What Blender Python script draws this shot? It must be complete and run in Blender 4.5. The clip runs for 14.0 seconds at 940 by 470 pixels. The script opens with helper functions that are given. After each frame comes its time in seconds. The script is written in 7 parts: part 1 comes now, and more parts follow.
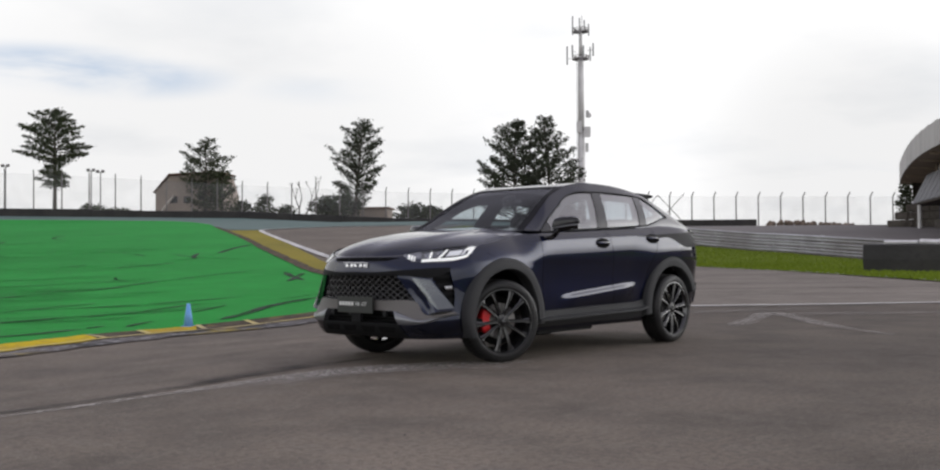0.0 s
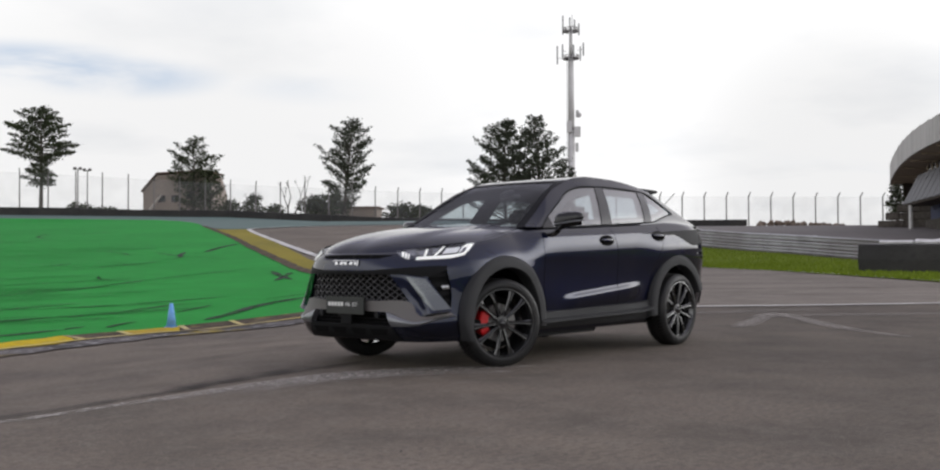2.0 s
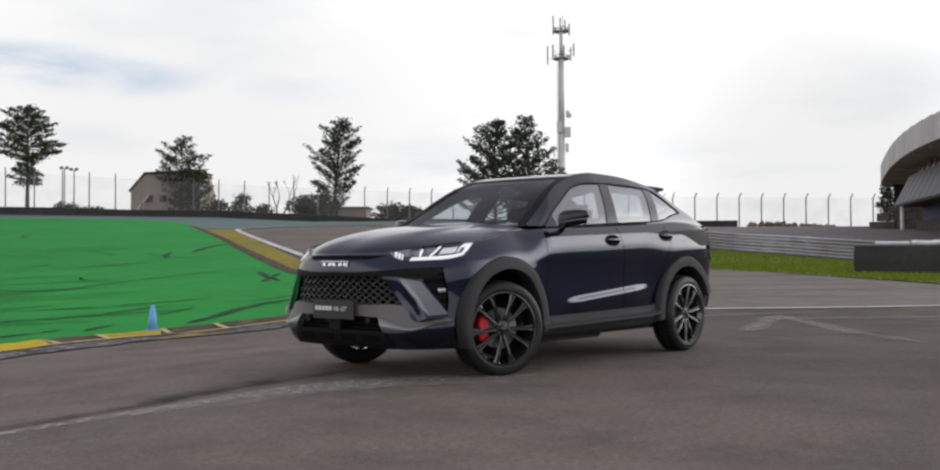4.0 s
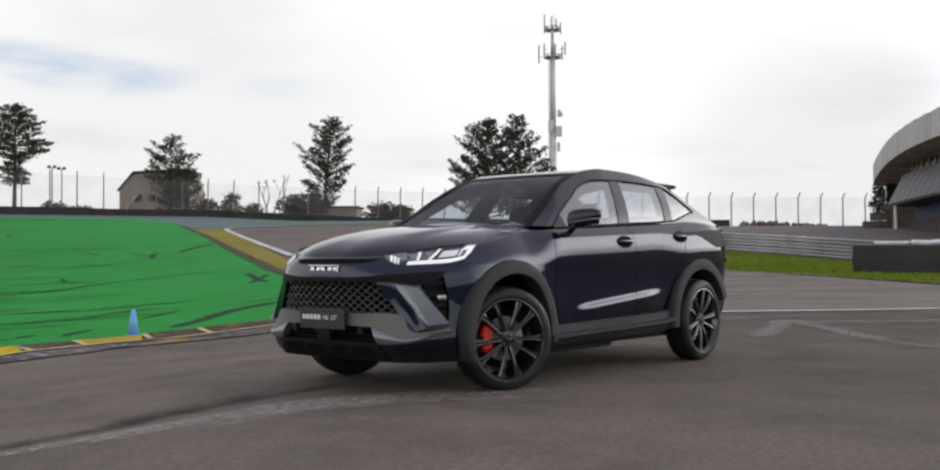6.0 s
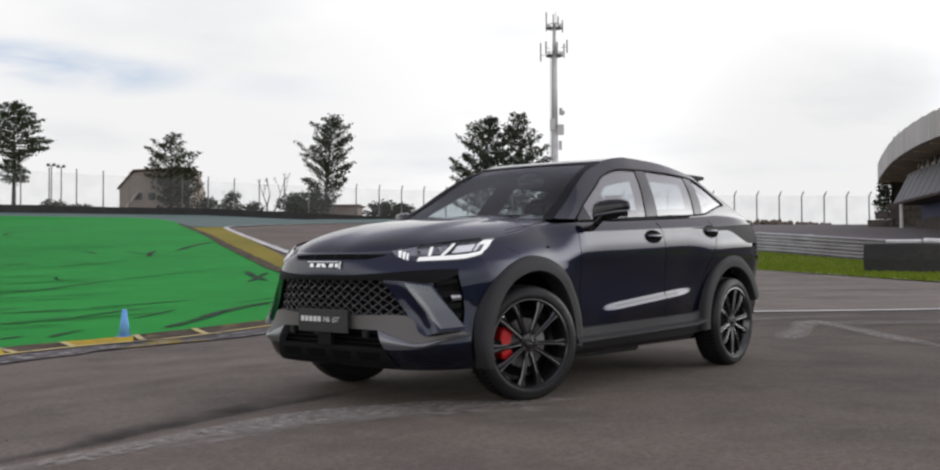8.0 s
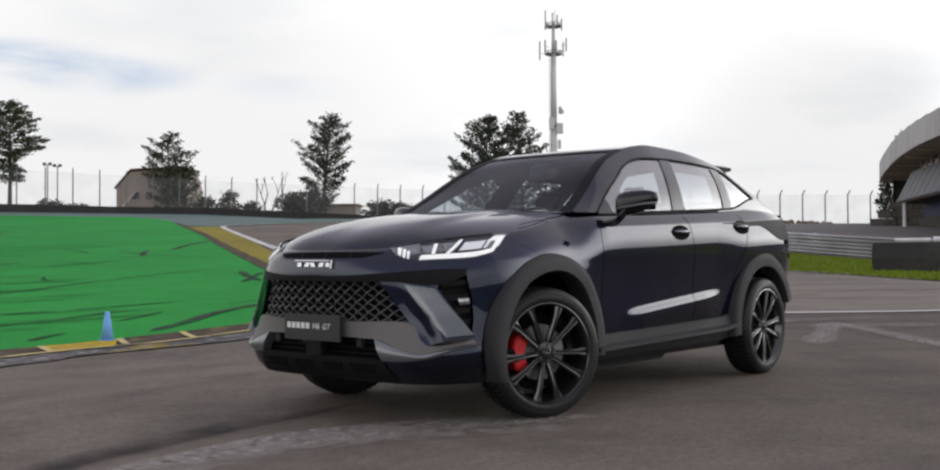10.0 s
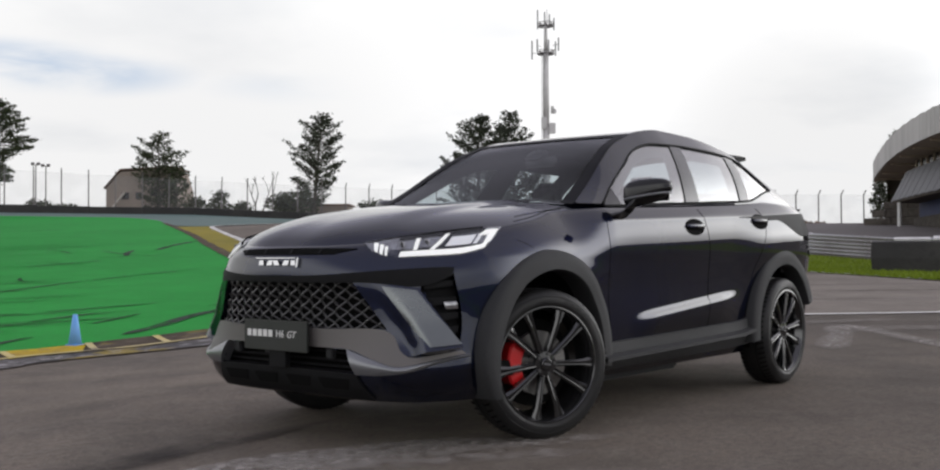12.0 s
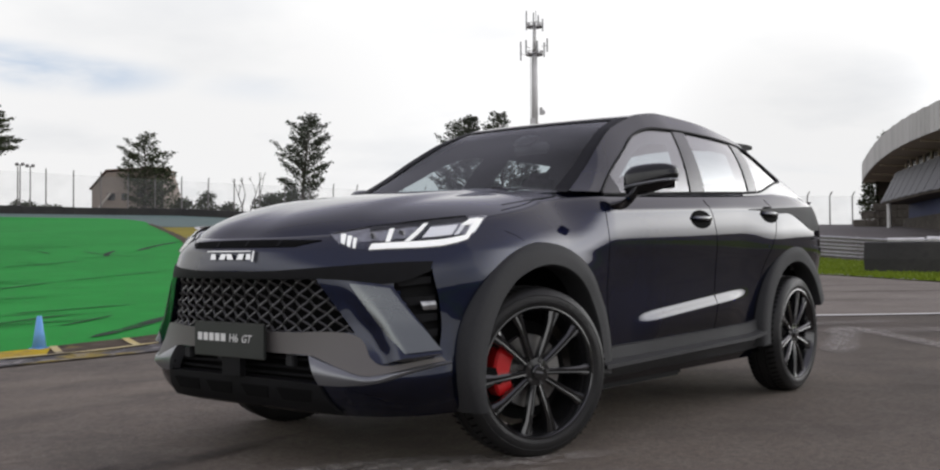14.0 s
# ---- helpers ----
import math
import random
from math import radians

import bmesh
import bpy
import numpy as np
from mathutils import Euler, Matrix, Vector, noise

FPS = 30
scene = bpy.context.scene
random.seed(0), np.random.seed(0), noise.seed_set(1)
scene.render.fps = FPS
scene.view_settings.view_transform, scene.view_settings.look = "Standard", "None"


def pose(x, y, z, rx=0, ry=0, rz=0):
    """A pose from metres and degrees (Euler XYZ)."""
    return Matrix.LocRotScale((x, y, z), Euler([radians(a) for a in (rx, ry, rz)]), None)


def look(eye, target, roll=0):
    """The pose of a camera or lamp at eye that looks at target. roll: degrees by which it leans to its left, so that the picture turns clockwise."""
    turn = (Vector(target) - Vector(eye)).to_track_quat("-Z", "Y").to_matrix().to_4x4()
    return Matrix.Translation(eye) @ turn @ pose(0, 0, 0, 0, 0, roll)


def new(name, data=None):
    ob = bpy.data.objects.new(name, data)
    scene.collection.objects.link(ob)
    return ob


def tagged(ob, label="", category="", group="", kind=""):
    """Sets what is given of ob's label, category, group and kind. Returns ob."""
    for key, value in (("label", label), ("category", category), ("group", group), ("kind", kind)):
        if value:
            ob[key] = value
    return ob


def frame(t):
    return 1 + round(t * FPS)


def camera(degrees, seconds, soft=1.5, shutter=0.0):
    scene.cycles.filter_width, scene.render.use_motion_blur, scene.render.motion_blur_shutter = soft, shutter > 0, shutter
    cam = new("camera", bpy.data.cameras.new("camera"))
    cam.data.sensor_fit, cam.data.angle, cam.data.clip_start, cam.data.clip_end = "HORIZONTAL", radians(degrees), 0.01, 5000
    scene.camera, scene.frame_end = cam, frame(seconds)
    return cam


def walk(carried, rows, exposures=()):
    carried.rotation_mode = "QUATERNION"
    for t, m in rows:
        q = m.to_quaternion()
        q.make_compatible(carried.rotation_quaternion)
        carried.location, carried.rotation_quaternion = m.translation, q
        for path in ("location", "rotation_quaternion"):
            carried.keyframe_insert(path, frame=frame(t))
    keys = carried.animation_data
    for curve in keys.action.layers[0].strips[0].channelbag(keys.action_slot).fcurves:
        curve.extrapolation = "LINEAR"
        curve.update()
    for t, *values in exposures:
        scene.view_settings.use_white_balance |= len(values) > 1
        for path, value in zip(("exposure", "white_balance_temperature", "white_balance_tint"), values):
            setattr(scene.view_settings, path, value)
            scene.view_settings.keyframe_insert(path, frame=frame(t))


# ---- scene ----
cam = camera(49.34, 14.0, soft=2.2)
ROWS = [
    (0.0, pose(8.312, 6.595, 0.921, 91.265, 0.335, 131.436)),
    (0.5, pose(8.212, 6.480, 0.917, 91.263, 0.231, 131.290)),
    (1.0, pose(8.128, 6.378, 0.913, 91.301, 0.248, 131.120)),
    (1.5, pose(8.043, 6.281, 0.909, 91.282, 0.221, 130.975)),
    (2.0, pose(7.947, 6.180, 0.902, 91.260, 0.234, 130.828)),
    (2.5, pose(7.847, 6.078, 0.896, 91.218, 0.271, 130.710)),
    (3.0, pose(7.746, 5.971, 0.893, 91.255, 0.207, 130.558)),
    (5.5, pose(7.209, 5.378, 0.930, 91.255, 0.203, 129.819)),
    (6.0, pose(7.079, 5.244, 0.933, 91.256, 0.190, 129.708)),
    (6.5, pose(6.962, 5.109, 0.933, 91.259, 0.229, 129.622)),
    (7.0, pose(6.849, 4.986, 0.929, 91.221, 0.208, 129.637)),
    (7.5, pose(6.729, 4.854, 0.919, 91.183, 0.199, 129.686)),
    (8.0, pose(6.607, 4.722, 0.912, 91.199, 0.149, 129.747)),
    (10.5, pose(5.915, 4.063, 0.903, 91.159, 0.204, 129.616)),
    (11.0, pose(5.770, 3.942, 0.900, 91.170, 0.189, 129.492)),
    (11.5, pose(5.619, 3.834, 0.892, 91.187, 0.270, 129.358)),
    (12.0, pose(5.475, 3.732, 0.886, 91.194, 0.247, 129.233)),
    (12.5, pose(5.338, 3.636, 0.877, 91.196, 0.189, 129.042)),
    (13.0, pose(5.209, 3.538, 0.869, 91.234, 0.206, 128.873)),
    (13.5, pose(5.102, 3.458, 0.861, 91.266, 0.210, 128.721)),
    (14.0, pose(5.002, 3.385, 0.851, 91.286, 0.230, 128.596)),
]
walk(cam, ROWS)

# ---- daylight: bright broken overcast, a weak veiled sun ----
SUN_EL, SUN_AZ = 20.0, 150.0      # degrees; azimuth counted from +x towards +y


# torn gaps in the deck: direction, reach, depth
SKY_GAPS = (((-0.438, -0.882, 0.173), 0.13, 1.3), ((-0.486, -0.858, 0.168), 0.13, 1.2), ((-0.932, -0.357, 0.07), 0.20, 0.62), ((-0.64, -0.752, 0.161), 0.1, 0.25))


def make_world():
    w = bpy.data.worlds.new("sky")
    scene.world = w
    w.use_nodes = True
    nt = w.node_tree
    nt.nodes.clear()
    N, L = nt.nodes.new, nt.links.new
    out, bg = N("ShaderNodeOutputWorld"), N("ShaderNodeBackground")
    sky = N("ShaderNodeTexSky")
    sky.sky_type, sky.sun_disc = "NISHITA", False
    sky.sun_elevation, sky.sun_rotation = radians(SUN_EL), radians(90 - SUN_AZ)
    sky.air_density, sky.dust_density = 1.0, 2.0
    tc = N("ShaderNodeTexCoord")
    sep = N("ShaderNodeSeparateXYZ")
    L(tc.outputs["Generated"], sep.inputs[0])
    # flat cloud deck: the direction projected on a plane overhead
    up = N("ShaderNodeMath"); up.operation = "MAXIMUM"; up.inputs[1].default_value = 0.0
    L(sep.outputs["Z"], up.inputs[0])
    add = N("ShaderNodeMath"); add.operation = "ADD"; add.inputs[1].default_value = 0.16
    L(up.outputs[0], add.inputs[0])
    dx = N("ShaderNodeMath"); dx.operation = "DIVIDE"
    dy = N("ShaderNodeMath"); dy.operation = "DIVIDE"
    L(sep.outputs["X"], dx.inputs[0]); L(add.outputs[0], dx.inputs[1])
    L(sep.outputs["Y"], dy.inputs[0]); L(add.outputs[0], dy.inputs[1])
    com = N("ShaderNodeCombineXYZ")
    L(dx.outputs[0], com.inputs[0]); L(dy.outputs[0], com.inputs[1])
    n1 = N("ShaderNodeTexNoise")
    n1.inputs["Scale"].default_value, n1.inputs["Detail"].default_value, n1.inputs["Roughness"].default_value = 0.8, 7.0, 0.52
    n1.inputs["Distortion"].default_value = 0.35
    L(com.outputs[0], n1.inputs["Vector"])
    cover = N("ShaderNodeValToRGB")
    cover.color_ramp.elements[0].position, cover.color_ramp.elements[1].position = 0.16, 0.30
    L(n1.outputs["Fac"], cover.inputs[0])
    n2 = N("ShaderNodeTexNoise")
    n2.inputs["Scale"].default_value, n2.inputs["Detail"].default_value = 1.1, 6.0
    off = N("ShaderNodeVectorMath"); off.operation = "ADD"; off.inputs[1].default_value = (7.3, 2.1, 0)
    L(com.outputs[0], off.inputs[0]); L(off.outputs[0], n2.inputs["Vector"])
    tone = N("ShaderNodeValToRGB")
    e = tone.color_ramp.elements
    e[0].position, e[0].color = 0.28, (0.90, 0.915, 0.94, 1)
    e[1].position, e[1].color = 0.50, (1.06, 1.058, 1.062, 1)
    L(n2.outputs["Fac"], tone.inputs[0])
    blue = N("ShaderNodeMixRGB"); blue.inputs[0].default_value = 0.72
    blue.inputs[2].default_value = (0.56, 0.70, 0.92, 1)
    gain = N("ShaderNodeMixRGB"); gain.blend_type = "MULTIPLY"; gain.inputs[0].default_value = 1.0
    gain.inputs[2].default_value = (0.10, 0.10, 0.10, 1)
    L(sky.outputs[0], gain.inputs[1]); L(gain.outputs[0], blue.inputs[1])
    mix = N("ShaderNodeMixRGB")
    # a few torn gaps low in the deck, drawn out sideways
    gap = None
    for way, wide, most in SKY_GAPS:
        dv = N("ShaderNodeVectorMath"); dv.operation = "SUBTRACT"; dv.inputs[1].default_value = way
        sc = N("ShaderNodeVectorMath"); sc.operation = "MULTIPLY"; sc.inputs[1].default_value = (1, 1, 5)
        ln = N("ShaderNodeVectorMath"); ln.operation = "LENGTH"
        fall = N("ShaderNodeMapRange"); fall.interpolation_type = "SMOOTHSTEP"
        fall.inputs["From Min"].default_value, fall.inputs["From Max"].default_value = wide, 0.0
        fall.inputs["To Max"].default_value = most
        L(tc.outputs["Generated"], dv.inputs[0]); L(dv.outputs[0], sc.inputs[0]); L(sc.outputs[0], ln.inputs[0]); L(ln.outputs["Value"], fall.inputs[0])
        if gap is None:
            gap = fall
        else:
            mx = N("ShaderNodeMath"); mx.operation = "MAXIMUM"
            L(gap.outputs[0], mx.inputs[0]); L(fall.outputs[0], mx.inputs[1])
            gap = mx
    stretch = N("ShaderNodeVectorMath"); stretch.operation = "MULTIPLY"; stretch.inputs[1].default_value = (4.0, 4.0, 15.0)
    L(tc.outputs["Generated"], stretch.inputs[0])
    n3 = N("ShaderNodeTexNoise")
    n3.inputs["Scale"].default_value, n3.inputs["Detail"].default_value, n3.inputs["Distortion"].default_value = 1.0, 5.0, 0.6
    L(stretch.outputs[0], n3.inputs["Vector"])
    torn = N("ShaderNodeMapRange"); torn.interpolation_type = "SMOOTHSTEP"
    torn.inputs["From Min"].default_value, torn.inputs["From Max"].default_value = 0.36, 0.66
    L(n3.outputs["Fac"], torn.inputs[0])
    hole = N("ShaderNodeMath"); hole.operation = "MULTIPLY"
    L(gap.outputs[0], hole.inputs[0]); L(torn.outputs[0], hole.inputs[1])
    left = N("ShaderNodeMath"); left.operation = "SUBTRACT"; left.use_clamp = True
    L(cover.outputs[0], left.inputs[0]); L(hole.outputs[0], left.inputs[1])
    away = N("ShaderNodeVectorMath"); away.operation = "DOT_PRODUCT"; away.inputs[1].default_value = (-0.55, -0.835, 0.0)
    grey = N("ShaderNodeMapRange"); grey.interpolation_type = "SMOOTHSTEP"
    grey.inputs["From Min"].default_value, grey.inputs["From Max"].default_value = 0.93, 0.995
    grey.inputs["To Min"].default_value, grey.inputs["To Max"].default_value = 1.0, 0.86
    thick = N("ShaderNodeVectorMath"); thick.operation = "SCALE"
    L(tc.outputs["Generated"], away.inputs[0]); L(away.outputs["Value"], grey.inputs[0])
    # and a bank of it low beside the grandstand
    low = N("ShaderNodeVectorMath"); low.operation = "DOT_PRODUCT"; low.inputs[1].default_value = (-0.932, -0.357, 0.070)
    bank = N("ShaderNodeMapRange"); bank.interpolation_type = "SMOOTHSTEP"
    bank.inputs["From Min"].default_value, bank.inputs["From Max"].default_value = 0.986, 0.9995
    bank.inputs["To Min"].default_value, bank.inputs["To Max"].default_value = 1.0, 0.84
    both = N("ShaderNodeMath"); both.operation = "MULTIPLY"
    L(tc.outputs["Generated"], low.inputs[0]); L(low.outputs["Value"], bank.inputs[0])
    L(grey.outputs[0], both.inputs[0]); L(bank.outputs[0], both.inputs[1])
    L(tone.outputs[0], thick.inputs[0]); L(both.outputs[0], thick.inputs["Scale"])
    L(left.outputs[0], mix.inputs[0]); L(blue.outputs[0], mix.inputs[1]); L(thick.outputs[0], mix.inputs[2])
    # the deck thins out overhead, where bluer and darker sky shows
    high = N("ShaderNodeMapRange"); high.interpolation_type = "SMOOTHSTEP"
    high.inputs["From Min"].default_value, high.inputs["From Max"].default_value = 0.24, 0.46
    high.inputs["To Max"].default_value = 0.92
    # unseen deck reaches higher towards +y, brightening the front corner's reflection
    reach = N("ShaderNodeMath"); reach.operation = "MAXIMUM"; reach.inputs[1].default_value = 0.0
    lower = N("ShaderNodeMath"); lower.operation = "MULTIPLY_ADD"; lower.inputs[1].default_value = -0.10
    L(sep.outputs["Y"], reach.inputs[0]); L(reach.outputs[0], lower.inputs[0]); L(sep.outputs["Z"], lower.inputs[2])
    L(lower.outputs[0], high.inputs[0])
    zen = N("ShaderNodeMixRGB"); zen.inputs[2].default_value = (0.55, 0.54, 0.67, 1)
    # the lit cloud deck is brightest at middling heights
    lift = N("ShaderNodeMapRange"); lift.interpolation_type = "SMOOTHSTEP"
    lift.inputs["From Min"].default_value, lift.inputs["From Max"].default_value = 0.20, 0.36
    lift.inputs["To Min"].default_value, lift.inputs["To Max"].default_value = 1.0, 1.2
    L(sep.outputs["Z"], lift.inputs[0])
    lit = N("ShaderNodeVectorMath"); lit.operation = "SCALE"
    L(mix.outputs[0], lit.inputs[0])
    # unseen sky brightened round the assumed sun, to lift the flank's reflections
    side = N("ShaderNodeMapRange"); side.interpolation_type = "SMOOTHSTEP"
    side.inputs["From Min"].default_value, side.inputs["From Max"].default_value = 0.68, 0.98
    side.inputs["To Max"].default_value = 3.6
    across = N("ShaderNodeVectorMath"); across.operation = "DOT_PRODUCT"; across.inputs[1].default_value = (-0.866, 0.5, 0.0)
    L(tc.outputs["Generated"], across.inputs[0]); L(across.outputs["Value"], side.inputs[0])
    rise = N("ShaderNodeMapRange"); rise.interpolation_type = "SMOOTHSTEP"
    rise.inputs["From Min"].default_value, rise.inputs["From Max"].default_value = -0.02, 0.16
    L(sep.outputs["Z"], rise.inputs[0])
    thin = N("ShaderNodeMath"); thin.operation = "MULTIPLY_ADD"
    # added glow in the unseen sky behind the camera, for the car's front
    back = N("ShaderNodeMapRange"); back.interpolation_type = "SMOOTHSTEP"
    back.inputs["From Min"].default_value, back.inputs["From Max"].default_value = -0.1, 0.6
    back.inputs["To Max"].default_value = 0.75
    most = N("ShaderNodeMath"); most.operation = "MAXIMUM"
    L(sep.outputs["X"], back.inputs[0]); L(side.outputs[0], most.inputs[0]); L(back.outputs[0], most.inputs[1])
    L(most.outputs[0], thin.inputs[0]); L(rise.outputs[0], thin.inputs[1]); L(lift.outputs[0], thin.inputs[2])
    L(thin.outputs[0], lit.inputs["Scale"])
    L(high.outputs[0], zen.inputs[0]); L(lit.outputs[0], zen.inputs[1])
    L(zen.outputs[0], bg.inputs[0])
    bg.inputs[1].default_value = 0.99
    L(bg.outputs[0], out.inputs[0])


make_world()
sun = new("sun", bpy.data.lights.new("sun", "SUN"))
sun.data.energy, sun.data.angle, sun.data.color = 0.43, radians(80), (1.0, 0.93, 0.84)
_d = Vector((math.cos(radians(SUN_AZ)) * math.cos(radians(SUN_EL)), math.sin(radians(SUN_AZ)) * math.cos(radians(SUN_EL)), math.sin(radians(SUN_EL))))
sun.matrix_world = look(_d * 60, (0, 0, 0))

# ---- materials ----
def material(name, base, rough=0.6, metal=0.0, var=(), bump=(), spec=0.5, coat=0.0, island=0.0, alpha=None, stretch=(1, 1, 1), ior=1.45, fade=False):
    """A principled surface. var: rows of (scale, low, high, colour, strength), noise that mixes a second colour in;
    bump: rows of (scale, distance). alpha: (scale, low, high, most) makes a broken, see-through film;
    fade: the film thins out with the mesh's own "fade" value."""
    m = bpy.data.materials.new(name)
    m.use_nodes = True
    nt = m.node_tree
    N, L = nt.nodes.new, nt.links.new
    b = nt.nodes["Principled BSDF"]
    b.inputs["Roughness"].default_value, b.inputs["Metallic"].default_value = rough, metal
    b.inputs["Specular IOR Level"].default_value, b.inputs["Coat Weight"].default_value = spec, coat
    b.inputs["Coat Roughness"].default_value, b.inputs["IOR"].default_value = 0.03, ior
    b.inputs["Coat IOR"].default_value = 1.5
    b.inputs["Base Color"].default_value = (*base, 1)
    tc, mp = N("ShaderNodeTexCoord"), N("ShaderNodeMapping")
    mp.inputs["Scale"].default_value = stretch
    L(tc.outputs["Object"], mp.inputs[0])
    last = None
    for k, (scale, low, high, col, strength) in enumerate(var):
        n, ramp, mix = N("ShaderNodeTexNoise"), N("ShaderNodeValToRGB"), N("ShaderNodeMixRGB")
        n.inputs["Scale"].default_value, n.inputs["Detail"].default_value = scale, 5.0
        ramp.color_ramp.elements[0].position, ramp.color_ramp.elements[1].position = low, high
        ramp.color_ramp.elements[1].color = (strength, strength, strength, 1)
        L(mp.outputs[0], n.inputs["Vector"]); L(n.outputs["Fac"], ramp.inputs[0]); L(ramp.outputs[0], mix.inputs[0])
        if last is None:
            mix.inputs[1].default_value = (*base, 1)
        else:
            L(last.outputs[0], mix.inputs[1])
        mix.inputs[2].default_value = (*col, 1)
        last = mix
        if k == 0:
            rr = N("ShaderNodeMapRange")
            rr.inputs["To Min"].default_value, rr.inputs["To Max"].default_value = max(rough - 0.06, 0), min(rough + 0.08, 1)
            L(n.outputs["Fac"], rr.inputs[0]); L(rr.outputs[0], b.inputs["Roughness"])
    if island:
        g, hsv, mr = N("ShaderNodeNewGeometry"), N("ShaderNodeHueSaturation"), N("ShaderNodeMapRange")
        mr.inputs["To Min"].default_value, mr.inputs["To Max"].default_value = 1 - island, 1 + island
        L(g.outputs["Random Per Island"], mr.inputs[0]); L(mr.outputs[0], hsv.inputs["Value"])
        if last is None:
            hsv.inputs["Color"].default_value = (*base, 1)
        else:
            L(last.outputs[0], hsv.inputs["Color"])
        last = hsv
    if last is not None:
        L(last.outputs[0], b.inputs["Base Color"])
    prev = None
    for scale, dist in bump:
        n, bp = N("ShaderNodeTexNoise"), N("ShaderNodeBump")
        n.inputs["Scale"].default_value, n.inputs["Detail"].default_value = scale, 4.0
        bp.inputs["Distance"].default_value, bp.inputs["Strength"].default_value = dist, 1.0
        L(mp.outputs[0], n.inputs["Vector"]); L(n.outputs["Fac"], bp.inputs["Height"])
        if prev is not None:
            L(prev.outputs[0], bp.inputs["Normal"])
        prev = bp
    if prev is not None:
        L(prev.outputs[0], b.inputs["Normal"])
    if alpha:
        scale, low, high, most = alpha
        n, ramp = N("ShaderNodeTexNoise"), N("ShaderNodeValToRGB")
        n.inputs["Scale"].default_value, n.inputs["Detail"].default_value = scale, 6.0
        ramp.color_ramp.elements[0].position, ramp.color_ramp.elements[1].position = low, high
        ramp.color_ramp.elements[1].color = (most, most, most, 1)
        L(mp.outputs[0], n.inputs["Vector"]); L(n.outputs["Fac"], ramp.inputs[0])
        if fade:
            at, mu = N("ShaderNodeAttribute"), N("ShaderNodeMath")
            at.attribute_name, mu.operation = "fade", "MULTIPLY"
            L(ramp.outputs[0], mu.inputs[0]); L(at.outputs["Fac"], mu.inputs[1]); L(mu.outputs[0], b.inputs["Alpha"])
        else:
            L(ramp.outputs[0], b.inputs["Alpha"])
    return m


def glass(name, tint, mirror=0.045, fall=4.5):
    """Thin tinted glazing: light goes straight through, tinted, with a Fresnel mirror on top."""
    m = bpy.data.materials.new(name)
    m.use_nodes = True
    nt = m.node_tree
    nt.nodes.clear()
    N, L = nt.nodes.new, nt.links.new
    out, mix, tr, gl = N("ShaderNodeOutputMaterial"), N("ShaderNodeMixShader"), N("ShaderNodeBsdfTransparent"), N("ShaderNodeBsdfGlossy")
    lw, pw, mr = N("ShaderNodeLayerWeight"), N("ShaderNodeMath"), N("ShaderNodeMapRange")
    tr.inputs[0].default_value = (*tint, 1)
    gl.inputs["Roughness"].default_value = 0.01
    lw.inputs["Blend"].default_value = 0.5
    pw.operation, pw.inputs[1].default_value = "POWER", fall
    mr.inputs["To Min"].default_value, mr.inputs["To Max"].default_value = mirror, 1.0
    L(lw.outputs["Facing"], pw.inputs[0]); L(pw.outputs[0], mr.inputs[0]); L(mr.outputs[0], mix.inputs[0])
    L(tr.outputs[0], mix.inputs[1]); L(gl.outputs[0], mix.inputs[2]); L(mix.outputs[0], out.inputs[0])
    return m


ASPHALT = material("asphalt", (0.153, 0.126, 0.103), 0.82,
                   var=((0.22, 0.35, 0.65, (0.259, 0.216, 0.173), 0.95), (1.1, 0.42, 0.66, (0.093, 0.080, 0.067), 0.65), (5.0, 0.46, 0.66, (0.213, 0.186, 0.157), 0.5), (26.0, 0.44, 0.62, (0.094, 0.080, 0.070), 0.5), (150.0, 0.42, 0.62, (0.064, 0.058, 0.051), 0.45), (80.0, 0.58, 0.68, (0.442, 0.403, 0.347), 0.3)),
                   bump=((140.0, 0.004), (25.0, 0.003)), spec=0.12)


def darker_lane(mat, way, near, far, gain):
    """A newer strip of surfacing: beyond a wandering edge across the plan the colour is darker and cooler."""
    nt = mat.node_tree
    N, L = nt.nodes.new, nt.links.new
    b = nt.nodes["Principled BSDF"]
    tc, dot, n, add, mr, mul = N("ShaderNodeTexCoord"), N("ShaderNodeVectorMath"), N("ShaderNodeTexNoise"), N("ShaderNodeMath"), N("ShaderNodeMapRange"), N("ShaderNodeMixRGB")
    dot.operation, dot.inputs[1].default_value = "DOT_PRODUCT", way
    n.inputs["Scale"].default_value, n.inputs["Detail"].default_value = 0.45, 5.0
    add.operation, add.inputs[1].default_value = "MULTIPLY_ADD", 1.6
    mr.interpolation_type = "SMOOTHSTEP"
    mr.inputs["From Min"].default_value, mr.inputs["From Max"].default_value = near + 0.8, far + 0.8
    mul.blend_type, mul.inputs[2].default_value = "MULTIPLY", (*gain, 1)
    src = b.inputs["Base Color"].links[0].from_socket
    L(tc.outputs["Object"], dot.inputs[0]); L(tc.outputs["Object"], n.inputs["Vector"])
    L(n.outputs["Fac"], add.inputs[0]); L(dot.outputs["Value"], add.inputs[2])
    L(add.outputs[0], mr.inputs[0]); L(mr.outputs[0], mul.inputs[0]); L(src, mul.inputs[1]); L(mul.outputs[0], b.inputs["Base Color"])


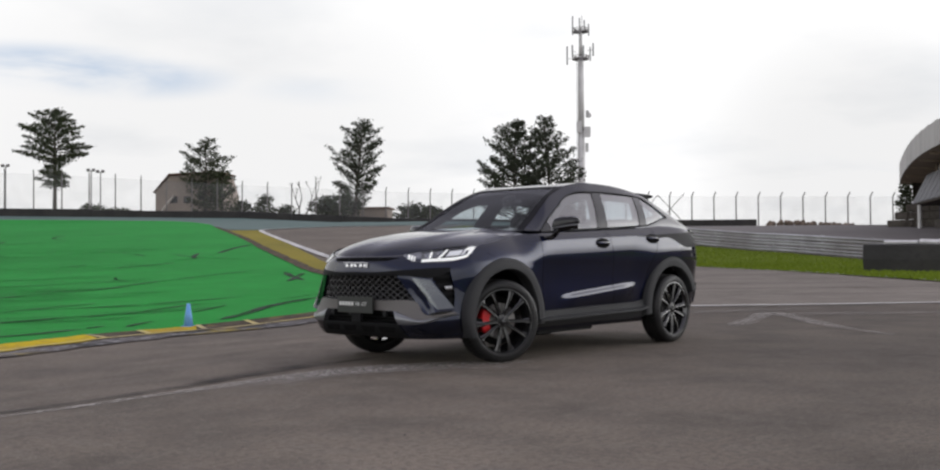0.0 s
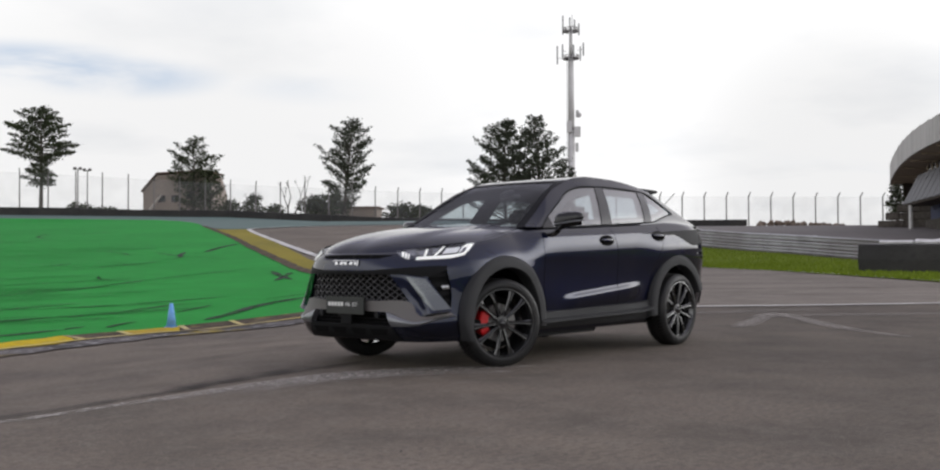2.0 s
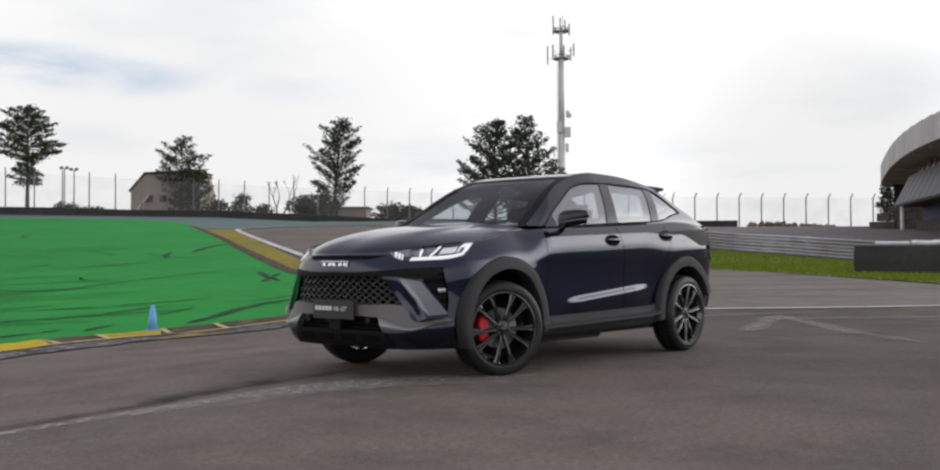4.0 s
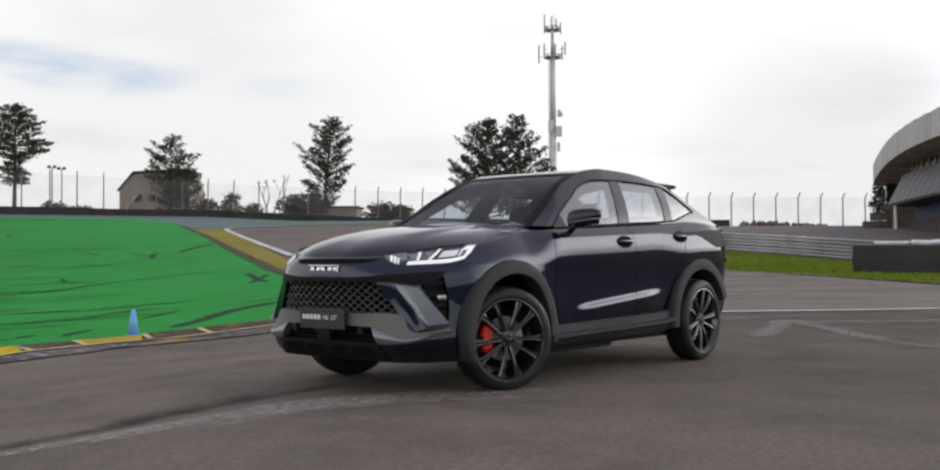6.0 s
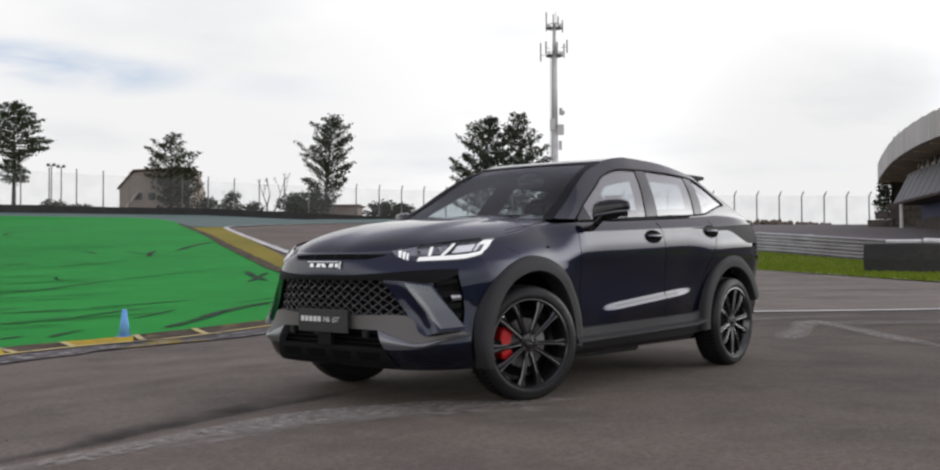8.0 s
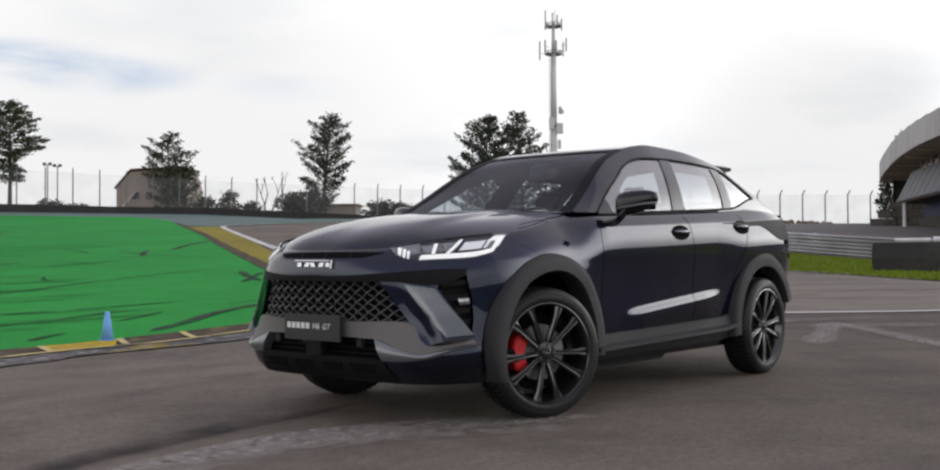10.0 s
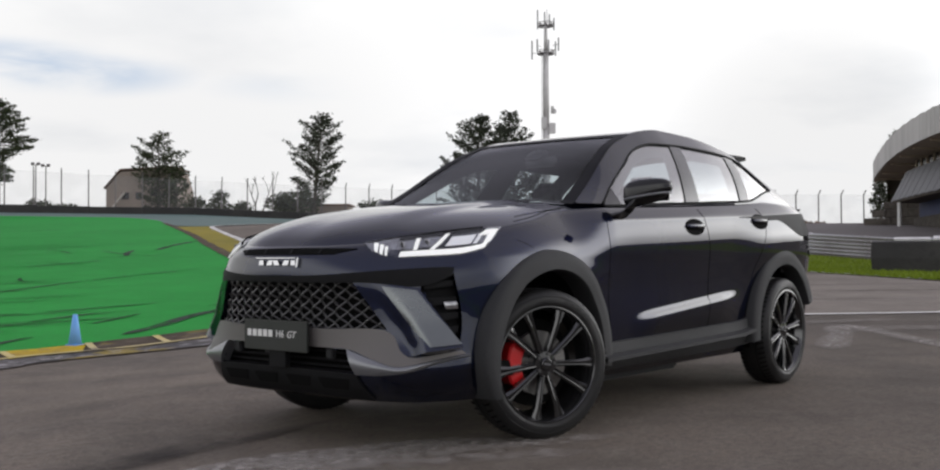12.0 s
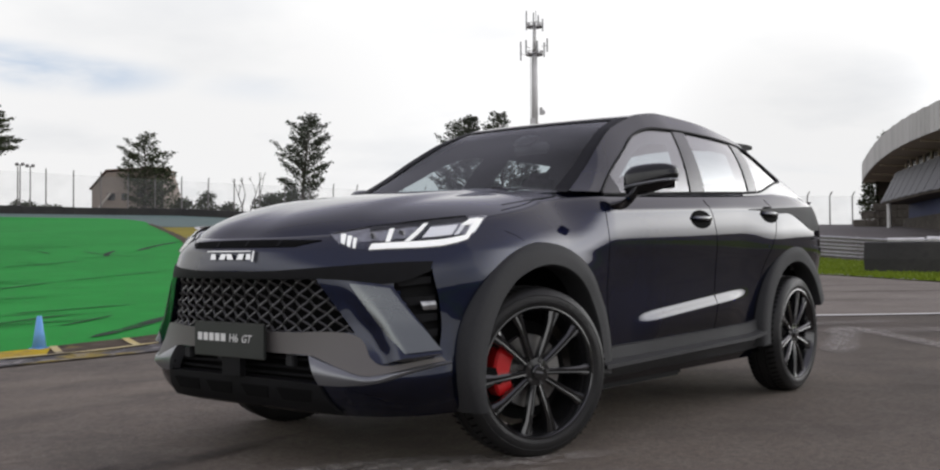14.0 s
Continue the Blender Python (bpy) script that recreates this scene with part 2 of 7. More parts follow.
# across the sight line, counted from the world's origin
darker_lane(ASPHALT, (-0.616, 0.788, 0.0), -0.6, 4.2, (0.67, 0.67, 0.675))
WORN_ASPHALT = material("worn_asphalt", (0.225, 0.197, 0.169), 0.85,
                        var=((0.35, 0.38, 0.62, (0.150, 0.130, 0.111), 0.85), (1.4, 0.45, 0.66, (0.290, 0.258, 0.223), 0.5), (120.0, 0.42, 0.62, (0.090, 0.079, 0.069), 0.4)), bump=((120.0, 0.004),), stretch=(1, 1, 1), spec=0.12)
OLD_ASPHALT = material("old_asphalt", (0.185, 0.166, 0.152), 0.85,
                       var=((0.05, 0.35, 0.65, (0.120, 0.110, 0.104), 0.7), (0.4, 0.4, 0.7, (0.204, 0.188, 0.183), 0.5), (60.0, 0.4, 0.6, (0.065, 0.063, 0.060), 0.4)), spec=0.3)
GREEN = material("green_paint", (0.020, 0.271, 0.041), 0.8,
                 var=((0.12, 0.35, 0.7, (0.017, 0.208, 0.034), 0.8), (1.1, 0.45, 0.75, (0.025, 0.336, 0.053), 0.5), (7.0, 0.55, 0.8, (0.043, 0.144, 0.050), 0.4), (70.0, 0.5, 0.7, (0.043, 0.172, 0.055), 0.35)),
                 bump=((90.0, 0.004),), spec=0.08)
YELLOW = material("yellow_paint", (0.52, 0.375, 0.006), 0.8,
                  var=((0.9, 0.46, 0.64, (0.340, 0.225, 0.040), 0.8), (6.0, 0.54, 0.68, (0.144, 0.120, 0.096), 0.75), (40.0, 0.5, 0.7, (0.68, 0.52, 0.05), 0.4)), bump=((60.0, 0.004),), spec=0.08)
YELLOW_FADED = material("faded_yellow_paint", (0.245, 0.200, 0.022), 0.8, var=((0.10, 0.4, 0.65, (0.175, 0.150, 0.024), 0.8), (1.5, 0.45, 0.7, (0.29, 0.235, 0.04), 0.5), (6.0, 0.5, 0.7, (0.13, 0.115, 0.04), 0.5)), spec=0.1)
TEAL = material("grey_green_apron", (0.086, 0.138, 0.124), 0.8, var=((0.08, 0.35, 0.65, (0.117, 0.159, 0.147), 0.8), (0.7, 0.45, 0.7, (0.066, 0.101, 0.092), 0.5)), spec=0.3)
WHITE_LINE = material("worn_white_paint", (0.660, 0.648, 0.624), 0.75, var=((1.2, 0.4, 0.65, (0.384, 0.372, 0.360), 0.8), (30.0, 0.5, 0.7, (0.216, 0.204, 0.198), 0.6)), spec=0.3)
BRIGHT_LINE = material("white_line_paint", (0.74, 0.72, 0.69), 0.7, var=((0.8, 0.5, 0.72, (0.42, 0.40, 0.38), 0.7), (25.0, 0.56, 0.72, (0.32, 0.30, 0.285), 0.5)), spec=0.2)
KERB_WHITE = material("worn_kerb_edge", (0.120, 0.108, 0.104), 0.8, var=((0.8, 0.46, 0.64, (0.040, 0.042, 0.042), 0.9), (1.3, 0.58, 0.66, (0.30, 0.22, 0.035), 0.8), (6.0, 0.54, 0.64, (0.34, 0.325, 0.33), 0.75), (9.0, 0.56, 0.66, (0.030, 0.030, 0.030), 0.8)), bump=((40.0, 0.01),), spec=0.12)
KERB_DARK = material("dirty_kerb_concrete", (0.090, 0.070, 0.052), 0.9, var=((1.3, 0.4, 0.62, (0.050, 0.037, 0.028), 0.9), (5.0, 0.52, 0.66, (0.150, 0.125, 0.095), 0.6), (3.1, 0.60, 0.68, (0.22, 0.17, 0.05), 0.6)), bump=((35.0, 0.01),), spec=0.1)
KERB_LINE = material("worn_kerb_line", (0.50, 0.415, 0.20), 0.75, var=((0.35, 0.40, 0.60, (0.56, 0.42, 0.035), 0.9), (2.5, 0.55, 0.66, (0.16, 0.13, 0.09), 0.8), (30.0, 0.5, 0.7, (0.62, 0.58, 0.48), 0.4)), bump=((60.0, 0.004),), spec=0.15)
SKID = material("rubber_mark", (0.018, 0.03, 0.02), 0.8, alpha=(1.3, 0.30, 0.52, 0.92), stretch=(1, 1, 1), spec=0.2)
FAINT_SKID = material("faint_rubber_mark", (0.012, 0.036, 0.017), 0.8, alpha=(0.9, 0.26, 0.54, 0.80), spec=0.1)
KERB_SMEAR = material("pale_smear", (0.36, 0.335, 0.315), 0.9, alpha=(6.0, 0.38, 0.72, 0.75), spec=0.15)
SCUFF = material("pale_scuff", (0.40, 0.37, 0.34), 0.9, var=((60.0, 0.5, 0.7, (0.22, 0.20, 0.185), 0.6),), alpha=(17.0, 0.36, 0.66, 0.78), spec=0.12, fade=True)
SOFT_SCUFF = material("faint_scuff", (0.34, 0.31, 0.285), 0.9, alpha=(9.0, 0.36, 0.70, 0.60), spec=0.12, fade=True)
DARK_SCUFF = material("dark_scuff", (0.050, 0.045, 0.043), 0.9, alpha=(3.0, 0.26, 0.60, 0.55), spec=0.15, fade=True)
GRASS = material("grass_soil", (0.125, 0.172, 0.018), 0.95, var=((0.25, 0.35, 0.65, (0.155, 0.200, 0.022), 0.8), (3.0, 0.4, 0.7, (0.095, 0.138, 0.016), 0.5)), bump=((12.0, 0.05),), spec=0.1)
BLADE = material("grass_blade", (0.135, 0.185, 0.018), 0.8, island=0.18, spec=0.1)
STEEL = material("galvanised_steel", (0.46, 0.455, 0.46), 0.45, 0.55, var=((0.16, 0.42, 0.58, (0.27, 0.255, 0.25), 0.9), (1.3, 0.4, 0.7, (0.24, 0.23, 0.23), 0.6), (11.0, 0.5, 0.72, (0.62, 0.62, 0.63), 0.4)))
POST = material("fence_post_steel", (0.17, 0.16, 0.155), 0.6, 0.4, var=((2.0, 0.4, 0.7, (0.11, 0.10, 0.095), 0.6),))
NET = material("fence_wire", (0.36, 0.36, 0.37), 0.6, 0.2, alpha=(0.4, 0.05, 0.75, 0.17))
RUBBER_BELT = material("black_belt_barrier", (0.022, 0.021, 0.020), 0.8, var=((0.5, 0.4, 0.7, (0.045, 0.042, 0.038), 0.7), (4.0, 0.5, 0.72, (0.012, 0.012, 0.012), 0.6)), bump=((6.0, 0.02),))
CONCRETE = material("grey_concrete", (0.40, 0.385, 0.36), 0.85, var=((0.3, 0.38, 0.66, (0.27, 0.255, 0.235), 0.8), (2.5, 0.45, 0.72, (0.48, 0.46, 0.43), 0.5), (14.0, 0.5, 0.75, (0.22, 0.21, 0.19), 0.3)), bump=((8.0, 0.01),))

# ---- plan: a second set of axes along the sight line; r to its side, d along it ----
PLAN_O, PLAN_YAW = Vector((7.2, 5.0)), radians(128.0)
FWD, SIDE = Vector((-math.sin(PLAN_YAW), math.cos(PLAN_YAW))), Vector((math.cos(PLAN_YAW), math.sin(PLAN_YAW)))


def plan(r, d, z=0.0):
    p = PLAN_O + SIDE * r + FWD * d
    return Vector((p.x, p.y, z))


def smooth(t):
    t = min(max(t, 0.0), 1.0)
    return t * t * (3 - 2 * t)


def height(r, d):
    """Ground level: level round the car, a dip along the kerb, then banks that rise to the boundary fence."""
    zl = float(np.interp(d, (0, 9, 14, 73, 104), (-0.15, -0.2, -0.2, 2.98, 4.66)))
    zr = float(np.interp(d, (0, 16, 40, 50, 60, 75, 104), (0, 0, 0.34, 0.55, 1.2, 2.7, 3.95)))
    lo, hi = -4.5 - 0.02 * d, -2 + 0.1 * d
    z = zl + (zr - zl) * smooth((r - lo) / (hi - lo))
    rim = float(np.interp(r, (-80, -35, -14, 19), (6.7, 5.9, 4.8, 4.4)))
    z += (rim - z) * min(max((d - 104) / 18, 0), 1)
    return z + 0.012 * noise.noise((r * 0.3, d * 0.3, 0)) * smooth((d - 14) / 10)


def mesh_object(name, bm, mat, parent=None, smooth_faces=False):
    me = bpy.data.meshes.new(name)
    bm.normal_update()
    bm.to_mesh(me)
    bm.free()
    if smooth_faces:
        me.shade_smooth()
    for one in (mat if isinstance(mat, (list, tuple)) else [mat]):
        me.materials.append(one)
    ob = new(name, me)
    ob.parent = parent
    return ob


def part(name, bm, mat, parent, label="", smooth_faces=False):
    ob = mesh_object(name, bm, mat, parent, smooth_faces)
    if label:
        tagged(ob, label)
    return ob


def curve_at(pts, s):
    """A point at s (0 to 1) of a smooth line through a few plan points."""
    n = len(pts) - 1
    k = min(int(s * n), n - 1)
    u = s * n - k
    p = [Vector(pts[min(max(i, 0), n)]) for i in (k - 1, k, k + 1, k + 2)]
    return 0.5 * ((2 * p[1]) + (p[2] - p[0]) * u + (2 * p[0] - 5 * p[1] + 4 * p[2] - p[3]) * u * u + (3 * p[1] - p[0] - 3 * p[2] + p[3]) * u ** 3)


def sheet(bm, a, b, nu, nv, lift, jag=0.0):
    """A sheet between two plan lines that follows the ground."""
    grid = []
    for i in range(nu + 1):
        pa, pb = curve_at(a, i / nu), curve_at(b, i / nu)
        row = []
        for j in range(nv + 1):
            q = pa.lerp(pb, j / nv)
            if jag and j in (0, nv):
                q = q + Vector((noise.noise((q.x * 1.7, q.y * 1.7, 3)), noise.noise((q.x * 1.7, q.y * 1.7, 9)))) * jag
            row.append(bm.verts.new(plan(q.x, q.y, height(q.x, q.y) + lift + 0.0005 * max(q.y, 0))))
        grid.append(row)
    for i in range(nu):
        for j in range(nv):
            bm.faces.new((grid[i][j], grid[i + 1][j], grid[i + 1][j + 1], grid[i][j + 1]))


def sheet_object(name, mat, a, b, nu=40, nv=6, lift=0.006, label="", category="", jag=0.0, kind="structure"):
    bm = bmesh.new()
    sheet(bm, a, b, nu, nv, lift, jag)
    return tagged(mesh_object(name, bm, mat, smooth_faces=True), label, category, kind=kind)


def build_ground():
    rs = sorted(set([-4000, -1500, -600, -250, -150, -110] + [x * 2.0 for x in range(-45, 46)] + [x * 0.5 for x in range(-24, 24)] + [110, 150, 250, 600, 1500, 4000]))
    ds = sorted(set([-4000, -1500, -500, -150, -60, -30, -15] + [x * 0.5 for x in range(-16, 50)] + [26 + x * 2.0 for x in range(0, 52)] + [140, 170, 230, 400, 900, 2000, 4000]))
    bm = bmesh.new()
    grid = [[bm.verts.new(plan(r, d, height(r, d))) for d in ds] for r in rs]
    for i in range(len(rs) - 1):
        for j in range(len(ds) - 1):
            bm.faces.new((grid[i][j], grid[i + 1][j], grid[i + 1][j + 1], grid[i][j + 1]))
    bmesh.ops.recalc_face_normals(bm, faces=bm.faces)
    tagged(mesh_object("ground", bm, ASPHALT, smooth_faces=True), "worn grey-brown racetrack asphalt with scuffs and stains", "asphalt", kind="structure")


build_ground()
KERB_IN = [(-9.5, -3.0), (-7.9, 3.0), (-6.9, 8.5), (-6.35, 11.4), (-5.85, 13.2), (-4.95, 14.5), (-3.75, 15.8), (-2.2, 18.0), (-0.5, 21.5)]
KERB_MID = [(-8.8, -3.0), (-7.2, 3.0), (-6.2, 8.0), (-5.75, 10.6), (-5.3, 12.3), (-4.65, 13.6), (-3.4, 14.8), (-1.8, 17.0), (0.0, 20.6)]
KERB_OUT = [(-8.5, -3.0), (-6.9, 3.0), (-5.9, 7.6), (-5.4, 9.7), (-4.95, 11.3), (-4.3, 12.9), (-3.1, 14.1), (-1.45, 16.4), (0.3, 20.0)]
GREEN_EDGE = [(-160, 60), (-110, 98), (-70, 113), (-45, 112), (-37, 108), (-31.5, 98), (-26.5, 84.7), (-17.3, 60), (-11.3, 43), (-7.9, 33.5), (-5.2, 26.5), (-2.4, 22.8), (-0.4, 21.6)]
sheet_object("green_runoff", GREEN, [(-40, -8), (-24, 0), (-14, 5)] + KERB_IN[2:], GREEN_EDGE, 150, 60, 0.008, "bright green painted asphalt run-off crossed by skid marks", "run-off", jag=0.05)
sheet_object("kerb_band", KERB_DARK, KERB_IN, KERB_MID, 120, 4, 0.012, "dirty brown concrete kerb with flaking yellow paint", "kerb", jag=0.05)
sheet_object("kerb_edge", KERB_WHITE, KERB_MID, KERB_OUT, 120, 3, 0.010, "worn outer kerb edge with remains of paint", "kerb", jag=0.16)


def offset_line(pts, w):
    """The same line pushed sideways by w metres."""
    out = []
    for i, p in enumerate(pts):
        a, b = Vector(pts[max(i - 1, 0)]), Vector(pts[min(i + 1, len(pts) - 1)])
        t = (b - a).normalized()
        out.append((p[0] - t.y * w, p[1] + t.x * w))
    return out


def stripe(name, mat, pts, width, nu, lift, label, category, jag=0.0):
    return sheet_object(name, mat, offset_line(pts, -width / 2), offset_line(pts, width / 2), nu, 1, lift, label, category, jag)


def lerp_line(a, b, s):
    return [tuple(Vector(p).lerp(Vector(q), s)) for p, q in zip(a, b)]


# fresh yellow patch on the kerb, and the narrow yellow line along it
def stretch_of(pts, s0, s1, n=7):
    return [tuple(curve_at(pts, s0 + (s1 - s0) * i / (n - 1))) for i in range(n)]


for s0, s1 in ((0.0, 0.475), (0.552, 0.632)):
    sheet_object("kerb_paint", YELLOW, stretch_of(lerp_line(KERB_IN, KERB_MID, 0.05), s0, s1), stretch_of(lerp_line(KERB_IN, KERB_MID, 1.06), s0, s1), 60, 3, 0.020, "flaking yellow paint on the kerb", "kerb paint", jag=0.13)
stripe("kerb_line", KERB_LINE, lerp_line(KERB_IN, KERB_MID, 0.97), 0.11, 120, 0.024, "narrow worn yellow line along the kerb", "painted line", 0.02)
# short strokes that close the painted boxes
for q in (0.475, 0.548, 0.634, 0.70):
    a, b = curve_at(lerp_line(KERB_IN, KERB_MID, 0.12), q), curve_at(lerp_line(KERB_IN, KERB_MID, 0.98), q + 0.012)
    stripe("kerb_stroke", KERB_LINE, [tuple(a), tuple(a.lerp(b, 0.5)), tuple(b)], 0.09, 12, 0.026, "short worn yellow stroke across the kerb", "painted line", 0.02)
# pale smears of old paint on the outer edge
for s0, s1 in ((0.315, 0.395), (0.585, 0.62)):
    sheet_object("kerb_smear", KERB_SMEAR, stretch_of(lerp_line(KERB_MID, KERB_OUT, 0.35), s0, s1), stretch_of(lerp_line(KERB_MID, KERB_OUT, 0.95), s0, s1), 30, 2, 0.018, "pale smear of worn paint beside the kerb", "kerb paint", jag=0.12)
sheet_object("yellow_band", YELLOW_FADED, [(-22.2, 73.5), (-17.3, 60), (-11.3, 43), (-7.9, 33.5), (-5.2, 26.5), (-1.5, 21.5)],
             [(-19.6, 73.5), (-17.2, 66), (-12.6, 51.8), (-7.9, 37), (-5.8, 31), (-1.2, 23.2)], 50, 5, 0.016, "faded mustard-yellow painted band beside the track", "painted band", jag=0.06)
sheet_object("apron", TEAL, [(-160, 61), (-110, 99), (-70, 113), (-45, 112), (-37, 108), (-31.5, 98), (-26.5, 84.7), (-21, 74.5), (-16.5, 83.5), (-9, 86.5), (8, 89)],
             [(-160, 110), (-110, 121), (-70, 121), (-50, 121), (-42, 121), (-36, 121), (-31, 121), (-24, 121), (-15.5, 121), (-9, 121), (8, 121)], 80, 14, 0.006, "grey-green painted apron below the barrier", "apron")
stripe("track_line", WHITE_LINE, [(-1.6, 24.5), (-4.3, 29), (-6.85, 35.3), (-9.9, 44.1), (-14.4, 57.4), (-18.4, 69.5), (-19.7, 74.6), (-18.9, 78.6), (-15.5, 81.4), (-9.8, 83.7), (4, 87)], 0.34, 90, 0.022, "white line along the curving track edge", "painted line", 0.03)
stripe("green_border", KERB_DARK, [(-26.5, 84.7), (-17.3, 60), (-11.3, 43), (-7.9, 33.5), (-5.2, 26.5), (-2.4, 22.8)], 0.40, 60, 0.024, "dark dirty edge between green and yellow paint", "painted line", 0.08)
# far side: grass verge, lines
GRASS_NEAR = [(-6, 76), (3.5, 61), (6.2, 51), (8.1, 44.2), (10.2, 38.6), (11.4, 31.8), (12.05, 27.6), (12.9, 20), (13.6, 8), (14, -8)]
GRASS_FAR = [(-5, 84), (6, 70), (10.6, 64), (14.9, 58), (17.6, 52), (21, 46.5), (25, 40), (29, 30), (32, 14), (34, -8)]
sheet_object("grass_verge", GRASS, GRASS_NEAR, GRASS_FAR, 90, 10, 0.010, "yellow-green mown grass verge beside the track", "grass", jag=0.10)
stripe("verge_line", WHITE_LINE, offset_line(GRASS_NEAR, 0.25), 0.14, 90, 0.014, "thin worn white line along the grass verge", "painted line", 0.02)
stripe("cross_line", BRIGHT_LINE, [(-0.5, 16.2), (3.5, 16.95), (6.2, 17.35), (8.2, 17.8), (15, 19.2)], 0.16, 50, 0.006, "worn white line across the asphalt", "painted line", 0.012)
sheet_object("track_surface", WORN_ASPHALT, [(0.5, 16.45), (3.5, 16.95), (6.2, 17.35), (8.2, 17.8), (13.0, 18.75)], [(0.5, 66), (3.3, 60.6), (8.0, 44.2), (10.1, 38.6), (12.6, 20.2)], 60, 24, 0.003, "lighter worn asphalt beyond the painted line", "asphalt", jag=0.05)
sheet_object("bank", OLD_ASPHALT, [(9, 72), (16, 68), (24, 64), (36, 58), (60, 46)], [(-2, 118), (14, 118), (28, 117), (44, 112), (80, 90)], 40, 24, 0.008, "grey weathered asphalt bank behind the guardrail", "asphalt")


# skid marks on the green, scuffs on the asphalt
def mark(name, mat, pts, width, lift, label):
    """A rubbed streak along a plan line, thinning out at its sides and ends."""
    n = 40
    bm = bmesh.new()
    thin = bm.verts.layers.float.new("fade")
    prev = None
    for i in range(n + 1):
        s = i / n
        p, q = curve_at(pts, max(s - 0.01, 0)), curve_at(pts, min(s + 0.01, 1))
        t = (q - p).normalized()
        c = curve_at(pts, s)
        end = smooth(min(s, 1 - s) * 6)
        w = width * 0.5 * (0.25 + 0.75 * end) * (1 + 0.3 * noise.noise((c.x, c.y, 1)))
        row = []
        for e, f in ((-1.25, 0.0), (-0.6, 0.85), (0, 1.0), (0.6, 0.85), (1.25, 0.0)):
            v = bm.verts.new(plan(c.x - t.y * e * w, c.y + t.x * e * w, height(c.x, c.y) + lift + 0.0005 * max(c.y, 0)))
            v[thin] = f * (0.15 + 0.85 * end)
            row.append(v)
        if prev:
            for k in range(4):
                bm.faces.new((prev[k], row[k], row[k + 1], prev[k + 1]))
        prev = row
    return tagged(mesh_object(name, bm, mat), label, "tyre mark", kind="structure")


rnd = random.Random(5)
for k in range(70):
    # long fine marks, roughly along the sweep of the kerb
    d0 = 16.5 + 36 * ((k + rnd.random()) / 70) ** 1.35
    edge = -3.6 - 0.42 * (d0 - 16)
    r1 = edge - rnd.uniform(0.0, 0.55) * d0
    ln, fall, bow = rnd.uniform(0.12, 0.34) * d0, rnd.uniform(0.55, 1.05), rnd.uniform(-0.12, 0.12)
    pts = [(r1 - ln * s, d0 - fall * ln * s * 0.8 + bow * ln * math.sin(3.1 * s)) for s in (0, 0.25, 0.5, 0.75, 1)]
    if any(q[1] < 14.9 + 1.75 * (q[0] + 4.9) * (1 if q[0] < -4.9 else 0.9) + 0.3 for q in pts):
        continue
    mark("skid_mark", SKID, pts, rnd.uniform(0.03, 0.08) * (0.6 + d0 / 24), 0.018, "dark rubber skid mark across the green paint")
for k in range(12):
    d0, r0 = rnd.uniform(30, 70), 0
    r0 = -9 - 0.42 * (d0 - 30) - rnd.uniform(1, 10)
    ang, ln, bend = rnd.uniform(0, 6.3), rnd.uniform(3, 8), rnd.uniform(-0.5, 0.5)
    pts = [(r0 + ln * s * math.cos(ang + bend * s), d0 + 2 * ln * s * math.sin(ang + bend * s)) for s in (0, 0.33, 0.66, 1)]
    mark("skid_mark", SKID, pts, rnd.uniform(0.10, 0.2), 0.02, "dark rubber skid mark across the green paint")
# the web of finer marks between them
web = bmesh.new()
for k in range(330):
    d0 = 15.0 + 52 * (k / 330) ** 1.25 + rnd.uniform(-0.4, 0.4)
    edge = -3.4 - 0.42 * (d0 - 15)
    r1 = edge - rnd.uniform(0.0, 0.75) * d0
    ln, fall, bow = rnd.uniform(0.10, 0.45) * d0, rnd.uniform(0.45, 1.1), rnd.uniform(-0.10, 0.10)
    if k % 7 == 0 and d0 > 24:
        fall, bow, ln = rnd.uniform(-1.6, 1.8), rnd.uniform(-0.5, 0.5), ln * 0.35
    pts = [(r1 - ln * q, d0 - fall * ln * q * 0.8 + bow * ln * math.sin(3.1 * q)) for q in (0, 0.25, 0.5, 0.75, 1)]
    if any(q[1] < 14.9 + 1.75 * (q[0] + 4.9) * (1 if q[0] < -4.9 else 0.9) + 0.3 or q[1] > 33.5 - 2.75 * (q[0] + 8.2) for q in pts):
        continue
    wide, prev = rnd.uniform(0.025, 0.065) * (0.6 + d0 / 24), None
    for i in range(21):
        c, q = curve_at(pts, i / 20), curve_at(pts, min(i / 20 + 0.02, 1)) - curve_at(pts, max(i / 20 - 0.02, 0))
        q.normalize()
        w = wide * 0.5 * smooth(min(i, 20 - i) / 5 + 0.1)
        row = [web.verts.new(plan(c.x - q.y * e * w, c.y + q.x * e * w, height(c.x, c.y) + 0.024 + 0.0005 * max(c.y, 0))) for e in (-1, 1)]
        if prev:
            web.faces.new((prev[0], row[0], row[1], prev[1]))
        prev = row
tagged(mesh_object("skid_web", web, FAINT_SKID), "web of fine rubber marks over the green paint", "tyre marks", kind="stuff")
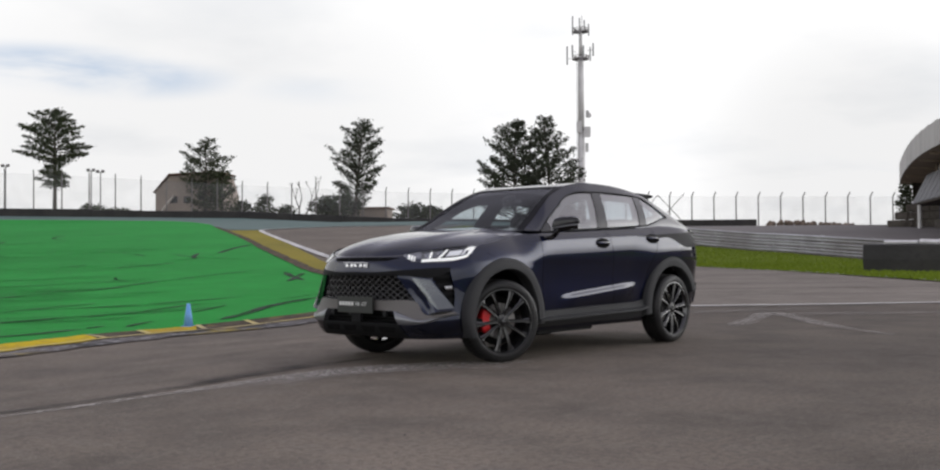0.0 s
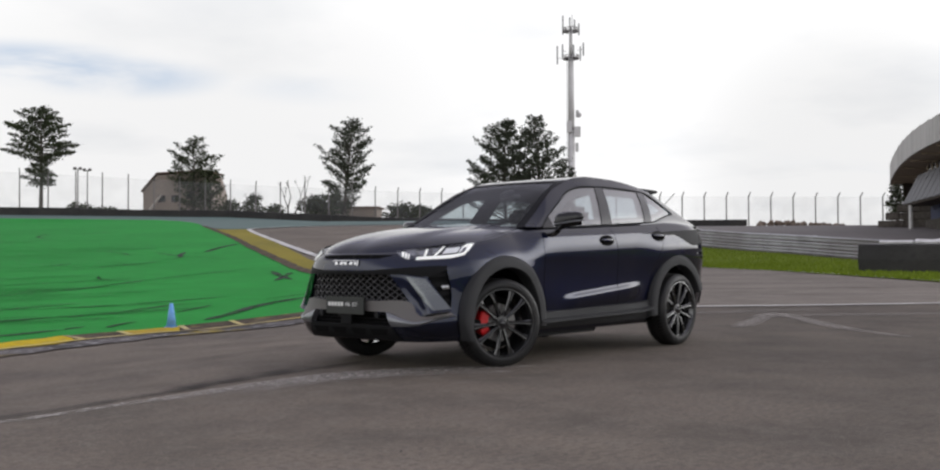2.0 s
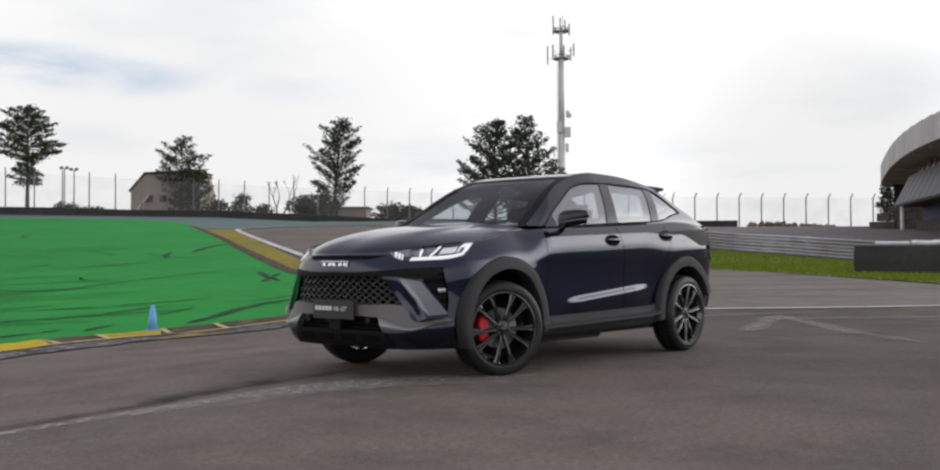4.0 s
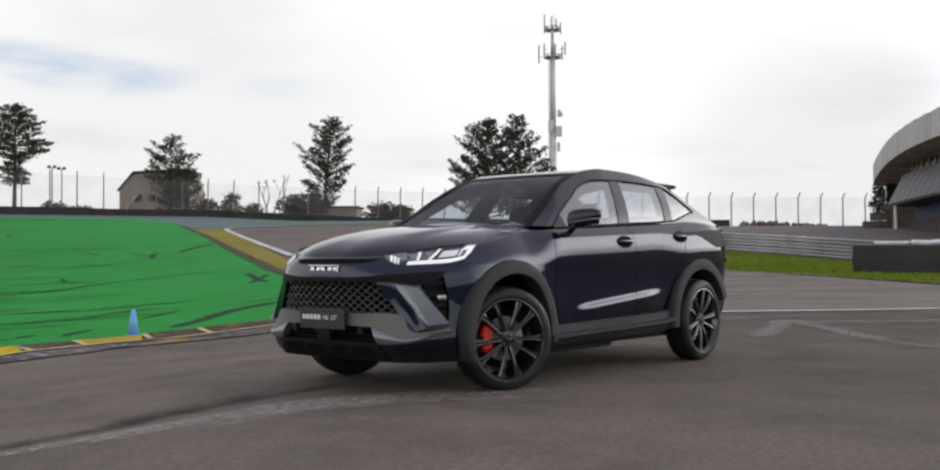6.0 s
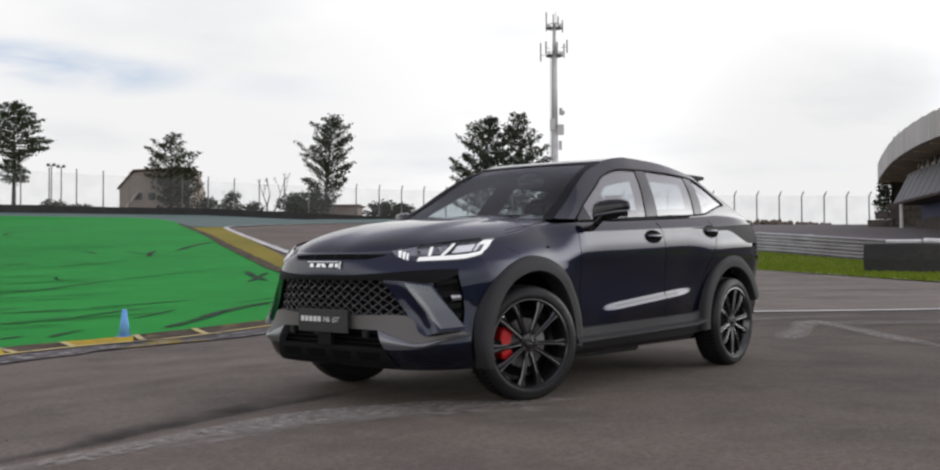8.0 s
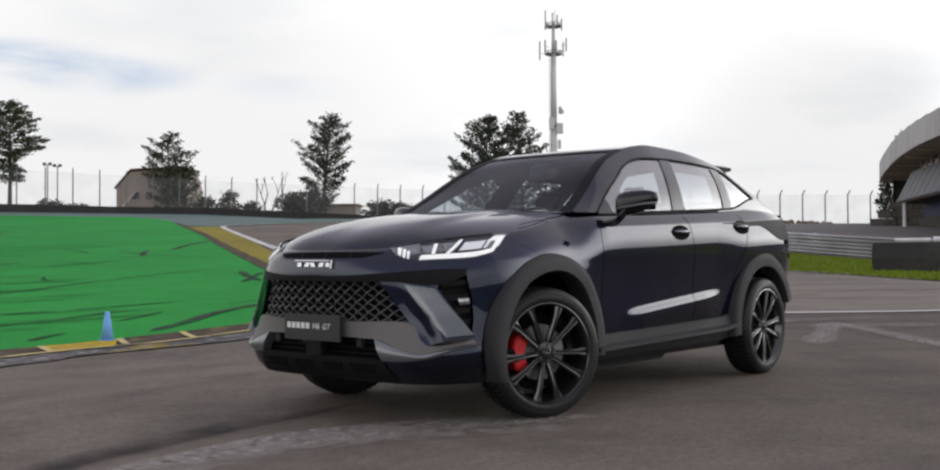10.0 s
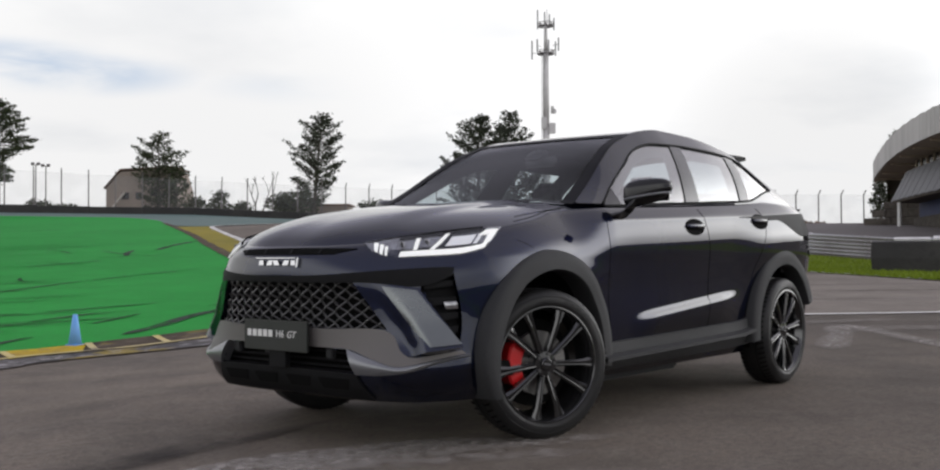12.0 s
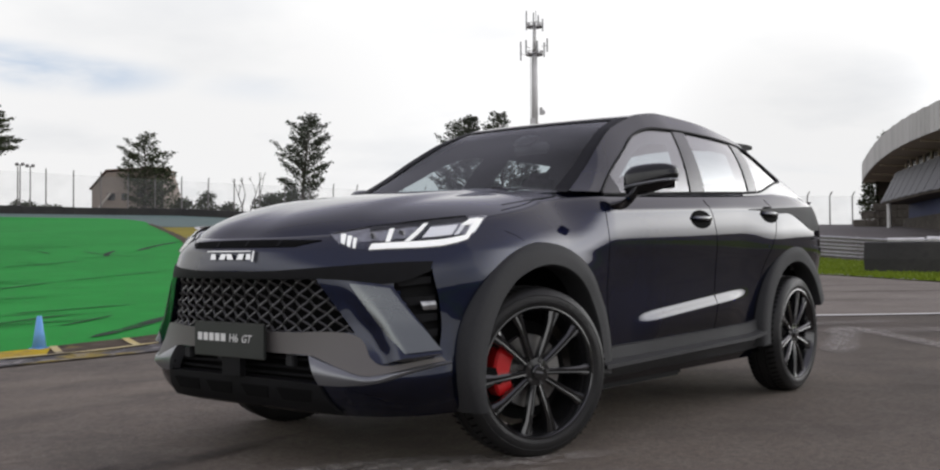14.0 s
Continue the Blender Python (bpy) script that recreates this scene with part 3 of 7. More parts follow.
# the longer, darker marks
for w, pts in ((0.09, [(-12.2, 16.6), (-10.53, 19.83), (-9.48, 21.46), (-8.87, 24.27), (-7.38, 28.45)]), (0.07, [(-9.9, 15.4), (-8.98, 16.85), (-8.56, 17.57), (-8.06, 18.21)]),
               (0.13, [(-9.6, 13.6), (-8.06, 15.09), (-7.64, 15.55), (-6.92, 15.95)]), (0.13, [(-7.6, 11.6), (-6.87, 12.81), (-6.6, 13.8), (-6.35, 14.42)]), (0.10, [(-6.6, 16.7), (-6.32, 17.28), (-6.08, 17.77), (-5.47, 18.18)]),
               (0.16, [(-4.72, 15.3), (-4.55, 16.2), (-4.4, 17.73), (-3.84, 19.54)]), (0.07, [(-5.6, 16.5), (-5.49, 16.9), (-5.34, 17.77)]), (0.08, [(-5.95, 14.3), (-5.9, 14.7), (-5.78, 15.06)]),
               (0.16, [(-12.78, 38.6), (-12.2, 36.2), (-11.64, 34.5), (-12.4, 33.8)]), (0.22, [(-11.97, 38.4), (-12.66, 43.4), (-12.9, 46.9)]), (0.14, [(-12.4, 29.3), (-11.9, 30.6), (-11.44, 32.05)]),
               (0.16, [(-6.51, 27.19), (-5.9, 25.5), (-5.27, 24.13)]), (0.14, [(-5.83, 26.6), (-5.7, 25.2), (-5.59, 23.72)]), (0.14, [(-14.4, 29.9), (-14.22, 30.3), (-14.1, 31.2)]), (0.10, [(-4.6, 18.9), (-4.37, 19.4), (-3.97, 20.17)])):
    mark("skid_mark", SKID, pts, w, 0.020, "long dark rubber skid mark across the green paint")
TRAIL = [(-4.3, 3.5), (-2.54, 4.48), (-2.04, 5.0), (-1.69, 5.5), (-1.3, 6.15), (-0.97, 6.6), (-0.5, 6.9), (0.1, 7.3)]
for pts, w, m in ((TRAIL, 0.12, SCUFF), ([(p[0] + 0.04, p[1] - 0.08) for p in TRAIL[2:]], 0.20, SCUFF), ([(p[0] + 0.10, p[1] - 0.22) for p in TRAIL[3:]], 0.42, SOFT_SCUFF),
                  ([(-1.3, 5.75), (-1.0, 6.25), (-0.6, 6.6), (0.0, 6.95), (0.7, 7.2)], 0.26, SCUFF), ([(-0.9, 6.2), (-0.3, 6.55), (0.5, 6.8)], 0.20, SOFT_SCUFF),
                  ([(-4.5, 3.8), (-2.66, 4.70), (-2.15, 5.26), (-1.88, 5.66), (-1.5, 6.4), (-1.12, 7.1), (-0.75, 7.75)], 0.15, DARK_SCUFF), ([(-2.0, 5.6), (-1.6, 6.4), (-1.2, 7.2)], 0.22, DARK_SCUFF),
                  ([(3.16, 11.6), (3.6, 12.8), (3.95, 13.7), (4.48, 15.3)], 0.34, SCUFF), ([(4.48, 15.3), (4.46, 13.6), (4.46, 12.0), (4.5, 11.3)], 0.30, SCUFF), ([(4.45, 11.4), (4.6, 10.8), (4.72, 10.1)], 0.26, SOFT_SCUFF), ([(3.9, 14.4), (5.5, 14.6), (7.5, 14.9)], 0.6, SOFT_SCUFF),
                  ([(3.0, 14.9), (4.2, 15.6), (5.6, 16.2)], 0.5, SOFT_SCUFF), ([(3, 20.5), (8, 21.2), (12.5, 21.9)], 0.5, SOFT_SCUFF), ([(3, 26), (8, 27), (11.8, 27.6)], 0.9, SOFT_SCUFF), ([(2.5, 23.2), (7.5, 24), (12, 24.5)], 0.6, DARK_SCUFF), ([(2.5, 33), (7, 34), (10.6, 34.6)], 1.1, DARK_SCUFF)):
    mark("scuff_mark", m, pts, w, 0.004, "tyre scuff on the asphalt")

# ---- boundary: barrier, fence, guardrail, tyre block ----
def tube(bm, p, q, r0, r1, seg=6):
    """A tapered round bar from p to q."""
    p, q = Vector(p), Vector(q)
    d = (q - p).normalized()
    a = d.orthogonal().normalized()
    b = d.cross(a)
    ends = []
    for c, r in ((p, r0), (q, r1)):
        ends.append([bm.verts.new(c + (a * math.cos(2 * math.pi * i / seg) + b * math.sin(2 * math.pi * i / seg)) * r) for i in range(seg)])
    for i in range(seg):
        j = (i + 1) % seg
        bm.faces.new((ends[0][i], ends[0][j], ends[1][j], ends[1][i]))
    bm.faces.new(ends[0][::-1])
    bm.faces.new(ends[1])


def box(bm, c, size, rz=0.0, rx=0.0, ry=0.0):
    return bmesh.ops.create_cube(bm, size=1, matrix=Matrix.LocRotScale(c, Euler((rx, ry, rz)), size))["verts"]


def swept(bm, line, section):
    """A closed section of (out, up) pairs swept along world points; out lies to the line's side."""
    rows = []
    for i, p in enumerate(line):
        a, b = line[max(i - 1, 0)], line[min(i + 1, len(line) - 1)]
        t = (b - a).normalized()
        n = Vector((t.y, -t.x, 0)).normalized()
        rows.append([bm.verts.new(p + n * o + Vector((0, 0, u))) for o, u in section])
    k = len(section)
    for i in range(len(rows) - 1):
        for j in range(k):
            bm.faces.new((rows[i][j], rows[i + 1][j], rows[i + 1][(j + 1) % k], rows[i][(j + 1) % k]))
    bm.faces.new(rows[0][::-1]), bm.faces.new(rows[-1])


def build_barrier():
    segs = [(-158.7 + 6.2 * i, -158.7 + 6.2 * (i + 1)) for i in range(30)]
    base = tagged(new("belt_barrier"), "long low black rubber-belt barrier under the fence", "barrier")
    for i, (a, b) in enumerate(segs):
        bm = bmesh.new()
        line = [plan(a + (b - a - 0.05) * s / 4, 121.5, height(a + (b - a) * s / 4, 121.5) - 0.1) for s in range(5)]
        top = 0.98 + 0.06 * noise.noise((i * 1.7, 0, 0)) + (0.12 if i < 17 else 0.0)
        swept(bm, line, [(-0.35, 0), (0.35, 0), (0.35, top - 0.06), (0.28, top), (-0.28, top), (-0.35, top - 0.06)])
        bmesh.ops.recalc_face_normals(bm, faces=bm.faces)
        part("barrier_segment", bm, RUBBER_BELT, base)


def build_fence():
    base = tagged(new("boundary_fence"), "tall wire-mesh boundary fence with cranked steel posts", "fence")
    tops = ((-130, -64.5, -34.6, -13.5, 19, 43, 80), (14.0, 12.5, 10.6, 9.5, 8.75, 8.5, 8.4))
    xs = [17.44]
    while xs[0] > -125:
        xs.insert(0, xs[0] - float(np.interp(xs[0], (-70, -62, -50, -33, -20, -10, 30), (3.95, 3.8, 3.32, 3.17, 2.92, 2.68, 2.64))))
    while xs[-1] < 62:
        xs.append(xs[-1] + 2.66)
    prev = None
    net = bmesh.new()
    for i, r in enumerate(xs):
        z0, z1 = height(r, 124) - 0.2, float(np.interp(r, *tops)) + 0.05 * noise.noise((i * 3.3, 1, 0))
        bm = bmesh.new()
        lean = 0.05 * noise.noise((i * 2.1, 5, 0))
        a, b = plan(r, 124, z0), plan(r + lean, 124, z1 - 0.55)
        tube(bm, a, b, 0.085, 0.075)
        tube(bm, b, plan(r + lean + 0.16, 123.6, z1), 0.075, 0.06)
        part("post", bm, POST, base)
        if prev is not None:
            r0, a0, b0 = prev
            vs = [net.verts.new(p) for p in (a0, a, b, b0)]
            net.faces.new(vs)
            tube(net, b0, b, 0.022, 0.022, 4)
            for f in (0.3, 0.6):
                tube(net, a0.lerp(b0, f), a.lerp(b, f), 0.008, 0.008, 4)
        prev = (r, a, b)
    part("wire_mesh", net, NET, base, "fine grey wire mesh")
    # bracing of the one stiffened bay
    bm = bmesh.new()
    for r0, z0, r1, z1 in ((16, 5.0, 19.2, 8.6), (16, 8.4, 19.2, 4.9), (12.9, 5.0, 16.0, 8.4)):
        tube(bm, plan(r0, 123.9, z0), plan(r1, 123.9, z1), 0.05, 0.05)
    part("brace", bm, POST, base)


def build_guardrail():
    pts = [(2, 75), (7.5, 68.5), (10.6, 64.2), (14.9, 58.2), (17.7, 52.2), (21, 46.6), (25, 40), (29, 30)]
    base = tagged(new("guardrail"), "three-beam galvanised steel guardrail behind the grass", "guardrail")
    wave = [(0.0, -0.155), (0.05, -0.13), (0.085, -0.085), (0.05, -0.035), (0.0, 0.0), (0.05, 0.035), (0.085, 0.085), (0.05, 0.13), (0.0, 0.155)]
    section = [(o + 0.02, u) for o, u in wave] + [(o - 0.012, u) for o, u in wave[::-1]]
    n = 12
    for i in range(n):
        line2 = [curve_at(pts, (i + s / 4) / n) for s in range(5)]
        for k in range(3):
            zz = 0.24 + 0.36 * k
            line = [plan(p.x, p.y, height(p.x, p.y) + zz) for p in line2]
            bm = bmesh.new()
            swept(bm, line, section)
            bmesh.ops.recalc_face_normals(bm, faces=bm.faces)
            part("beam", bm, STEEL, base)
        p = line2[0]
        bm = bmesh.new()
        box(bm, plan(p.x + 0.15, p.y + 0.12, height(p.x, p.y) + 0.5), (0.14, 0.14, 1.3), PLAN_YAW)
        part("rail_post", bm, STEEL, base)


def build_tyre_block():
    base = tagged(new("tyre_barrier"), "black belt-wrapped tyre barrier with pale sheeting on top", "tyre barrier")
    a, b, c = Vector((12.92, 37.2)), Vector((15.6, 35.4)), Vector((21.5, 33.5))
    for i, (p, q) in enumerate(((a, b), (b, c))):
        bm = bmesh.new()
        n = 8
        line = [plan(*(p.lerp(q, (s + 0.04) / (n + 0.08))), 0) for s in range(n + 1)]
        line = [v + Vector((0, 0, height(*(p.lerp(q, s / n))) - 0.03)) for s, v in enumerate(line)]
        swept(bm, line, [(0.0, 0), (0.04, 0.5), (0.0, 1.02), (-0.06, 1.06), (-1.0, 1.08), (-1.05, 0)])
        bmesh.ops.recalc_face_normals(bm, faces=bm.faces)
        for v in bm.verts:
            v.co += Vector((noise.noise(v.co * 1.3), noise.noise(v.co * 1.3 + Vector((5, 0, 0))), 0)) * 0.05
        part("belt_wrap", bm, RUBBER_BELT, base)
    pale = material("pale_sheeting", (0.62, 0.61, 0.60), 0.5, var=((2.0, 0.4, 0.7, (0.4, 0.39, 0.38), 0.7),), bump=((7.0, 0.03),))
    for i in range(7):
        bm = bmesh.new()
        s0, s1 = 0.08 + i * 0.13, 0.08 + (i + 1) * 0.13 - 0.01
        u = [a.lerp(b, 0.0) + (c - a) * s for s in (s0, s1)]
        line = [plan(*(u[0].lerp(u[1], t / 4)), 1.34 + 0.05 * noise.noise((i * 2.3 + t, 3, 1))) for t in range(5)]
        swept(bm, line, [(-0.05, 0), (-0.02, 0.07), (-0.3, 0.13 + 0.04 * math.sin(i * 2.1)), (-0.75, 0.10), (-0.8, 0)])
        bmesh.ops.recalc_face_normals(bm, faces=bm.faces)
        part("sheeting", bm, pale, base, "crumpled pale plastic sheeting")


build_barrier()
build_fence()
build_guardrail()
build_tyre_block()


def build_cone():
    base = tagged(new("traffic_cone"), "plain blue plastic marker cone standing on the kerb", "cone")
    bm = bmesh.new()
    bmesh.ops.create_cone(bm, cap_ends=True, segments=28, radius1=0.078, radius2=0.026, depth=0.36, matrix=pose(0, 0, 0.20))
    part("cone_body", bm, material("blue_plastic", (0.13, 0.33, 0.68), 0.45, var=((6.0, 0.4, 0.7, (0.18, 0.38, 0.70), 0.6),)), base, smooth_faces=True)
    bm = bmesh.new()
    vs = box(bm, (0, 0, 0.012), (0.160, 0.160, 0.024))
    bmesh.ops.bevel(bm, geom=bm.edges[:] + bm.verts[:], offset=0.006, segments=2, affect="EDGES")
    part("cone_foot", bm, bpy.data.materials["blue_plastic"], base)
    base.matrix_world = Matrix.Translation(plan(-4.95, 14.35, height(-4.95, 14.35) + 0.012)) @ pose(0, 0, 0, 0, 0, 20)


build_cone()


# ---- distance: trees, mast, houses, grandstand ----
LEAF = material("dark_foliage", (0.042, 0.052, 0.026), 0.75, island=0.45, var=((0.35, 0.4, 0.65, (0.045, 0.058, 0.024), 0.6),), spec=0.25)
NEEDLE = material("conifer_foliage", (0.046, 0.053, 0.036), 0.75, island=0.45, var=((0.35, 0.4, 0.65, (0.036, 0.05, 0.022), 0.6),), spec=0.25)
BARK = material("grey_bark", (0.07, 0.06, 0.05), 0.9, var=((1.5, 0.4, 0.7, (0.04, 0.034, 0.03), 0.7),))


def leaf(bm, c, along, size, rng):
    """One small bent spray of leaves."""
    a = (along + Vector((rng.uniform(-1, 1), rng.uniform(-1, 1), rng.uniform(-0.7, 0.7))) * 0.9).normalized()
    b = a.orthogonal().normalized()
    b = Matrix.Rotation(rng.uniform(0, 6.28), 3, a) @ b
    l, w = size * rng.uniform(0.7, 1.4), size * rng.uniform(0.28, 0.5)
    p = [bm.verts.new(c - a * l * 0.5), bm.verts.new(c + b * w), bm.verts.new(c + a * l * 0.5 + Vector((0, 0, -0.1 * l))), bm.verts.new(c - b * w)]
    bm.faces.new(p)


def build_tree(seed, label, at, top, limbs, shape, rise, density, size, mat, trunk_r=0.28, lean=0.0, base=None):
    """shape: (height share, reach in metres) rows; limbs leave the trunk at the shares' heights."""
    rng = random.Random(seed)
    r, d = at
    z0 = height(r, min(d, 130)) - 0.3 if base is None else base
    h = top - z0
    tree = tagged(new("tree"), label, "tree")
    wood, crown = bmesh.new(), bmesh.new()
    foot = plan(r, d, z0)
    bend = Vector((rng.uniform(-1, 1), rng.uniform(-1, 1), 0)) * 0.25

    def spine(s):
        return foot + Vector((0, 0, h * s)) + bend * math.sin(s * 3.0) + Vector((SIDE.x, SIDE.y, 0)) * lean * s * s
    for i in range(9):
        s0, s1 = i / 9, (i + 1) / 9
        tube(wood, spine(s0), spine(s1), trunk_r * (1 - 0.9 * s0), trunk_r * (1 - 0.9 * s1), 8)
    shares, reach = [q[0] for q in shape], [q[1] for q in shape]
    for k in range(limbs):
        s = shares[0] + (shares[-1] - shares[0]) * ((k + rng.random()) / limbs)
        az = k * 2.399 + rng.uniform(-0.4, 0.4)
        ln = float(np.interp(s, shares, reach)) * rng.uniform(0.62, 1.08)
        out = Vector((math.cos(az), math.sin(az), math.tan(radians(rise + rng.uniform(-12, 12)))))
        p0 = spine(s)
        p1 = p0 + out * ln * 0.55
        p2 = p0 + out * ln + Vector((0, 0, 0.10 * ln))
        tube(wood, p0, p1, 0.05 + 0.012 * ln, 0.03 + 0.006 * ln, 5)
        tube(wood, p1, p2, 0.03 + 0.006 * ln, 0.012, 5)
        n = max(int(density * (0.5 + ln)), 3)
        for _ in range(n):
            u = rng.uniform(0.22, 1.05) ** 0.8
            c = p0.lerp(p2, u)
            spread = size * (0.6 + 0.9 * (1 - abs(2 * u - 1)))
            c = c + Vector((rng.gauss(0, spread), rng.gauss(0, spread), rng.gauss(0, spread * 0.62)))
            leaf(crown, c, out, size, rng)
    for _ in range(int(density * 1.2)):
        leaf(crown, spine(rng.uniform(0.9, 1.01)) + Vector((rng.gauss(0, size), rng.gauss(0, size), 0)), Vector((0, 0, 1)), size, rng)
    part("trunk", wood, BARK, tree)
    part("crown", crown, mat, tree)
    return tree


build_tree(11, "tall tree with a dense domed crown and bare lower trunk", (-64.8, 135), 21.5, 84, ((0.30, 1.6), (0.36, 2.9), (0.42, 1.8), (0.47, 0.7), (0.53, 4.6), (0.64, 5.0), (0.74, 4.5), (0.84, 3.6), (0.93, 2.3), (1.0, 0.6)), 9, 37, 0.27, LEAF, 0.34)
build_tree(12, "bushy round-crowned tree beside a house", (-53.4, 165), 20.4, 60, ((0.12, 2.6), (0.3, 4.6), (0.55, 4.8), (0.75, 3.6), (0.92, 2.2), (1.0, 1.0)), 22, 27, 0.32, LEAF, 0.3)
build_tree(13, "lower tree against a bushy one", (-50.0, 163), 15.2, 30, ((0.15, 2.0), (0.5, 2.7), (0.85, 1.8), (1.0, 0.8)), 20, 17, 0.42, LEAF, 0.22)
build_tree(14, "tall conifer with tiered boughs and a leaning top", (-24.1, 140), 20.0, 92, ((0.14, 1.2), (0.24, 2.6), (0.34, 3.4), (0.46, 4.2), (0.56, 3.7), (0.70, 3.3), (0.84, 2.3), (0.94, 1.2), (1.0, 0.4)), 27, 29, 0.27, NEEDLE, 0.3, 1.3)
build_tree(15, "broad dark tree beside the mast", (-1.5, 148), 20.4, 90, ((0.12, 6.4), (0.35, 5.7), (0.6, 4.5), (0.85, 3.0), (1.0, 0.8)), 26, 30, 0.33, NEEDLE, 0.34)
build_tree(16, "broad dark tree beside the mast", (3.4, 149), 21.0, 70, ((0.10, 4.0), (0.35, 4.6), (0.6, 3.6), (0.85, 2.3), (1.0, 1.0)), 30, 30, 0.33, NEEDLE, 0.34, -0.8)
build_tree(17, "dark tree at the foot of the mast", (6.6, 147), 15.0, 30, ((0.12, 2.0), (0.5, 2.6), (0.85, 1.6), (1.0, 0.7)), 22, 17, 0.40, NEEDLE, 0.2)
build_tree(18, "small tree showing over the grandstand", (43.1, 111.5), 13.9, 26, ((0.60, 0.8), (0.80, 1.3), (0.92, 0.9), (1.0, 0.4)), 20, 26, 0.20, LEAF, 0.16)
build_tree(28, "scrub at the end of the grandstand", (38.5, 104), 7.9, 34, ((0.2, 0.9), (0.6, 1.0), (1.0, 0.4)), 20, 40, 0.20, LEAF, 0.12)
for seed, r, d, top, w in ((19, -42.9, 150, 9.3, 1.7), (20, -39.3, 150, 10.2, 1.9), (21, -30.8, 152, 9.8, 2.8), (22, -27.6, 151, 10.2, 2.6), (23, -17.2, 150, 8.4, 2.4), (24, -14.4, 150, 8.2, 2.0), (25, -61.5, 140, 8.0, 2.4), (26, -58.0, 141, 7.6, 2.4), (27, -36.2, 150, 8.6, 1.3)):
    build_tree(seed, "low rounded shrub behind the barrier", (r, d), top, 26, ((0.10, w), (0.5, w), (0.85, w * 0.6), (1.0, w * 0.3)), 25, 26, 0.38, LEAF, 0.12, 0.0, 5.0)

# a leafless tree
rng = random.Random(3)
bare = tagged(new("tree"), "leafless forked grey tree behind the fence", "tree")
bm = bmesh.new()


def fork(p, way, ln, r, depth):
    q = p + way * ln
    tube(bm, p, q, r, r * 0.62, 6)
    if depth:
        for k in range(2 if depth > 1 else 3):
            turn = Vector((rng.uniform(-1, 1), rng.uniform(-1, 1), rng.uniform(-0.1, 0.5))) * 0.55
            fork(q, (way + turn).normalized(), ln * rng.uniform(0.55, 0.8), r * 0.6, depth - 1)


fork(plan(-29.6, 130, 5.2), Vector((0.03, 0.02, 1)).normalized(), 2.2, 0.16, 4)
fork(plan(-29.2, 130, 5.2), (Vector((SIDE.x, SIDE.y, 0)) * 0.35 + Vector((0, 0, 1))).normalized(), 2.4, 0.14, 4)
part("trunk", bm, BARK, bare)


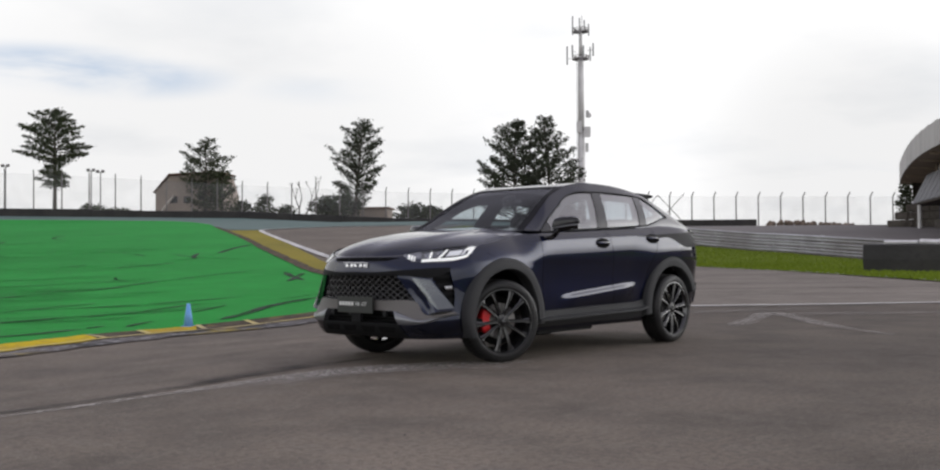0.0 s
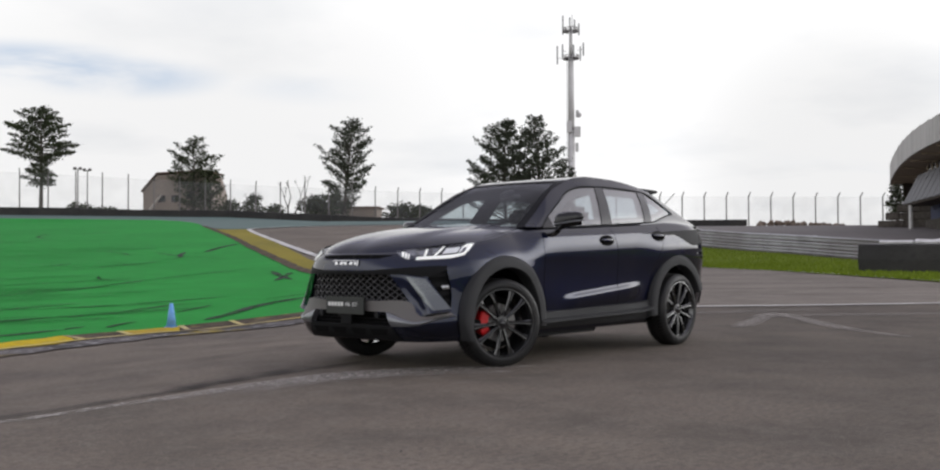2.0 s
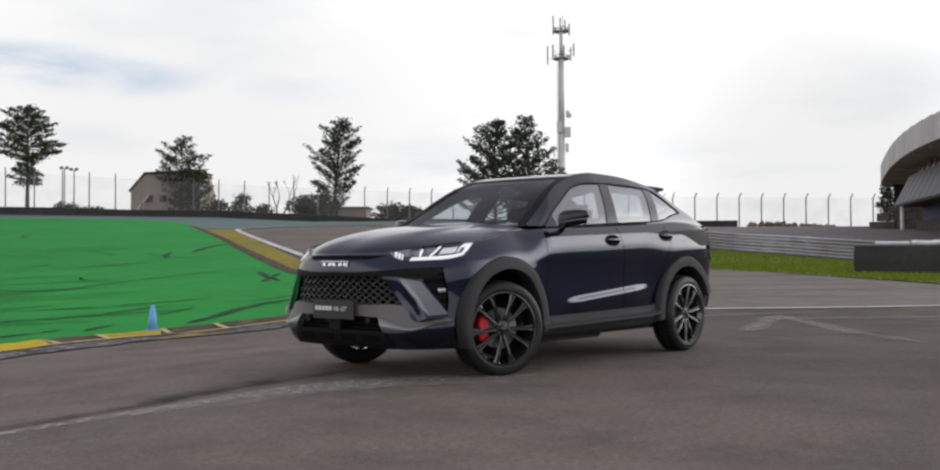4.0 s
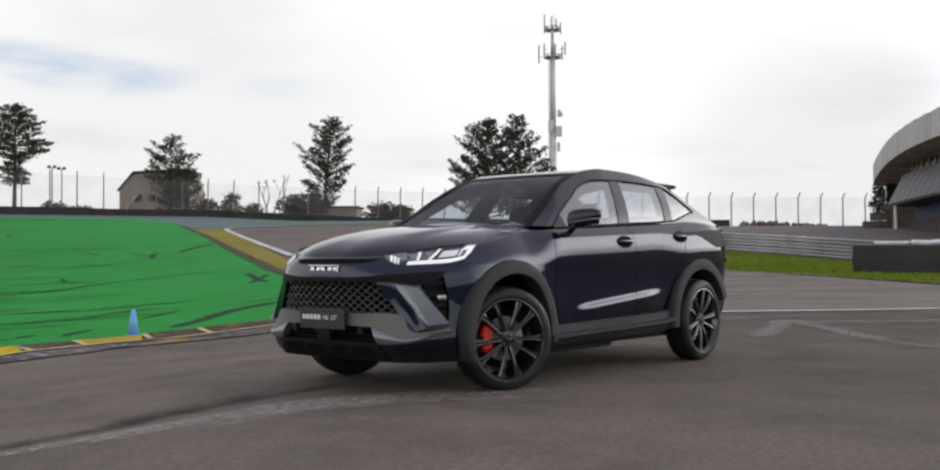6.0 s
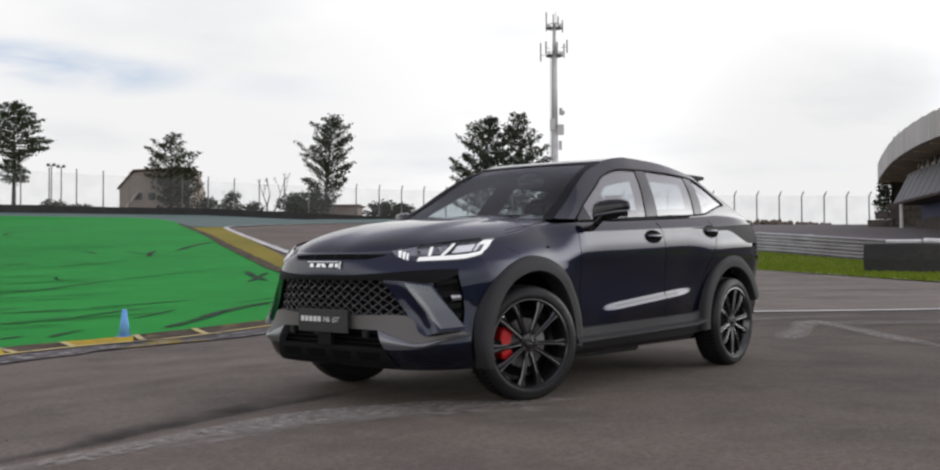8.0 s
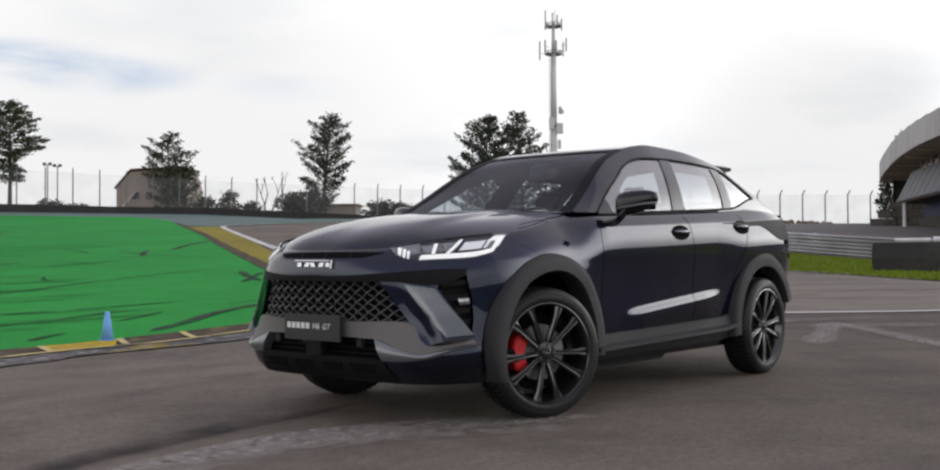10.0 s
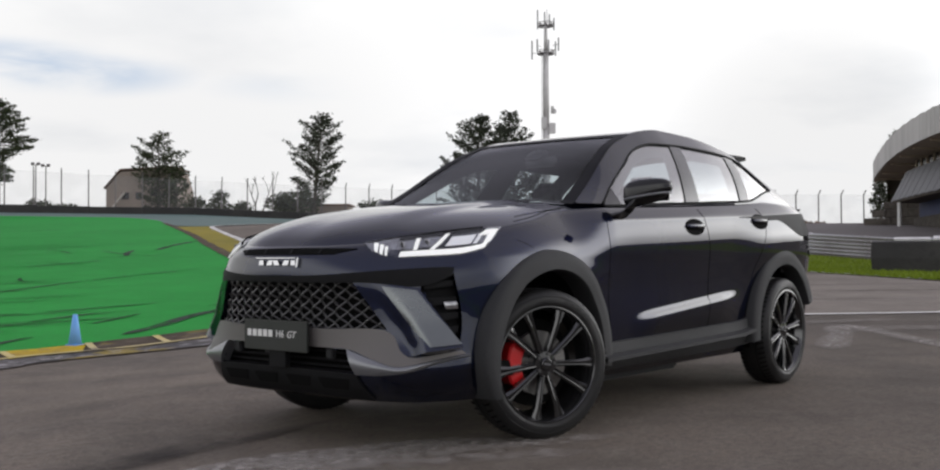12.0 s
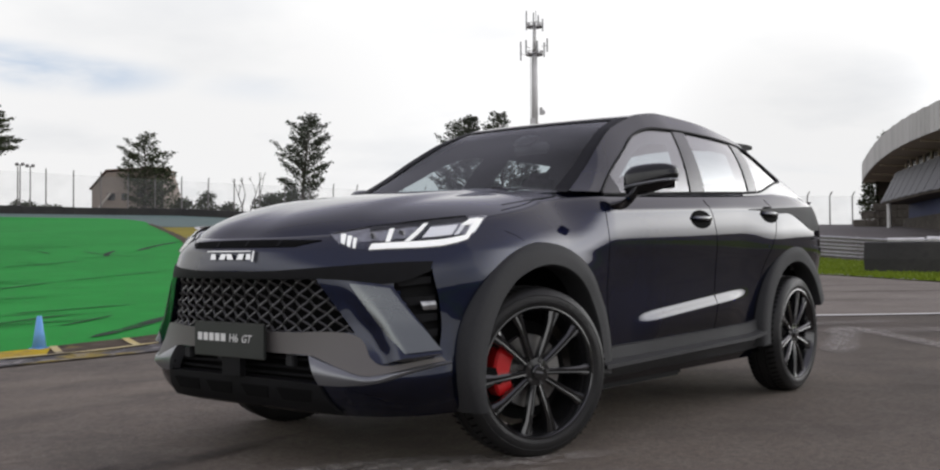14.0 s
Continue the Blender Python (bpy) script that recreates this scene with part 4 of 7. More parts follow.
def build_mast():
    mast = tagged(new("telecom_mast"), "tall white telecom mast with two antenna platforms", "mast")
    white = material("mast_white", (0.56, 0.55, 0.54), 0.55, var=((0.5, 0.4, 0.7, (0.42, 0.41, 0.40), 0.6),))
    r, d = 9.05, 170.0
    bm = bmesh.new()
    tube(bm, plan(r, d, 4), plan(r, d, 22), 0.72, 0.55, 14)
    tube(bm, plan(r, d, 22), plan(r, d, 34.5), 0.55, 0.46, 14)
    tube(bm, plan(r, d, 34.5), plan(r, d, 39.3), 0.34, 0.26, 12)
    part("pole", bm, white, mast, "", True)
    bm = bmesh.new()
    for e in (-0.16, 0.16):
        tube(bm, plan(r - 0.66 + e, d - 0.55, 6), plan(r - 0.52 + e, d - 0.45, 34), 0.035, 0.035, 4)
    for i in range(60):
        z = 6.5 + i * 0.45
        tube(bm, plan(r - 0.82, d - 0.55, z), plan(r - 0.48, d - 0.55, z), 0.02, 0.02, 4)
    part("ladder", bm, POST, mast)
    for z, rad in ((34.1, 1.35), (38.7, 1.30)):
        bm = bmesh.new()
        n = 16
        c = [plan(r + rad * math.cos(2 * math.pi * i / n), d + rad * math.sin(2 * math.pi * i / n), z) for i in range(n)]
        for i in range(n):
            a, b = c[i], c[(i + 1) % n]
            for dz in (0.0, 0.28, 0.55):
                tube(bm, a + Vector((0, 0, dz)), b + Vector((0, 0, dz)), 0.09 if dz == 0 else 0.05, 0.09 if dz == 0 else 0.05, 5)
            if i % 2 == 0:
                tube(bm, a, a + Vector((0, 0, 0.6)), 0.05, 0.05, 5)
                tube(bm, plan(r, d, z), a, 0.08, 0.08, 5)
        part("platform", bm, POST, mast, "dark steel platform")
    for x, y, z0, z1, w in ((-2.25, 0, 33.2, 36.3, 0.13), (2.1, 0, 34.6, 36.8, 0.13), (1.55, -0.8, 33.6, 36.0, 0.12), (-1.4, -0.7, 34.3, 36.4, 0.14), (0.4, -1.2, 34.2, 36.2, 0.14),
                            (-1.3, 0, 38.2, 41.4, 0.12), (1.35, -0.2, 38.0, 40.0, 0.12), (-0.2, -1.1, 38.8, 40.8, 0.12), (0.7, 0.9, 38.8, 40.9, 0.12), (0.25, 0, 39.2, 41.5, 0.05)):
        bm = bmesh.new()
        box(bm, plan(r + x, d + y, (z0 + z1) / 2), (w * 2, w * 1.3, z1 - z0), PLAN_YAW)
        if w > 0.1:
            tube(bm, plan(r + x * 0.5, d + y * 0.5, z0 + 0.9), plan(r + x, d + y, z0 + 1.1), 0.05, 0.05, 5)
        part("antenna", bm, material("antenna_grey", (0.35, 0.35, 0.35), 0.5) if "antenna_grey" not in bpy.data.materials else bpy.data.materials["antenna_grey"], mast)
    for x, z, s in ((0.95, 21.8, (1.1, 0.8, 1.7)), (-0.35, 22.6, (0.9, 0.7, 1.9)), (1.0, 24.8, (0.5, 0.5, 1.2)), (0.9, 19.2, (0.5, 0.4, 1.5))):
        bm = bmesh.new()
        box(bm, plan(r + x, d - 0.5, z), s, PLAN_YAW)
        bmesh.ops.bevel(bm, geom=bm.edges[:], offset=0.06, segments=2, affect="EDGES")
        part("equipment_box", bm, white, mast)
    bm = bmesh.new()
    bmesh.ops.create_cone(bm, cap_ends=True, segments=18, radius1=0.45, radius2=0.40, depth=0.3, matrix=Matrix.Translation(plan(r + 1.25, d - 0.6, 24.6)) @ pose(0, 0, 0, 90, 0, 128))
    part("dish", bm, white, mast)


build_mast()


def build_houses():
    plaster = material("beige_plaster", (0.269, 0.228, 0.192), 0.9, var=((0.25, 0.4, 0.7, (0.198, 0.166, 0.141), 0.7), (2.0, 0.5, 0.7, (0.320, 0.275, 0.230), 0.4)))
    tile = material("brown_roof", (0.16, 0.10, 0.075), 0.9, var=((0.5, 0.4, 0.7, (0.10, 0.07, 0.06), 0.7),))
    pane = material("dark_window", (0.02, 0.02, 0.022), 0.15)
    house = tagged(new("house"), "beige plastered house with a stepped gable behind the fence", "house")
    bm = bmesh.new()
    prof = [(-63.0, 5), (-63.0, 12.3), (-60.6, 15.0), (-52.5, 15.4), (-51.5, 12.0), (-51.5, 5)]
    f = [bm.verts.new(plan(r, 168.0, z)) for r, z in prof]
    b = [bm.verts.new(plan(r, 178.0, z)) for r, z in prof]
    bm.faces.new(f), bm.faces.new(b[::-1])
    for i in range(len(prof)):
        j = (i + 1) % len(prof)
        bm.faces.new((f[i], b[i], b[j], f[j]))
    bmesh.ops.recalc_face_normals(bm, faces=bm.faces)
    part("wall", bm, plaster, house)
    bm = bmesh.new()
    for a, c in (((-63.3, 12.15), (-60.6, 15.25)), ((-60.7, 15.2), (-52.2, 15.65))):
        swept(bm, [plan(a[0], 167.6, a[1]), plan(c[0], 167.6, c[1])], [(-0.1, 0), (-10.8, 0), (-10.8, 0.22), (-0.1, 0.22)])
    bmesh.ops.recalc_face_normals(bm, faces=bm.faces)
    part("roof", bm, tile, house)
    bm = bmesh.new()
    swept(bm, [plan(-62.6, 167.4, 7.6), plan(-59.6, 167.4, 11.4)], [(0.0, 0), (0.5, 0), (0.5, 0.35), (0.0, 0.35)])
    bmesh.ops.recalc_face_normals(bm, faces=bm.faces)
    part("stair", bm, material("pale_render", (0.5, 0.47, 0.42), 0.9, var=((1.0, 0.4, 0.7, (0.4, 0.37, 0.33), 0.6),)), house, "pale sloping stair wall")
    for r, z in ((-59.8, 11.0), (-57.5, 11.0), (-55.0, 11.5)):
        w = bmesh.new()
        box(w, plan(r, 167.95, z), (1.2, 0.16, 1.1), PLAN_YAW)
        part("window", w, pane, house)
    low = tagged(new("house"), "long low tan building with a flat roof behind the fence", "house")
    bm = bmesh.new()
    for r0, r1, z in ((-30.6, -21.3, 8.5), (-28.6, -27.3, 9.4)):
        box(bm, plan((r0 + r1) / 2, 156, (z + 4) / 2), (r1 - r0, 6, z - 4), PLAN_YAW)
    part("wall", bm, plaster, low)
    bm = bmesh.new()
    box(bm, plan(-25.9, 156, 8.6), (9.9, 6.6, 0.25), PLAN_YAW)
    part("roof", bm, tile, low)


build_houses()


def build_lamp_posts():
    first = None
    for r, d, top in ((-55.7, 126, 12.3), (-54.9, 127, 12.2), (-67.0, 126, 13.0)):
        post = tagged(new("lamp_post"), "thin steel lamp post with twin floodlights behind the fence", "lamp post", "lamp posts along the fence")
        bm = bmesh.new()
        tube(bm, plan(r, d, 5.5), plan(r, d, top), 0.09, 0.07, 8)
        tube(bm, plan(r - 0.35, d, top), plan(r + 0.35, d, top), 0.05, 0.05, 6)
        part("pole", bm, POST, post)
        for e in (-0.35, 0.35):
            bm = bmesh.new()
            box(bm, plan(r + e, d - 0.1, top + 0.12), (0.34, 0.3, 0.30), PLAN_YAW, 0.4)
            part("floodlight", bm, POST, post)


build_lamp_posts()


def build_grandstand():
    stand = tagged(new("grandstand"), "curved concrete grandstand with a ribbed parapet and lower canopy", "grandstand")
    curve = [(39.8, 109.5), (37.0, 101.5), (31.9, 85), (28.85, 73), (27.3, 63), (26.6, 52), (26.8, 40)]
    rib = material("ribbed_cladding", (0.46, 0.445, 0.42), 0.65, 0.0, var=((0.35, 0.4, 0.68, (0.30, 0.29, 0.27), 0.7), (3.0, 0.45, 0.7, (0.5, 0.49, 0.46), 0.5)), stretch=(1, 1, 0.2))
    soffit = material("tan_soffit", (0.36, 0.29, 0.215), 0.9, var=((0.4, 0.4, 0.7, (0.38, 0.30, 0.22), 0.7),))
    slate = material("dark_sheet_roof", (0.105, 0.105, 0.110), 0.6, 0.1, var=((0.4, 0.4, 0.7, (0.14, 0.14, 0.145), 0.6),))
    blue = material("dark_blue_wall", (0.022, 0.034, 0.10), 0.6, var=((0.5, 0.4, 0.7, (0.025, 0.034, 0.09), 0.7),))
    stone = material("rough_stone", (0.070, 0.062, 0.050), 0.95, var=((0.9, 0.4, 0.65, (0.045, 0.037, 0.031), 0.8), (3.0, 0.45, 0.7, (0.12, 0.105, 0.09), 0.5)), bump=((2.5, 0.08),))

    def run(back, z, n=60, s0=0.0, s1=1.0):
        out = []
        for i in range(n + 1):
            s = s0 + (s1 - s0) * i / n
            p, q = curve_at(curve, max(s - 0.01, 0)), curve_at(curve, min(s + 0.01, 1))
            t = (q - p).normalized()
            c = curve_at(curve, s) + Vector((-t.y, t.x)) * back
            out.append(plan(c.x, c.y, z))
        return out
    # parapet panels, each a shallow tray
    n = 64
    line_f, line_b = run(0, 8.38, n), run(0.25, 8.38, n)
    for i in range(n):
        bm = bmesh.new()
        a, b, c, d = line_f[i], line_f[i + 1], line_b[i + 1], line_b[i]
        a, b = a.lerp(b, 0.04), b.lerp(a, 0.04)
        lo = [bm.verts.new(p) for p in (a, b, c, d)]
        hi = [bm.verts.new(p + Vector((0, 0, 1.70 + 0.03 * (i % 3)))) for p in (a, b, c, d)]
        bm.faces.new(lo[::-1]), bm.faces.new(hi)
        for k in range(4):
            bm.faces.new((lo[k], lo[(k + 1) % 4], hi[(k + 1) % 4], hi[k]))
        bmesh.ops.recalc_face_normals(bm, faces=bm.faces)
        part("parapet_panel", bm, rib, stand)

    def wall(name, a, b, mat, label=""):
        bm = bmesh.new()
        va, vb = [bm.verts.new(p) for p in a], [bm.verts.new(p) for p in b]
        for i in range(len(a) - 1):
            bm.faces.new((va[i], va[i + 1], vb[i + 1], vb[i]))
        ob = part(name, bm, mat, stand, label)
        md = ob.modifiers.new("thick", "SOLIDIFY")
        md.thickness, md.offset = 0.18, 0.0
        return ob
    # dark brown puts the shade under the stand into the walls' colour
    shade = material("brown_stand_shade", (0.075, 0.06, 0.045), 0.9, var=((0.5, 0.4, 0.7, (0.045, 0.036, 0.03), 0.7),))
    wall("soffit", run(0.1, 8.46), run(9, 7.9), soffit, "tan concrete underside of the tribune")
    wall("upper_deck", run(0.3, 9.2), run(9, 9.6), CONCRETE)
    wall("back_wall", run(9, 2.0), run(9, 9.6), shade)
    for i in range(11):
        # shallow beams under the tribune
        s = 0.06 + 0.085 * i
        bm = bmesh.new()
        a, b = run(0.35, 8.34, 1, s, s)[0], run(8.6, 7.8, 1, s, s)[0]
        tube(bm, a, b, 0.16, 0.22, 4)
        part("soffit_beam", bm, soffit, stand, "tan concrete beam")

    # the lower storey stands on a straighter line than the tribune
    low_line = [(32.1, 86.0), (31.75, 84.0), (30.2, 76.0), (28.81, 67.0), (27.9, 55.0), (27.6, 40.0)]

    def low(back, z, n=40, s0=0.0, s1=1.0):
        out = []
        for i in range(n + 1):
            s = s0 + (s1 - s0) * i / n
            p, q = curve_at(low_line, max(s - 0.01, 0)), curve_at(low_line, min(s + 0.01, 1))
            t = (q - p).normalized()
            c = curve_at(low_line, s) + Vector((-t.y, t.x)) * back
            out.append(plan(c.x, c.y, z))
        return out
    # canopy of overlapping sheets, each its own panel
    n = 34
    eave, ridge = low(0.0, 5.12, n, 0.20, 1.0), low(1.15, 7.42, n, 0.20, 1.0)
    for i in range(n):
        bm = bmesh.new()
        lift = Vector((0, 0, 0.05 * (i % 2)))
        a, b, c, d = eave[i] + lift, eave[i + 1] + lift, ridge[i + 1] + lift, ridge[i] + lift
        lo = [bm.verts.new(p - Vector((0, 0, 0.07))) for p in (a, b, c, d)]
        hi = [bm.verts.new(p) for p in (a, b, c, d)]
        bm.faces.new(lo[::-1]), bm.faces.new(hi)
        for k in range(4):
            bm.faces.new((lo[k], lo[(k + 1) % 4], hi[(k + 1) % 4], hi[k]))
        bmesh.ops.recalc_face_normals(bm, faces=bm.faces)
        part("canopy_sheet", bm, slate, stand, "grey corrugated canopy sheet")
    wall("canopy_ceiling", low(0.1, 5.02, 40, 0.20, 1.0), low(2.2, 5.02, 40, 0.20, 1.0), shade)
    wall("lower_wall", low(2.2, 3.75, 40, 0.20, 1.0), low(2.2, 5.9, 40, 0.20, 1.0), blue, "dark blue lower wall")
    wall("plinth", low(2.0, 1.6, 40, 0.14, 1.0), low(2.0, 3.8, 40, 0.14, 1.0), stone, "rough brown plinth")
    wall("window_band", low(1.9, 7.2, 40, 0.22, 1.0), low(1.9, 8.3, 40, 0.22, 1.0), material("dark_glazing", (0.03, 0.026, 0.022), 0.2), "dark glazed band")
    for i in range(16):
        bm = bmesh.new()
        a = low(1.78, 7.2, 1, 0.23 + 0.048 * i, 0.23 + 0.048 * i)[0]
        box(bm, a + Vector((0, 0, 0.55)), (0.16, 0.16, 1.1), PLAN_YAW)
        part("mullion", bm, soffit, stand, "tan post between the panes")
    # the stand's end, closed by shade-coloured walls, and its stepped stone foot
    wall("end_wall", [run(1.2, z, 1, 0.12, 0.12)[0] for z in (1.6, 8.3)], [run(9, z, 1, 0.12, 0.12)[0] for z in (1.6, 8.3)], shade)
    wall("stand_shade", run(2.6, 1.6, 30, 0.12, 0.33), run(2.6, 8.2, 30, 0.12, 0.33), shade)
    rng = random.Random(21)
    for k in range(5):
        for i in range(8):
            z = 2.0 + 0.66 * k
            r0, r1 = 31.4 + 0.30 * k, 35.3
            a = r0 + (r1 - r0) * (i + 0.5 * (k % 2)) / 8.5
            if k == 4 and i < 2:
                continue
            bm = bmesh.new()
            box(bm, plan(a + 0.24, 90.0 - 0.9 * (a - 31.4) + rng.uniform(-0.08, 0.08), z + 0.33), (0.47 + rng.uniform(-0.02, 0.02), 1.2, 0.62), PLAN_YAW + 0.75)
            bmesh.ops.bevel(bm, geom=bm.edges[:], offset=0.05, segments=1, affect="EDGES")
            part("stone", bm, stone, stand, "rough brown foot stone")
    white = material("white_column", (0.6, 0.59, 0.57), 0.7, var=((2.0, 0.4, 0.7, (0.45, 0.44, 0.42), 0.6),))
    for s in (0.26, 0.62, 0.86):
        p = low(0.25, 0, 1, s, s)[0]
        bm = bmesh.new()
        tube(bm, (p.x, p.y, 1.6), (p.x, p.y, 5.15), 0.15, 0.15, 10)
        part("column", bm, white, stand, "white steel column")


build_grandstand()
# rubble heap and a strip of weeds along the bank's top
bm = bmesh.new()
rng = random.Random(8)
for i in range(110):
    r, d = 28.4 + 9.6 * rng.random() ** 1.3, rng.uniform(119, 121)
    s = rng.uniform(0.12, 0.34)
    heap = 0.55 * (1 - smooth((r - 29.5) / 8.5)) * rng.random()
    vs = bmesh.ops.create_icosphere(bm, subdivisions=1, radius=s, matrix=Matrix.Translation(plan(r, d, height(r, d) + heap + s * 0.3)))["verts"]
    for v in vs:
        v.co += Vector((rng.uniform(-1, 1), rng.uniform(-1, 1), rng.uniform(-1, 1))) * s * 0.25
tagged(mesh_object("rubble", bm, material("brown_rubble", (0.17, 0.13, 0.10), 0.95, island=0.3, var=((2.0, 0.4, 0.7, (0.10, 0.08, 0.065), 0.7),))), "low heap of brown rubble on the bank", "rubble", kind="stuff")

# ---- the car: forward is +x, its left side +y, wheels on z = 0 ----
def table(v, xs, ys):
    """A smooth curve through a few numbers."""
    if v <= xs[0]:
        return ys[0]
    if v >= xs[-1]:
        return ys[-1]
    k = max(i for i in range(len(xs) - 1) if xs[i] <= v)

    def slope(i):
        if i == 0:
            return (ys[1] - ys[0]) / (xs[1] - xs[0])
        if i == len(xs) - 1:
            return (ys[-1] - ys[-2]) / (xs[-1] - xs[-2])
        a, b = (ys[i] - ys[i - 1]) / (xs[i] - xs[i - 1]), (ys[i + 1] - ys[i]) / (xs[i + 1] - xs[i])
        return 0.0 if a * b <= 0 else 2 * a * b / (a + b)
    h = xs[k + 1] - xs[k]
    u = (v - xs[k]) / h
    return ((1 + 2 * u) * (1 - u) ** 2 * ys[k] + u * (1 - u) ** 2 * h * slope(k)
            + u * u * (3 - 2 * u) * ys[k + 1] + u * u * (u - 1) * h * slope(k + 1))


def ease(t):
    t = min(max(t, 0.0), 1.0)
    return t * t * (3 - 2 * t)


NOSE_C, TAIL_C, AXLE, REAR_AXLE, WHEEL_Z = 1.25, -1.35, 1.369, -1.395, 0.365


# how square the nose is in plan, by height
NOSE_ROUND = ((0.40, 0.50, 0.60, 0.80, 0.88, 0.95), (4.3, 3.4, 2.95, 2.6, 2.45, 2.35))


def shoulder(x):
    """Height of the edge between the flanks and the bonnet, or the window line."""
    return table(-x, (-2.34, -2.2, -2.0, -1.79, -1.5, -1.15, -0.85, 0.0, 0.8, 1.3, 1.8, 2.1, 2.4), (0.934, 0.956, 0.990, 1.024, 1.066, 1.116, 1.138, 1.185, 1.225, 1.25, 1.235, 1.20, 1.16))


def nose(z):
    return table(z, (0.22, 0.30, 0.36, 0.50, 0.66, 0.80, 0.88, 0.93, 0.98), (2.20, 2.275, 2.295, 2.30, 2.315, 2.335, 2.325, 2.29, 2.24))


def tail(z):
    return table(z, (0.25, 0.4, 0.6, 0.8, 1.0, 1.15, 1.25), (-2.22, -2.33, -2.38, -2.37, -2.33, -2.27, -2.22))


def flank(x, z):
    """Half width of the body at mid length."""
    # the shoulder crease climbs towards the rear
    zc = z + (0.038 * x - 0.012) * ease((z - 0.86) / 0.12)
    w = table(zc, (0.22, 0.30, 0.40, 0.55, 0.70, 0.84, 0.92, 0.955, 0.99, 1.03, 1.07, 1.092, 1.106, 1.14, 1.185, 1.24), (0.82, 0.855, 0.875, 0.888, 0.893, 0.906, 0.9175, 0.9190, 0.9180, 0.9145, 0.9090, 0.9045, 0.897, 0.873, 0.840, 0.805))
    # the front wing rolls over softly, the doors keep a crease
    wing = table(z, (0.22, 0.30, 0.40, 0.55, 0.70, 0.80, 0.88, 0.92, 0.96, 1.00, 1.04, 1.08, 1.12, 1.24), (0.82, 0.855, 0.875, 0.893, 0.903, 0.908, 0.903, 0.895, 0.882, 0.863, 0.838, 0.808, 0.775, 0.67))
    w += (wing - w) * ease((x - 0.80) / 0.40)
    ends = ease((abs(x + 0.0) - 0.55) / 0.55)
    # the doors tuck in above a rising ledge low on the flank
    ledge = 0.575 + 0.085 * min(max((0.50 - x) / 1.1, -0.2), 1.1)
    mid = ease((0.64 - x) / 0.30) * ease((x + 0.80) / 0.34)
    w += mid * 0.019 * ease((ledge + 0.006 - z) / 0.056) * (1 - ease((ledge - 0.06 - z) / 0.20))
    w += 0.012 * ends * math.exp(-((z - 0.78) / 0.22) ** 2)
    w += 0.022 * ease((-0.6 - x) / 0.6) * math.exp(-((z - 0.95) / 0.16) ** 2)
    return w


def outline_y(x, z):
    w = flank(x, z)
    if x > NOSE_C:
        q = min((x - NOSE_C) / (nose(z) - NOSE_C), 1.0)
        n = table(z, *NOSE_ROUND)
        return w * (1 - q ** n) ** (1 / n)
    if x < TAIL_C:
        q = min((TAIL_C - x) / (TAIL_C - tail(z)), 1.0)
        return w * (1 - q ** 3.6) ** (1 / 3.6)
    return w


def front_x(y, z):
    """The front face: x at a given place across and height."""
    n = table(z, *NOSE_ROUND)
    q = min(abs(y) / flank(1.9, z), 1.0)
    return NOSE_C + (nose(z) - NOSE_C) * (1 - q ** n) ** (1 / n)


BELT_Y = ((-2.4, -2.1, -1.5, -0.9, 0.0, 0.6, 0.95), (0.70, 0.76, 0.815, 0.845, 0.85, 0.845, 0.83))
RAIL_Y = ((-2.25, -2.0, -1.7, -1.28, -0.7, -0.3, 0.0, 0.28, 0.5, 0.7, 0.95), (0.717, 0.669, 0.613, 0.574, 0.560, 0.553, 0.555, 0.581, 0.632, 0.681, 0.739))
RAIL_Z = ((-2.25, -2.0, -1.7, -1.28, -0.68, -0.3, -0.08, 0.28, 0.5, 0.7, 0.95), (1.166, 1.307, 1.455, 1.603, 1.672, 1.680, 1.657, 1.549, 1.431, 1.303, 1.160))
ROOF_Z = ((-2.28, -2.0, -1.7, -1.45, -1.2, -0.8, -0.4, -0.1, 0.1, 0.4, 0.7, 1.0), (1.191, 1.361, 1.541, 1.644, 1.689, 1.709, 1.692, 1.664, 1.622, 1.490, 1.338, 1.174))


def cabin(x, v, side=1):
    """The cabin's skin: v 0 to 1 from the window line to the roof rail, 1 to 2 on to the middle of the roof."""
    yb, zb, yr, zr = table(x, *BELT_Y), shoulder(x) - 0.005, table(x, *RAIL_Y), table(x, *RAIL_Z)
    if v <= 1:
        y = yb + (yr - yb) * v + 0.028 * 4 * v * (1 - v)
        z = zb + (zr - zb) * v
    else:
        t = v - 1
        zc = table(x, *ROOF_Z)
        y = yr * (1 - t)
        z = zr + (zc - zr) * (1 - (1 - t) ** 2.3)
    return Vector((x, side * y, z))


def bonnet_z(x, y):
    """Top of the bonnet and wings."""
    zs, w = shoulder(x), max(outline_y(x, shoulder(x)), 0.02)
    zc = table(x, (0.7, 1.0, 1.4, 1.8, 2.0, 2.14, 2.22, 2.27, 2.32), (1.205, 1.185, 1.152, 1.105, 1.070, 1.035, 1.002, 0.965, 0.935))
    q = min(abs(y) / w, 1.0)
    z = zs + (zc - zs) * (1 - q ** 3.2)
    # raised middle field
    return z + 0.014 * ease((0.44 + 0.06 * (x - 1.0) - abs(y)) / 0.14) * ease((2.16 - x) / 0.5)


